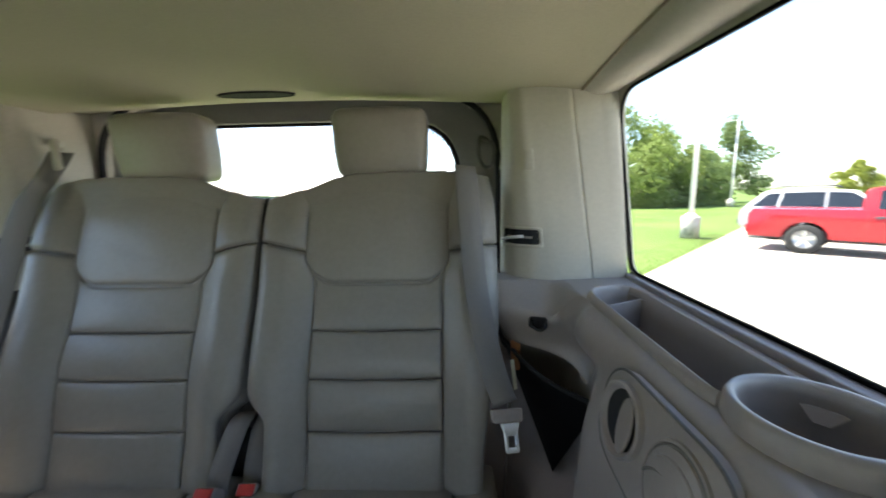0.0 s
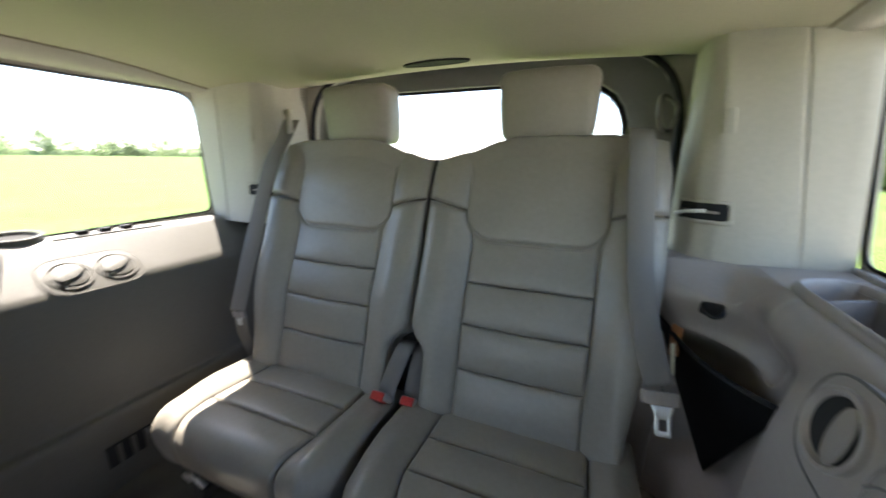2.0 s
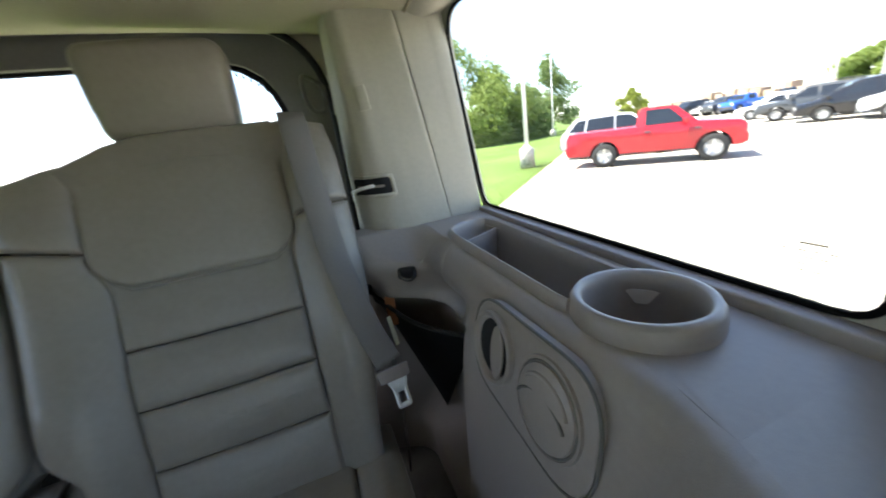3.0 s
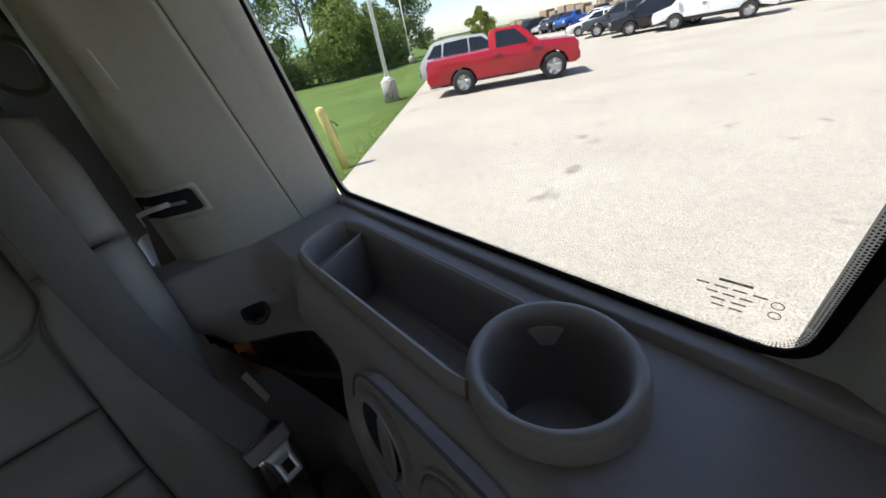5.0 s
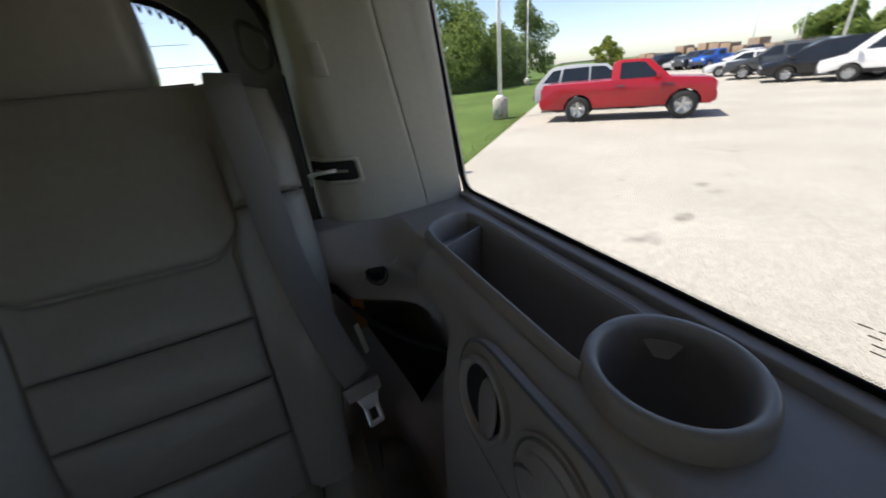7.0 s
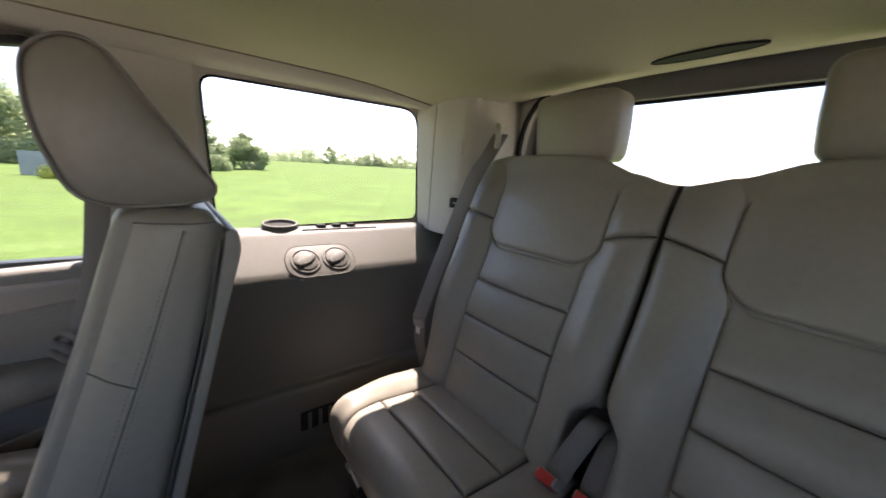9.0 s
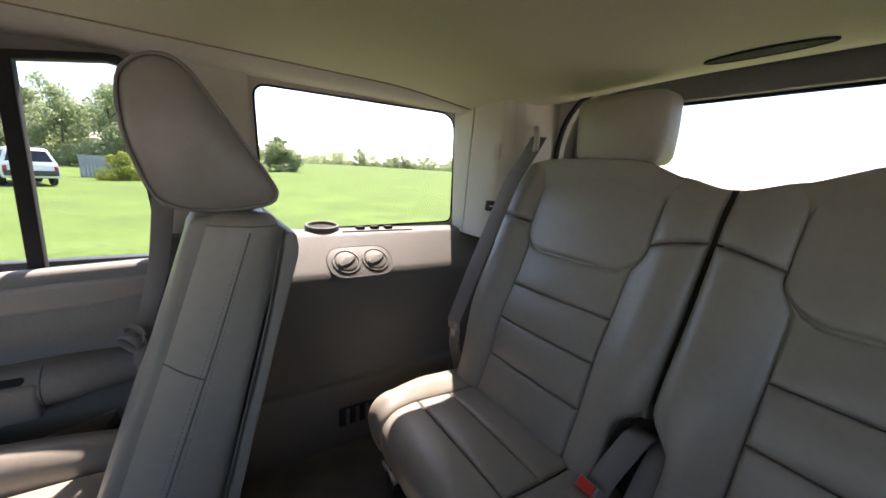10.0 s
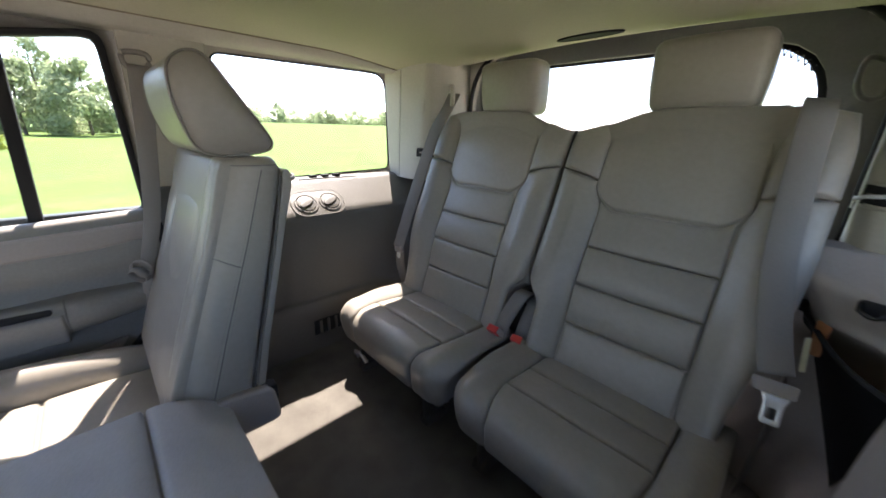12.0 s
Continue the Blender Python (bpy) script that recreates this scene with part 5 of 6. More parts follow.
part("divider", bm_prism([(0.188, 1.160), (0.214, 1.162), (0.243, 1.584), (0.219, 1.581)], f, -0.016, 0.010, 0.003), BLACK, win)
pane = part("pane", bm_prism([(-0.43, 1.130), (0.412, 1.177), (0.392, 1.604), (-0.43, 1.468)], f, 0.012, 0.015), GLASS, win)
pane.visible_shadow = False
pane = part("tinted_band", bm_prism([(-0.42, 1.390), (0.212, 1.490), (0.218, 1.572), (-0.42, 1.465)], f, 0.018, 0.019), TINT, win, "blue shade band along the top")
pane.visible_shadow = False

# pillar between door and quarter window, with the second-row belt
pil = thing("wall_west_pillar_middle", "cream pillar trim between the windows", "pillar trim", kind="structure")
part("trim", bm_prism([(0.428, 1.15), (0.600, 1.255), (0.604, 1.66), (0.425, 1.66)], f, -0.014, -0.004, 0.005, 3), CREAM, pil)
part("lower_trim", bm_prism(rounded([(0.20, 0.45), (0.46, 0.45), (0.46, 1.18), (0.43, 1.18), (0.42, 0.95), (0.33, 0.84), (0.25, 0.75)], 0.02), lambda y, z, d: Vector((-0.775 + d, y, z)), 0, 0.03, 0.01), TAUPE_PLASTIC, pil)
belt = thing("seat_belt", "grey second-row seat belt hanging beside the backrest", "seat belt")
run = smooth_path([(-0.700, 0.455, 1.545), (-0.690, 0.440, 1.40), (-0.680, 0.415, 1.20), (-0.672, 0.385, 1.08), (-0.668, 0.37, 0.99)], 8)
part("webbing", bm_strap(run, (0.25, 1, 0.12), [0.046 - 0.02 * (k / (len(run) - 1)) for k in range(len(run))]), WEBBING, belt)
for k, (w, tilt) in enumerate(((0.020, (0.6, 0.5, 0.6)), (0.016, (-0.4, 0.7, 0.5)))):
    loop = smooth_path([Vector((-0.660 + 0.004 * k, 0.366 - 0.006 * k, 1.062 - 0.014 * k)) + Vector((0.010 * math.cos(a), 0.016 * math.cos(a + 0.5 * k), 0.017 * math.sin(a))) for a in [math.tau * i / 7 for i in range(8)]], 5)
    part("twisted_loop", bm_strap(loop, tilt, w, 0.0014), WEBBING, belt)
part("lower_webbing", bm_strap(smooth_path([(-0.668, 0.372, 1.0), (-0.672, 0.362, 0.90), (-0.675, 0.365, 0.80)], 6), (0.5, 1, 0), 0.018), WEBBING, belt)
part("guide_ring", bm_tube(smooth_path([(-0.712, 0.43, 1.57), (-0.706, 0.475, 1.57), (-0.708, 0.47, 1.54), (-0.710, 0.435, 1.54)], 5, closed=True), 0.006, 8), TAUPE_PLASTIC, belt)
handle = thing("grab_handle", "cream fold-down grab handle on the roof rail", "grab handle")
part("loop", bm_tube(smooth_path([(-0.70, -0.02, 1.61), (-0.675, 0.0, 1.585), (-0.668, 0.07, 1.578), (-0.675, 0.13, 1.588), (-0.70, 0.15, 1.615)], 6), 0.011, 10), CREAM, handle)
# east pillar in front of the quarter window
pil = thing("wall_east_pillar_middle", "grey-cream pillar trim in front of the quarter window", "pillar trim", kind="structure")
plan = rounded([(0.860, 0.640), (0.8200, 0.6355), (0.772, 0.552), (0.735, 0.49), (0.725, 0.42), (0.725, 0.36), (0.860, 0.36)], [0.001, 0.003, 0.04, 0.04, 0.02, 0.01, 0.01])
part("trim", bm_prism(plan, lambda x, y, z: Vector((x - 0.20 * (z - BELT), y - 0.06 * (z - 1.24), z)), 1.212, 1.70), CREAM, pil)

# ---- outside: field, lot, trees, parked cars, lamp posts, houses ----


def spotted(mat, scale, low, high, color):
    """Adds scattered dark specks to a surface."""
    n, l = mat.node_tree.nodes, mat.node_tree.links
    b = n["Principled BSDF"]
    old = b.inputs["Base Color"].links[0].from_socket
    tc = n.new("ShaderNodeTexCoord")
    v = n.new("ShaderNodeTexNoise")
    v.inputs["Scale"].default_value, v.inputs["Detail"].default_value = scale, 2
    l.new(tc.outputs["Object"], v.inputs["Vector"])
    r = n.new("ShaderNodeMapRange")
    r.inputs["From Min"].default_value, r.inputs["From Max"].default_value = low, high
    l.new(v.outputs["Fac"], r.inputs["Value"])
    mix = n.new("ShaderNodeMix")
    mix.data_type = "RGBA"
    mix.inputs["B"].default_value = (*color, 1)
    l.new(r.outputs["Result"], mix.inputs["Factor"])
    l.new(old, mix.inputs["A"])
    l.new(mix.outputs["Result"], b.inputs["Base Color"])
    return mat


def leaf_material(name, dark, light):
    m = bpy.data.materials.new(name)
    m.use_nodes = True
    n, l = m.node_tree.nodes, m.node_tree.links
    b = n["Principled BSDF"]
    g, mix = n.new("ShaderNodeNewGeometry"), n.new("ShaderNodeMix")
    mix.data_type = "RGBA"
    mix.inputs["A"].default_value, mix.inputs["B"].default_value = (*dark, 1), (*light, 1)
    l.new(g.outputs["Random Per Island"], mix.inputs["Factor"])
    l.new(mix.outputs["Result"], b.inputs["Base Color"])
    b.inputs["Roughness"].default_value = 0.6
    b.inputs["Specular IOR Level"].default_value = 0.25
    t, blend = n.new("ShaderNodeBsdfTranslucent"), n.new("ShaderNodeMixShader")
    l.new(mix.outputs["Result"], t.inputs["Color"])
    blend.inputs[0].default_value = 0.6
    l.new(b.outputs[0], blend.inputs[1])
    l.new(t.outputs[0], blend.inputs[2])
    l.new(blend.outputs[0], n["Material Output"].inputs["Surface"])
    return m


GRASS = spotted(material("mown_grass", (0.094, 0.152, 0.036), rough=0.9, vary=0.28, scale=0.25, fine=7, bump=0.35, bump_scale=25, spec=0.1, color2=(0.128, 0.196, 0.054), dist=0.03), 0.7, 0.52, 0.74, (0.085, 0.125, 0.040))
CONCRETE = spotted(spotted(material("pale_concrete", (0.47, 0.438, 0.375), rough=0.9, vary=0.14, scale=0.5, fine=14, bump=0.8, bump_scale=55, spec=0.2, dist=0.02), 62, 0.51, 0.67, (0.29, 0.268, 0.228)), 1.9, 0.68, 0.76, (0.27, 0.25, 0.215))
LEAF = leaf_material("summer_leaves", (0.15, 0.21, 0.05), (0.28, 0.36, 0.10))
LEAF_DARK = leaf_material("deep_green_leaves", (0.115, 0.17, 0.058), (0.22, 0.30, 0.11))
# far haze and backlight are put into this pale leaf colour
LEAF_HAZE = leaf_material("haze_pale_leaves", (0.26, 0.32, 0.18), (0.40, 0.46, 0.27))
LEAF_PALE = leaf_material("yellow_green_leaves", (0.15, 0.20, 0.03), (0.32, 0.36, 0.08))
BARK = material("grey_brown_bark", (0.12, 0.095, 0.07), rough=0.95, vary=0.3, scale=4, fine=30, bump=0.8, bump_scale=25, dist=0.03)
BLADE = leaf_material("grass_blades", (0.14, 0.20, 0.055), (0.23, 0.29, 0.095))
POST_WHITE = material("white_painted_steel", (0.72, 0.72, 0.70), rough=0.45, vary=0.06, scale=2, fine=30, bump=0)
POST_BASE = spotted(material("weathered_concrete", (0.42, 0.40, 0.36), rough=0.9, vary=0.15, scale=4, fine=40, bump=0.4), 5, 0.55, 0.7, (0.22, 0.21, 0.19))
YELLOW = spotted(material("faded_yellow_paint", (0.66, 0.56, 0.20), rough=0.6, vary=0.12, scale=6, fine=60, bump=0.2), 14, 0.60, 0.68, (0.40, 0.33, 0.16))
TYRE = material("tyre_rubber", (0.018, 0.018, 0.018), rough=0.85, vary=0.2, fine=60)
ALLOY = material("silver_alloy", (0.55, 0.55, 0.54), rough=0.3, metal=0.8, vary=0.05, fine=40, bump=0)
CAR_GLASS = material("dark_car_glass", (0.012, 0.015, 0.018), rough=0.06, vary=0.2, fine=3, bump=0, spec=0.7)
LAMP_CLEAR = material("clear_headlamp", (0.60, 0.60, 0.58), rough=0.15, vary=0.1, fine=50, bump=0)
LAMP_RED = material("red_tail_lamp", (0.35, 0.02, 0.02), rough=0.2, vary=0.1, fine=50, bump=0)
DARK_TRIM = material("dark_grey_bumper", (0.045, 0.045, 0.047), rough=0.6, vary=0.1, fine=60)


def paint(name, color, rough=0.22):
    return material(name, color, rough=rough, vary=0.04, scale=1.5, fine=30, bump=0, spec=0.6)


PAINT = {k: paint(k + "_paint", c) for k, c in {"red": (0.36, 0.010, 0.018), "silver": (0.42, 0.43, 0.44), "white": (0.74, 0.74, 0.73), "black": (0.012, 0.012, 0.014), "charcoal": (0.05, 0.055, 0.06), "blue": (0.02, 0.10, 0.42), "green": (0.015, 0.085, 0.065), "maroon": (0.17, 0.015, 0.02), "grey": (0.16, 0.165, 0.17)}.items()}

rings = [-2500, -900, -400, -180, -90, -45, -20, -8, 0, 8, 20, 45, 90, 180, 400, 900, 2500]


def field(x, y):
    """The field: level near the lot, with a slow swell to the west."""
    d = math.hypot(x, y)
    swell = 0.5 * smoothstep(60, 170, d) * (1 if x < 0 else 0.3) * math.sin(x * 0.013 + y * 0.008 + 1.0)
    bearing = math.degrees(math.atan2(x, y))
    hill = 2.6 * smoothstep(28, 130, d) * smoothstep(-98, -72, bearing) * smoothstep(-24, -46, bearing)
    return Vector((x, y, GROUND - 0.02 + (swell + hill) * smoothstep(1500, 400, d)))


fine_ring = sorted({a + (b - a) * k / 4 for a, b in zip(rings, rings[1:]) for k in range(5)})
tagged(part("ground", bm_grid(field, fine_ring, fine_ring), GRASS), "wide mown green field reaching the horizon", "ground", kind="structure")
LOT = [(-2.3, -160), (-2.3, 1.2), (2.60, 6.00), (19.5, 22.4), (45, 50), (120, 50), (170, 20), (170, -160)]
tagged(part("pavement", bm_prism(LOT, lambda x, y, d: Vector((x, y, d)), GROUND - 0.3, GROUND), CONCRETE, smooth=False), "pale sun-bleached concrete lot with dark specks", "pavement", kind="structure")

# ragged grass along the lot's edge
rng = np.random.default_rng(5)
verts, faces = [], []
for k in range(4200):
    t, off = rng.random() ** 1.2, rng.random() ** 1.6
    x, y = 2.0 + 9.0 * t, 5.42 + 8.73 * t
    x, y = x - 0.70 * off * 1.1 + rng.normal(0, 0.04), y + 0.69 * off * 1.1 + rng.normal(0, 0.04)
    h, a = 0.02 + 0.06 * rng.random() * (1 - 0.8 * off), rng.random() * math.tau
    dx, dy = 0.006 * math.cos(a), 0.006 * math.sin(a)
    i = len(verts)
    verts += [(x - dx, y - dy, GROUND - 0.02), (x + dx, y + dy, GROUND - 0.02), (x + rng.normal(0, 0.03), y + rng.normal(0, 0.03), GROUND - 0.02 + h)]
    faces.append((i, i + 1, i + 2))
tagged(part("grass", bm_raw(verts, faces), BLADE, smooth=False), "ragged grass blades along the lot's edge", "grass", kind="stuff")


def tree(name, label, x, y, height, width, leaf, seed, leaves=2600, trunk=0.22, leaf_size=0.30, low=0.12, shape="round", category="tree", group=""):
    """A tapered trunk with limbs and a crown of many leaves in uneven clumps."""
    rng = np.random.default_rng(seed)
    t = thing(name, label, category, group, at=pose(x, y, field(x, y).z - 0.03))
    bm = bm_tube(smooth_path([(0, 0, 0), (rng.normal(0, 0.1), rng.normal(0, 0.1), height * 0.35), (rng.normal(0, 0.2), rng.normal(0, 0.2), height * 0.75)], 5), lambda k: trunk * height / 10 * (1 - 0.8 * k), 8)
    clumps = []
    for k in range(26 if shape != "column" else 20):
        z = low + (0.97 - low) * (k + rng.random()) / (26 if shape != "column" else 20)
        q = (z - low) / (1 - low)
        r = {"round": math.sin(math.pi * min(1, 0.15 + 0.85 * q) ** 0.8), "cone": (1 - q) ** 0.8 + 0.08, "column": math.sin(math.pi * (0.1 + 0.85 * q)) ** 0.7, "bush": math.cos(q * 1.45)}[shape]
        a = rng.random() * math.tau
        d = width / 2 * r * (0.25 + 0.75 * rng.random() ** 0.6)
        clumps.append((d * math.cos(a), d * math.sin(a), z * height, width * (0.12 + 0.13 * rng.random()) * (0.5 + 0.5 * r)))
        if k % 3 == 0:
            bm_tube([(0, 0, z * height * 0.75), (d * 0.5 * math.cos(a), d * 0.5 * math.sin(a), z * height * 0.9), (d * math.cos(a), d * math.sin(a), z * height)], lambda s: trunk * height / 10 * 0.3 * (1 - 0.8 * s), 5, bm=bm)
    part("trunk", bm, BARK, t)
    c = np.array(clumps)
    weight = c[:, 3] ** 2
    pick = rng.choice(len(c), leaves, p=weight / weight.sum())
    u = rng.normal(size=(leaves, 3))
    u /= np.linalg.norm(u, axis=1, keepdims=True)
    p = c[pick, :3] + u * (c[pick, 3:4] * (0.35 + 0.75 * rng.random((leaves, 1)) ** 0.5)) * (1, 1, 0.8)
    a = rng.normal(size=(leaves, 3))
    a = np.cross(u + (0, 0, 0.3), a)
    a /= np.linalg.norm(a, axis=1, keepdims=True)
    n = u + rng.normal(size=(leaves, 3)) * 0.6 + (0, 0, 0.3)
    n /= np.linalg.norm(n, axis=1, keepdims=True)
    b = np.cross(n, a)
    s = leaf_size * (0.6 + 0.8 * rng.random((leaves, 1)))
    quad = np.stack([p - a * s, p + b * s * 0.55 + n * s * 0.15, p + a * s, p - b * s * 0.55 + n * s * 0.15], 1).reshape(-1, 3)
    quad[:, 2] = np.maximum(quad[:, 2], 0.05)
    me = bpy.data.meshes.new("crown")
    me.from_pydata(quad.tolist(), [], [(4 * i, 4 * i + 1, 4 * i + 2, 4 * i + 3) for i in range(leaves)])
    me.materials.append(leaf)
    crown = new("crown", me)
    crown.parent = t
    return t


# the thicket behind the lot
tree("tree", "full broad-leaved tree at the field's edge", 18.5, 40.0, 11.5, 10.0, LEAF, 1, 12000, leaf_size=0.17, low=0.0)
tree("tree", "large willow-like tree beside a shrub thicket", 23.5, 41.5, 9.0, 10.5, LEAF, 2, 12000, leaf_size=0.17, low=0.0, shape="bush")
tree("tree", "dense green shrub tree at the lot's corner", 27.5, 40.5, 6.5, 8.0, LEAF_DARK, 3, 9000, leaf_size=0.16, low=0.0, shape="bush")
tree("tree", "dark green spreading tree behind the thicket", 36.0, 47.0, 10.5, 8.5, LEAF_DARK, 4, 9000, leaf_size=0.20, low=0.10)
tree("tree", "slim poplar with thin feathery leaves", 14.0, 39.0, 12.5, 3.6, LEAF_DARK, 5, 3500, leaf_size=0.13, low=0.04, shape="column")
tree("shrub", "low dark evergreen shrub in the grass", 15.5, 41.0, 2.6, 4.5, LEAF_DARK, 6, 1600, leaf_size=0.2, low=0.0, shape="bush", category="shrub")
tree("tree", "small yellow-green tree beside the lot", 52.0, 47.0, 5.0, 4.2, LEAF_PALE, 7, 2600, leaf_size=0.22, low=0.25)
for k, (x, y, h, w) in enumerate([(96, 36, 8, 12), (108, 27, 9, 13), (118, 18, 8, 12), (122, 8, 9, 12), (104, 31, 7, 10), (128, -6, 8, 13), (126, -22, 8, 12)]):
    tree("tree", "tall green tree in a far wood", x, y, h * 0.85, w * 0.8, LEAF, 20 + k, 3000, leaf_size=0.5, low=0.10, group="far wood east")

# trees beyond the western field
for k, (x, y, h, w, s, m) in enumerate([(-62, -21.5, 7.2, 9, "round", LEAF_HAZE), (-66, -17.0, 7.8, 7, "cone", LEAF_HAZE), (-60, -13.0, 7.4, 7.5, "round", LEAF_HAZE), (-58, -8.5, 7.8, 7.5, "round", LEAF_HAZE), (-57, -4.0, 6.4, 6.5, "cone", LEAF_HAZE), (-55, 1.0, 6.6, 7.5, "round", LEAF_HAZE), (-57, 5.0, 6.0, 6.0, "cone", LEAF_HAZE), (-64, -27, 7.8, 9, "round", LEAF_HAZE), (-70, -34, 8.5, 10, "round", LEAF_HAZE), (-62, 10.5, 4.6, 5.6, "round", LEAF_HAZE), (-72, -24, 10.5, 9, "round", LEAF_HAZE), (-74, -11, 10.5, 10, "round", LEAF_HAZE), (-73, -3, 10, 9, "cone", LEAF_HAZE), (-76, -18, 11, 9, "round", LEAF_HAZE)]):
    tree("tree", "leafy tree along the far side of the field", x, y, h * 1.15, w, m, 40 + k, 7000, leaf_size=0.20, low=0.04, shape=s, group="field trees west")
tree("shrub", "bright yellow-green round shrub by the fence", -31.5, -4.1, 1.75, 2.4, LEAF_PALE, 60, 5000, leaf_size=0.07, low=0.0, shape="bush", category="shrub")
rng = np.random.default_rng(9)
for k in range(36):
    a = radians(172 - 1.45 * k + rng.normal(0, 0.5))
    d = 150 + rng.normal(0, 14) + 50 * smoothstep(18, 46, k)
    h = (3.4 + 2.6 * rng.random()) * (1 - 0.45 * smoothstep(14, 34, k))
    tall = k == 8
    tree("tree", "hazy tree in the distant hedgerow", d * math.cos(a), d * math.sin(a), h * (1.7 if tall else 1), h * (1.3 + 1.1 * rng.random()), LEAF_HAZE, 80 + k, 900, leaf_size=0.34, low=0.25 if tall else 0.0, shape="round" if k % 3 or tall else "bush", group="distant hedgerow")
FAR_WOOD = material("hazy_far_hedge", (0.11, 0.15, 0.09), rough=0.95, vary=0.3, scale=0.05, fine=0.6, bump=0.5, bump_scale=0.5, dist=1.0)


def hedge_at(u, v):
    """A low uneven hedge line that follows the ground, higher in the west."""
    r = 330 + 8 * math.sin(u * 40)
    p = field(r * math.cos(u), r * math.sin(u))
    west = smoothstep(radians(112), radians(135), u) * smoothstep(radians(230), radians(205), u)
    return p + Vector((0, 0, -0.5 + v * (2.4 + 3.2 * west + (1.0 + west) * noise.noise(Vector((u * 60, 0, 0))) + 0.9 * noise.noise(Vector((u * 220, 5, 0))))))


bm = bm_grid(hedge_at, [radians(a * 0.4) for a in range(140, 700)], [0, 0.5, 1])
tagged(part("backdrop", bm, FAR_WOOD), "low hazy line of far hedges", "backdrop", kind="structure")


# ---- vehicles ----
def wheel(parent, x, y, r, w, s):
    """A tyre with an alloy rim of five spokes, on the side s of a vehicle."""
    t = part("wheel", bm_lathe([(r * 0.62, -w / 2), (r * 0.92, -w / 2), (r, -w * 0.36), (r, w * 0.36), (r * 0.92, w / 2), (r * 0.62, w / 2)], (x, y, r), "y", 26), TYRE, parent)
    rim = part("rim", bm_lathe([(r * 0.64, s * w * 0.42), (r * 0.60, s * w * 0.30), (r * 0.55, s * w * 0.10), (0.0, s * w * 0.10)], (x, y, r), "y", 26), ALLOY, t)
    for k in range(5):
        a = math.tau * k / 5 + 0.3
        c, q = math.cos(a), math.sin(a)
        f = lambda p, v, d: Vector((x + p * c - v * q, y + s * (w * 0.16 + d), r + p * q + v * c))
        part("spoke", bm_prism([(0.0, -r * 0.10), (r * 0.58, -r * 0.13), (r * 0.58, r * 0.13), (0.0, r * 0.10)], f, 0, w * 0.18, 0.006, 1), ALLOY, rim)


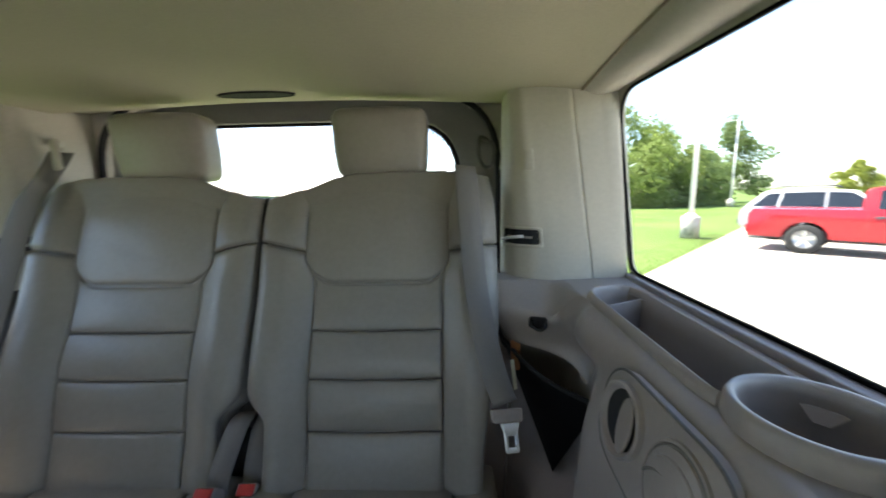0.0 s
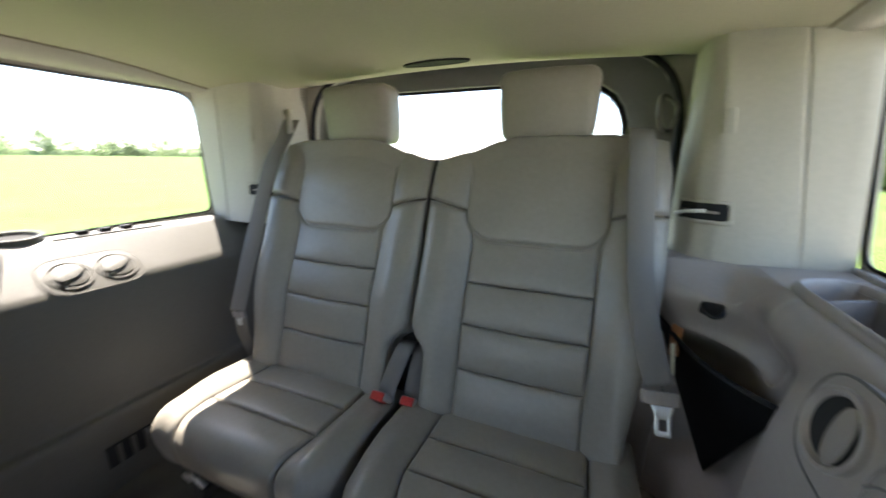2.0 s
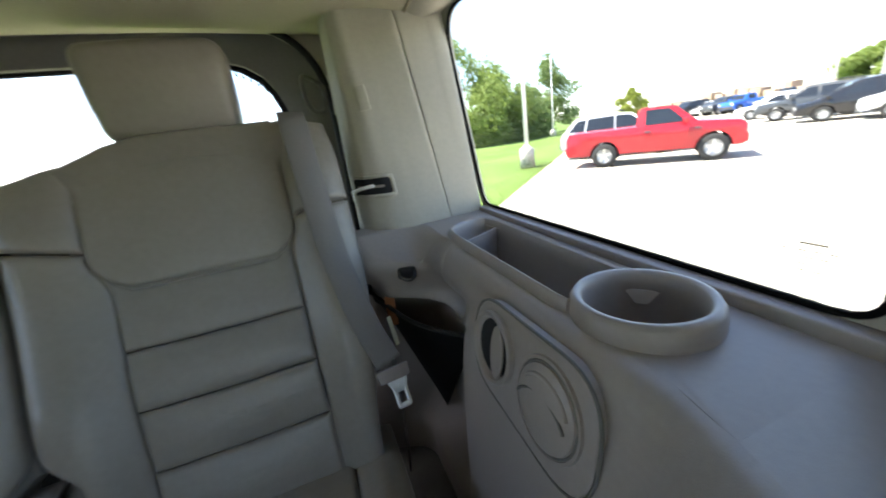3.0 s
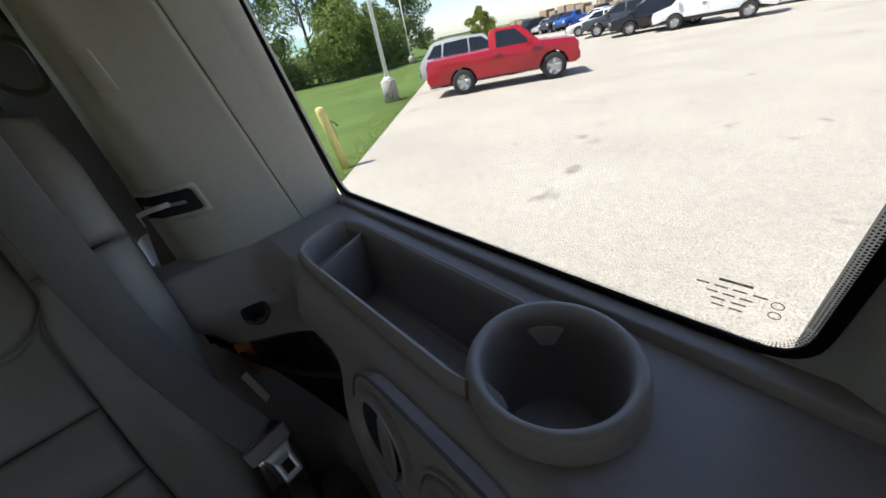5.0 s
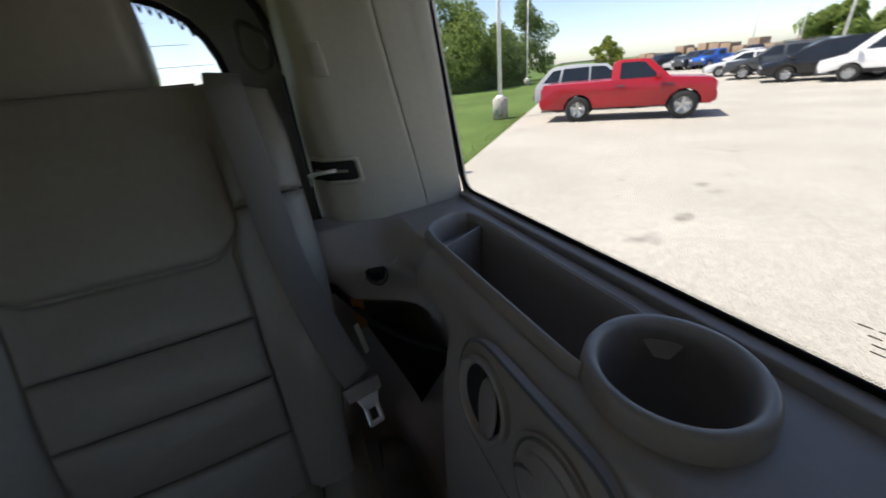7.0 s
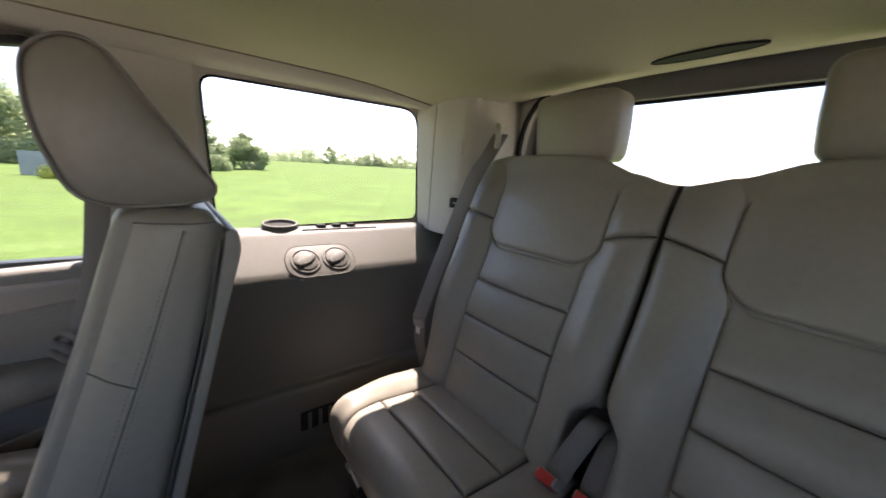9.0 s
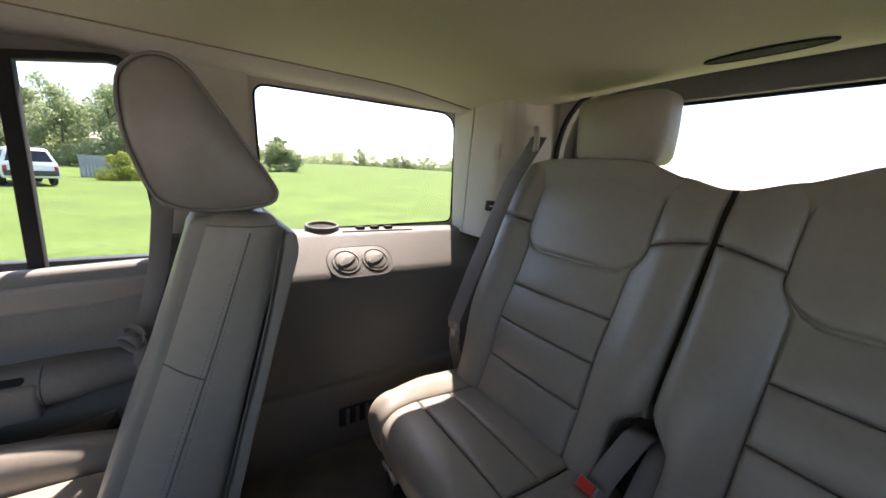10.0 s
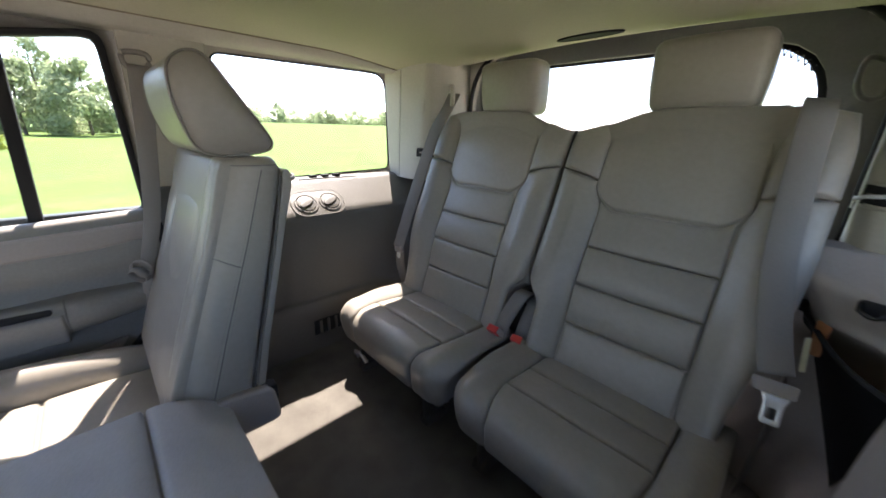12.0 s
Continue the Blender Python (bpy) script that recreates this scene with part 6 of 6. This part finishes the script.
def vehicle(name, label, category, colour, at, body, cabin, glass, wheels, width, r=0.35, roof_colour=None, group="", rails=False, door_lines=(), band=None):
    """A parked vehicle, nose to +x: side outlines of body and cabin, side panes, and axles."""
    car = thing(name, label, category, group, at=at)
    half = width / 2
    arcs = []
    for wx in wheels:
        arcs.append([(wx + r * 1.16 * math.cos(a), r + r * 1.16 * math.sin(a)) for a in [radians(200 - 220 * k / 10) for k in range(11)]])
    low = min(z for _, z in body)
    outline = [p for p in body if p[1] > low + 1e-6]
    bottom = sorted([p for p in body if p[1] <= low + 1e-6])
    under = [bottom[0]]
    for arc in arcs:
        under += [p for p in arc if p[1] > low]
    under.append(bottom[-1])
    poly = under + outline
    f = lambda x, z, d: Vector((x, d * (1 - 0.05 * smoothstep(0.7, 1.1, z) - 0.05 * smoothstep(0.5, 0.25, z)), z))
    shell = part("body", bm_prism(poly, f, -half, half, 0.035, 2), PAINT[colour], car)
    part("underbody", bm_box((bottom[0][0] + 0.25, -half * 0.72, low - 0.03), (bottom[-1][0] - 0.25, half * 0.72, low + 0.25)), DARK_TRIM, car)
    lean = lambda x, z, d: Vector((x, d * (0.95 - 0.24 * (z - min(q for _, q in cabin)) / 0.6), z))
    roof = part("cabin", bm_prism(rounded(cabin, 0.08, 4), lean, -half, half, 0.03, 2), PAINT[roof_colour or colour], car)
    for pane in glass:
        for s in (-1, 1):
            part("window", bm_prism(rounded(pane, 0.04, 3), lambda x, z, d, s=s: lean(x, z, s * (half + d)), -0.01, 0.010), CAR_GLASS, roof)
    ztop, zlow = max(z for _, z in cabin), min(z for _, z in cabin)
    front = sorted([p for p in cabin], key=lambda p: -p[0])[0]
    ftop = max([p for p in cabin if p[1] > ztop - 0.12], key=lambda p: p[0])
    back = min([p for p in cabin], key=lambda p: p[0])
    btop = min([p for p in cabin if p[1] > ztop - 0.12], key=lambda p: p[0])
    for (p, q), sgn, nm in (((front, ftop), 1, "windscreen"), ((back, btop), -1, "rear_window")):
        def g(u, v, p=p, q=q, sgn=sgn):
            x, z = p[0] + (q[0] - p[0]) * (0.10 + 0.80 * v), p[1] + (q[1] - p[1]) * (0.10 + 0.80 * v)
            return lean(x, z, half * 0.86 * u) + Vector((sgn * 0.012, 0, 0.004))
        part(nm, bm_grid(g, [-1, -0.5, 0, 0.5, 1], [0, 0.5, 1], flip=sgn > 0), CAR_GLASS, roof)
    nose, tail = max(x for x, _ in body), min(x for x, _ in body)
    zb = low + 0.18
    part("front_bumper", bm_box((nose - 0.16, -half * 0.93, zb - 0.14), (nose + 0.05, half * 0.93, zb + 0.14), 0.05), PAINT[colour] if colour in ("red", "charcoal", "silver") else DARK_TRIM, car)
    part("rear_bumper", bm_box((tail - 0.06, -half * 0.93, zb - 0.08), (tail + 0.14, half * 0.93, zb + 0.16), 0.05), PAINT[colour] if colour in ("red", "charcoal") else DARK_TRIM, car)
    zn = max(z for x, z in body if x > nose - 0.35)
    for s in (-1, 1):
        part("headlight", bm_box((nose - 0.14, s * half * 0.78 - 0.14, zn - 0.30), (nose + 0.015, s * half * 0.78 + 0.14, zn - 0.12), 0.03), LAMP_CLEAR, car)
        part("tail_light", bm_box((tail - 0.012, s * half * 0.86 - 0.07, zn - 0.32), (tail + 0.10, s * half * 0.86 + 0.075, zn - 0.02), 0.02), LAMP_RED, car)
        part("mirror", bm_box((front[0] - 0.42, s * (half + 0.10) - 0.10, zlow + 0.02), (front[0] - 0.26, s * (half + 0.10) + 0.08, zlow + 0.20), 0.04), PAINT[colour], car)
        for wx in wheels:
            wheel(car, wx, s * (half - 0.10), r, 0.22, s)
        for lx, z0, z1 in door_lines:
            part("door_gap", bm_box((lx, s * (half - 0.002) - 0.004, z0), (lx + 0.012, s * (half - 0.002) + 0.006, z1)), DARK_TRIM, shell)
            part("door_handle", bm_box((lx + 0.10, s * half - 0.02, z1 - 0.16), (lx + 0.28, s * half + 0.025, z1 - 0.11), 0.01), DARK_TRIM, shell)
        if rails:
            part("roof_rail", bm_tube([(btop[0] + 0.25, s * half * 0.66, ztop + 0.01), (btop[0] + 0.35, s * half * 0.66, ztop + 0.07), (ftop[0] - 0.45, s * half * 0.66, ztop + 0.07), (ftop[0] - 0.30, s * half * 0.66, ztop + 0.01)], 0.022, 8), DARK_TRIM, car)
    if band:
        part("grille", bm_box((nose - 0.02, -half * 0.52, zn - 0.32), (nose + 0.02, half * 0.52, zn - 0.13), 0.02), DARK_TRIM, car)
    return car


def ground_pose(x, y, heading):
    return pose(x, y, GROUND, 0, 0, heading)


# shared outlines: (x along the car, height)
PICKUP = dict(body=[(-2.40, 0.40), (2.38, 0.40), (2.45, 0.62), (2.43, 0.96), (2.30, 1.08), (1.30, 1.17), (1.20, 1.18), (-0.25, 1.18), (-2.36, 1.17), (-2.42, 0.95), (-2.42, 0.56)], cabin=[(-0.30, 1.14), (1.32, 1.14), (0.70, 1.70), (-0.12, 1.73), (-0.28, 1.66)], glass=[[(-0.06, 1.20), (1.00, 1.20), (0.56, 1.63), (-0.06, 1.65)]], wheels=(-1.22, 1.70), width=1.78, r=0.385, door_lines=((-0.18, 0.55, 1.14), (1.10, 0.56, 1.12)))
SUV = dict(body=[(-2.25, 0.38), (2.25, 0.38), (2.32, 0.70), (2.25, 0.95), (1.05, 1.08), (-2.22, 1.10), (-2.32, 0.90), (-2.32, 0.50)], cabin=[(-2.20, 1.06), (1.15, 1.06), (0.35, 1.68), (-1.70, 1.74), (-1.98, 1.66)], glass=[[(-1.98, 1.14), (-1.25, 1.14), (-1.25, 1.58), (-1.74, 1.58)], [(-1.15, 1.14), (-0.25, 1.14), (-0.25, 1.60), (-1.15, 1.59)], [(-0.15, 1.14), (0.85, 1.14), (0.28, 1.58), (-0.15, 1.60)]], wheels=(-1.35, 1.38), width=1.84, r=0.36, rails=True, door_lines=((-1.2, 0.5, 1.06), (-0.2, 0.5, 1.06), (0.85, 0.5, 1.04)))
VAN = dict(body=[(-2.35, 0.36), (2.30, 0.36), (2.40, 0.60), (2.36, 0.86), (1.60, 1.06), (1.30, 1.12), (-2.38, 1.12), (-2.42, 0.80), (-2.40, 0.50)], cabin=[(-2.38, 1.08), (1.62, 1.06), (0.85, 1.82), (0.55, 1.90), (-2.20, 1.90), (-2.36, 1.80)], glass=[[(0.20, 1.20), (1.18, 1.18), (0.70, 1.72), (0.20, 1.74)]], wheels=(-1.42, 1.40), width=1.95, r=0.34, door_lines=((0.10, 0.5, 1.1), (-1.20, 0.5, 1.1)), band=True)
MINIVAN = dict(body=[(-2.45, 0.34), (2.40, 0.34), (2.46, 0.60), (2.40, 0.84), (1.45, 1.02), (-2.42, 1.06), (-2.50, 0.80), (-2.48, 0.45)], cabin=[(-2.42, 1.02), (1.75, 0.98), (0.55, 1.64), (-0.3, 1.74), (-2.05, 1.74), (-2.30, 1.62)], glass=[[(-2.12, 1.12), (-1.20, 1.12), (-1.20, 1.58), (-2.00, 1.58)], [(-1.10, 1.12), (-0.10, 1.12), (-0.10, 1.62), (-1.10, 1.60)], [(0.0, 1.12), (1.15, 1.10), (0.42, 1.58), (0.0, 1.62)]], wheels=(-1.50, 1.50), width=1.95, r=0.34, door_lines=((-1.15, 0.5, 1.04), (-0.05, 0.5, 1.04)))
SALOON = dict(body=[(-2.20, 0.30), (2.22, 0.30), (2.28, 0.52), (2.18, 0.74), (1.10, 0.92), (-1.55, 0.97), (-2.22, 0.90), (-2.30, 0.66)], cabin=[(-1.62, 0.92), (1.22, 0.88), (0.40, 1.40), (-0.65, 1.45), (-1.10, 1.40)], glass=[[(-1.08, 0.99), (-0.32, 0.99), (-0.32, 1.34), (-0.88, 1.34)], [(-0.24, 0.99), (0.82, 0.97), (0.30, 1.33), (-0.24, 1.36)]], wheels=(-1.35, 1.38), width=1.76, r=0.32, door_lines=((-0.30, 0.42, 0.94), (0.85, 0.42, 0.92)))

WAGON = dict(SUV, cabin=[(-2.24, 1.06), (1.15, 1.06), (0.35, 1.64), (-0.9, 1.72), (-1.52, 1.69), (-1.72, 1.62)], glass=[[(-1.98, 1.13), (-1.38, 1.13), (-1.30, 1.57), (-1.62, 1.55)], [(-1.30, 1.13), (-0.26, 1.13), (-0.26, 1.60), (-1.22, 1.58)], [(-0.20, 1.13), (0.88, 1.13), (0.30, 1.57), (-0.20, 1.60)]])
heading = math.degrees(math.atan2(-0.78, 0.62))
vehicle("pickup_truck", "bright red single-cab pickup parked on the concrete", "pickup truck", "red", ground_pose(11.2, 9.55, heading), **PICKUP)
vehicle("estate_car", "silver off-road wagon with roof rails behind the pickup", "car", "silver", ground_pose(13.0, 12.3, heading + 3), **WAGON)
vehicle("panel_van", "white panel van parked side-on across the lot", "van", "white", ground_pose(24.0, 7.0, 104), **VAN)
vehicle("minivan", "black minivan parked beside the white van", "minivan", "black", ground_pose(24.8, 9.6, 118), **MINIVAN)
vehicle("hatchback", "dark grey crossover parked among other cars", "car", "charcoal", ground_pose(27.0, 12.6, 112), **SUV)
vehicle("hatchback", "white compact car half hidden by the crossover", "car", "white", ground_pose(30.0, 15.6, 115), **SALOON)
vehicle("pickup_truck", "dark green pickup parked in the far row", "pickup truck", "green", ground_pose(33.0, 0.2, 92), **PICKUP)
vehicle("pickup_truck", "grey pickup parked near the lamp posts", "pickup truck", "grey", ground_pose(27.5, -5.4, 100), **PICKUP)
vehicle("pickup_truck", "dark maroon pickup parked at the row's end", "pickup truck", "maroon", ground_pose(19.2, -4.0, 118), **PICKUP)
vehicle("delivery_van", "white box van behind the panel van", "van", "white", ground_pose(29.5, 5.2, 98), **VAN)
far_row = [("black", SUV), ("silver", SALOON), ("charcoal", PICKUP), ("blue", PICKUP), ("white", SALOON), ("maroon", SALOON), ("black", PICKUP), ("silver", SUV), ("grey", SALOON), ("white", SUV), ("blue", SALOON), ("charcoal", SUV)]
models = {}
for k in range(34):
    colour, spec = far_row[k % 12] if k < 24 else far_row[(k * 5 + 1) % 12]
    t = k / 24
    if k < 24:
        x, y = 43.0 + 3.0 * math.sin(k * 1.7) * 0.3 + 9 * t, 31.0 - 46.0 * t
        h = 168 + 6 * math.sin(k * 2.1)
    else:
        x, y = 62.0 + 1.2 * (k - 24), 38.0 - 6.2 * (k - 24)
        h = 172 + 5 * math.sin(k)
    key = (colour, id(spec))
    if key not in models:
        kind = "pickup_truck" if spec is PICKUP else "parked_car"
        models[key] = vehicle(kind, f"{colour} {'pickup' if spec is PICKUP else 'car'} in a far row of parked cars", "pickup truck" if spec is PICKUP else "car", colour, ground_pose(x, y, h), group="far row of cars", **spec)
    else:
        copy_thing(models[key], ground_pose(x, y, h))
white_suv = dict(SUV)
vehicle("off_road_car", "white off-road wagon with dark wheels on the grass", "car", "white", pose(-26.0, -7.1, GROUND - 0.02, 0, 0, 205), **white_suv)

# the car's own nose and wheels, which carry the cabin
nose = thing("bonnet", "dark painted bonnet ahead of the cabin", "car body", kind="structure")
part("shell", bm_prism(rounded([(-1.66, 0.02), (-2.78, 0.02), (-2.84, 0.35), (-2.80, 0.72), (-2.55, 0.86), (-1.66, 0.98)], 0.06), lambda y, z, d: Vector((d, y, z)), -0.87, 0.87, 0.05, 3), BODY, nose)
gear = thing("chassis", "dark chassis with four black tyred wheels", "car chassis", kind="structure", at=pose(0, 0, GROUND, 0, 0, 90))
part("underbody", bm_box((-2.6, -0.62, 0.22), (1.55, 0.62, 0.58), 0.03), DARK_TRIM, gear)
for y in (-2.10, 0.72):
    for s in (-1, 1):
        wheel(gear, y, s * 0.79, 0.37, 0.235, s)

# ---- posts ----
post = thing("bollard", "leaning faded yellow bollard with a dark strap", "bollard", at=pose(3.45, 7.10, GROUND - 0.03, -4, -5, 20))
part("post", bm_lathe([(0.0, 0.0), (0.085, 0.0), (0.085, 1.10), (0.078, 1.15), (0.05, 1.18), (0.0, 1.185)], (0, 0, 0), "z", 20), YELLOW, post)
part("strap", bm_strap(smooth_path([(0.088, -0.02, 0.90), (0.092, -0.03, 0.72), (0.088, -0.02, 0.45), (0.09, 0.0, 0.18)], 5), (0.3, 1, 0), 0.022, 0.004), BLACK, post)
part("latch", bm_tube(smooth_path([(0.088, -0.02, 0.90), (0.16, -0.05, 0.84), (0.15, -0.08, 0.78), (0.20, -0.08, 0.80)], 5), 0.010, 6), BLACK, post)


def lamp_post(x, y, h, base=0.75, arms=1, head=0.0, label="white lamp post on a round concrete foot"):
    p = thing("lamp_post", label, "lamp post", "lot lamp posts", at=pose(x, y, GROUND, 0, 0, head))
    part("foot", bm_lathe([(0.0, 0.0), (0.30, 0.0), (0.30, base), (0.27, base + 0.03), (0.0, base + 0.03)], (0, 0, 0), "z", 22), POST_BASE, p)
    part("flange", bm_lathe([(0.0, base + 0.03), (0.19, base + 0.03), (0.19, base + 0.07), (0.11, base + 0.15), (0.10, base + 0.15)], (0, 0, 0), "z", 18), POST_WHITE, p)
    part("pole", bm_tube([(0, 0, base + 0.05), (0, 0, h)], lambda k: 0.085 - 0.03 * k, 12), POST_WHITE, p)
    for k in range(arms):
        s = 1 - 2 * k
        a = part("arm", bm_tube([(0, 0, h - 0.15), (s * 0.7, 0, h - 0.05)], 0.035, 8), POST_WHITE, p)
        part("lamp_head", bm_box((min(s * 0.6, s * 1.25), -0.18, h - 0.16), (max(s * 0.6, s * 1.25), 0.18, h + 0.02), 0.05), POST_WHITE, a)
    return p


lamp_post(9.2, 13.6, 7.0, head=150)
for x, y, h, arms, head in ((27.5, 35.5, 8.2, 1, 150), (37.5, 14.0, 8.5, 2, 60), (47.5, 12.8, 8.5, 2, 30), (52.0, 10.5, 9.0, 1, 20), (30.0, 3.7, 6.5, 2, 95), (40.5, -1.0, 8.0, 2, 80), (60, 26, 9.0, 2, 40), (66, 34, 9.0, 1, 40), (45, -12, 8.5, 2, 70), (70, 18, 9.0, 2, 10), (34, -9.5, 8.5, 1, 70)):
    lamp_post(x, y, h, 0.6, arms, head, "slim white lamp post between the car rows")

# ---- buildings ----
ROOF_GREEN = material("pale_green_roof_metal", (0.28, 0.44, 0.38), rough=0.5, vary=0.08, scale=0.4, fine=6, bump=0.2, bump_scale=3, dist=0.03)
WALL_PALE = material("pale_render", (0.55, 0.52, 0.47), rough=0.85, vary=0.08, scale=0.6, fine=12, bump=0.2, bump_scale=30)
ROOF_BROWN = material("brown_shingles", (0.24, 0.13, 0.09), rough=0.9, vary=0.18, scale=1.2, fine=10, bump=0.4, bump_scale=12, dist=0.02)
FENCE = material("grey_fence_boards", (0.30, 0.32, 0.35), rough=0.85, vary=0.15, scale=1.5, fine=14, bump=0.3, bump_scale=18)
LUMBER = material("brown_far_structures", (0.36, 0.25, 0.18), rough=0.9, vary=0.25, scale=0.2, fine=2, bump=0.4, bump_scale=3, dist=0.1)


def house(name, label, at, w, d, h, ridge, wall, roof, windows=2):
    b = thing(name, label, "house", at=at)
    part("wall", bm_box((-w / 2, -d / 2, 0), (w / 2, d / 2, h)), wall, b)
    part("roof", bm_prism([(-d / 2 - 0.4, h - 0.08), (d / 2 + 0.4, h - 0.08), (0, h + ridge)], lambda y, z, t: Vector((t, y, z)), -w / 2 - 0.4, w / 2 + 0.4), roof, b)
    for k in range(windows):
        x = -w / 2 + w * (k + 0.5) / windows
        for s in (-1, 1):
            win = part("window", bm_box((x - 0.6, s * d / 2 - 0.03, h * 0.35), (x + 0.6, s * d / 2 + 0.05, h * 0.8), 0.01), POST_WHITE, b)
            part("pane", bm_box((x - 0.5, s * (d / 2 + 0.03) - 0.03, h * 0.38), (x + 0.5, s * (d / 2 + 0.03) + 0.03, h * 0.77)), CAR_GLASS, win)
    return b


house("barn", "low building with a pale green metal roof", pose(27.0, 66.0, GROUND, 0, 0, -30), 26, 12, 3.4, 2.6, WALL_PALE, ROOF_GREEN, 5)
house("bungalow", "small pale house with a brown roof behind the trees", pose(-82.0, -16.0, GROUND, 0, 0, 80), 9, 7, 2.4, 1.4, WALL_PALE, ROOF_BROWN, 3)
fence = thing("board_fence", "grey board fence beside the shrub", "fence")
for k in range(16):
    part("board", bm_box((-33.8, -6.6 + 0.20 * k, GROUND - 0.02), (-33.76, -6.42 + 0.20 * k, 1.15)), FENCE, fence)
yard = thing("storage_sheds", "long brown row of far sheds and stacked timber", "sheds")
rng = np.random.default_rng(3)
for k in range(26):
    x, y = 150 - 0.5 * k, 118 - 4.2 * k
    h = 0.9 + 2.6 * rng.random() ** 1.5
    part("stack", bm_box((x - 3, y - 1.2 - 0.8 * rng.random(), GROUND), (x + 3, y + 1.2 + 0.9 * rng.random(), h), 0.05), LUMBER, yard)

# maker's mark etched on the quarter glass: plain bars
mark = thing("glass_mark", "small grey etched marking in the corner of the glass", "marking")
ETCH = glass_material("etched_grey", (0.34, 0.33, 0.31), 0.02)
f = on_side(1)
for row, (w, n) in enumerate(((0.024, 1), (0.040, 4), (0.027, 3), (0.022, 2), (0.020, 2))):
    for k in range(n):
        y0 = 0.682 - w / 2 + w * k / n
        z0 = 1.297 - 0.0060 * row
        part("bar", bm_prism([(y0, z0), (y0 + w / n * 0.72, z0), (y0 + w / n * 0.72, z0 + (0.0015 if row == 0 else 0.0006)), (y0, z0 + (0.0015 if row == 0 else 0.0006))], f, 0.0015, 0.0025), ETCH, mark)
for k in range(2):
    part("ring", bm_tube([f(0.657 + 0.0030 * math.cos(a), 1.288 - 0.009 * k + 0.0030 * math.sin(a), 0.002) for a in [math.tau * i / 16 for i in range(16)]], 0.0003, 4, closed=True), ETCH, mark)
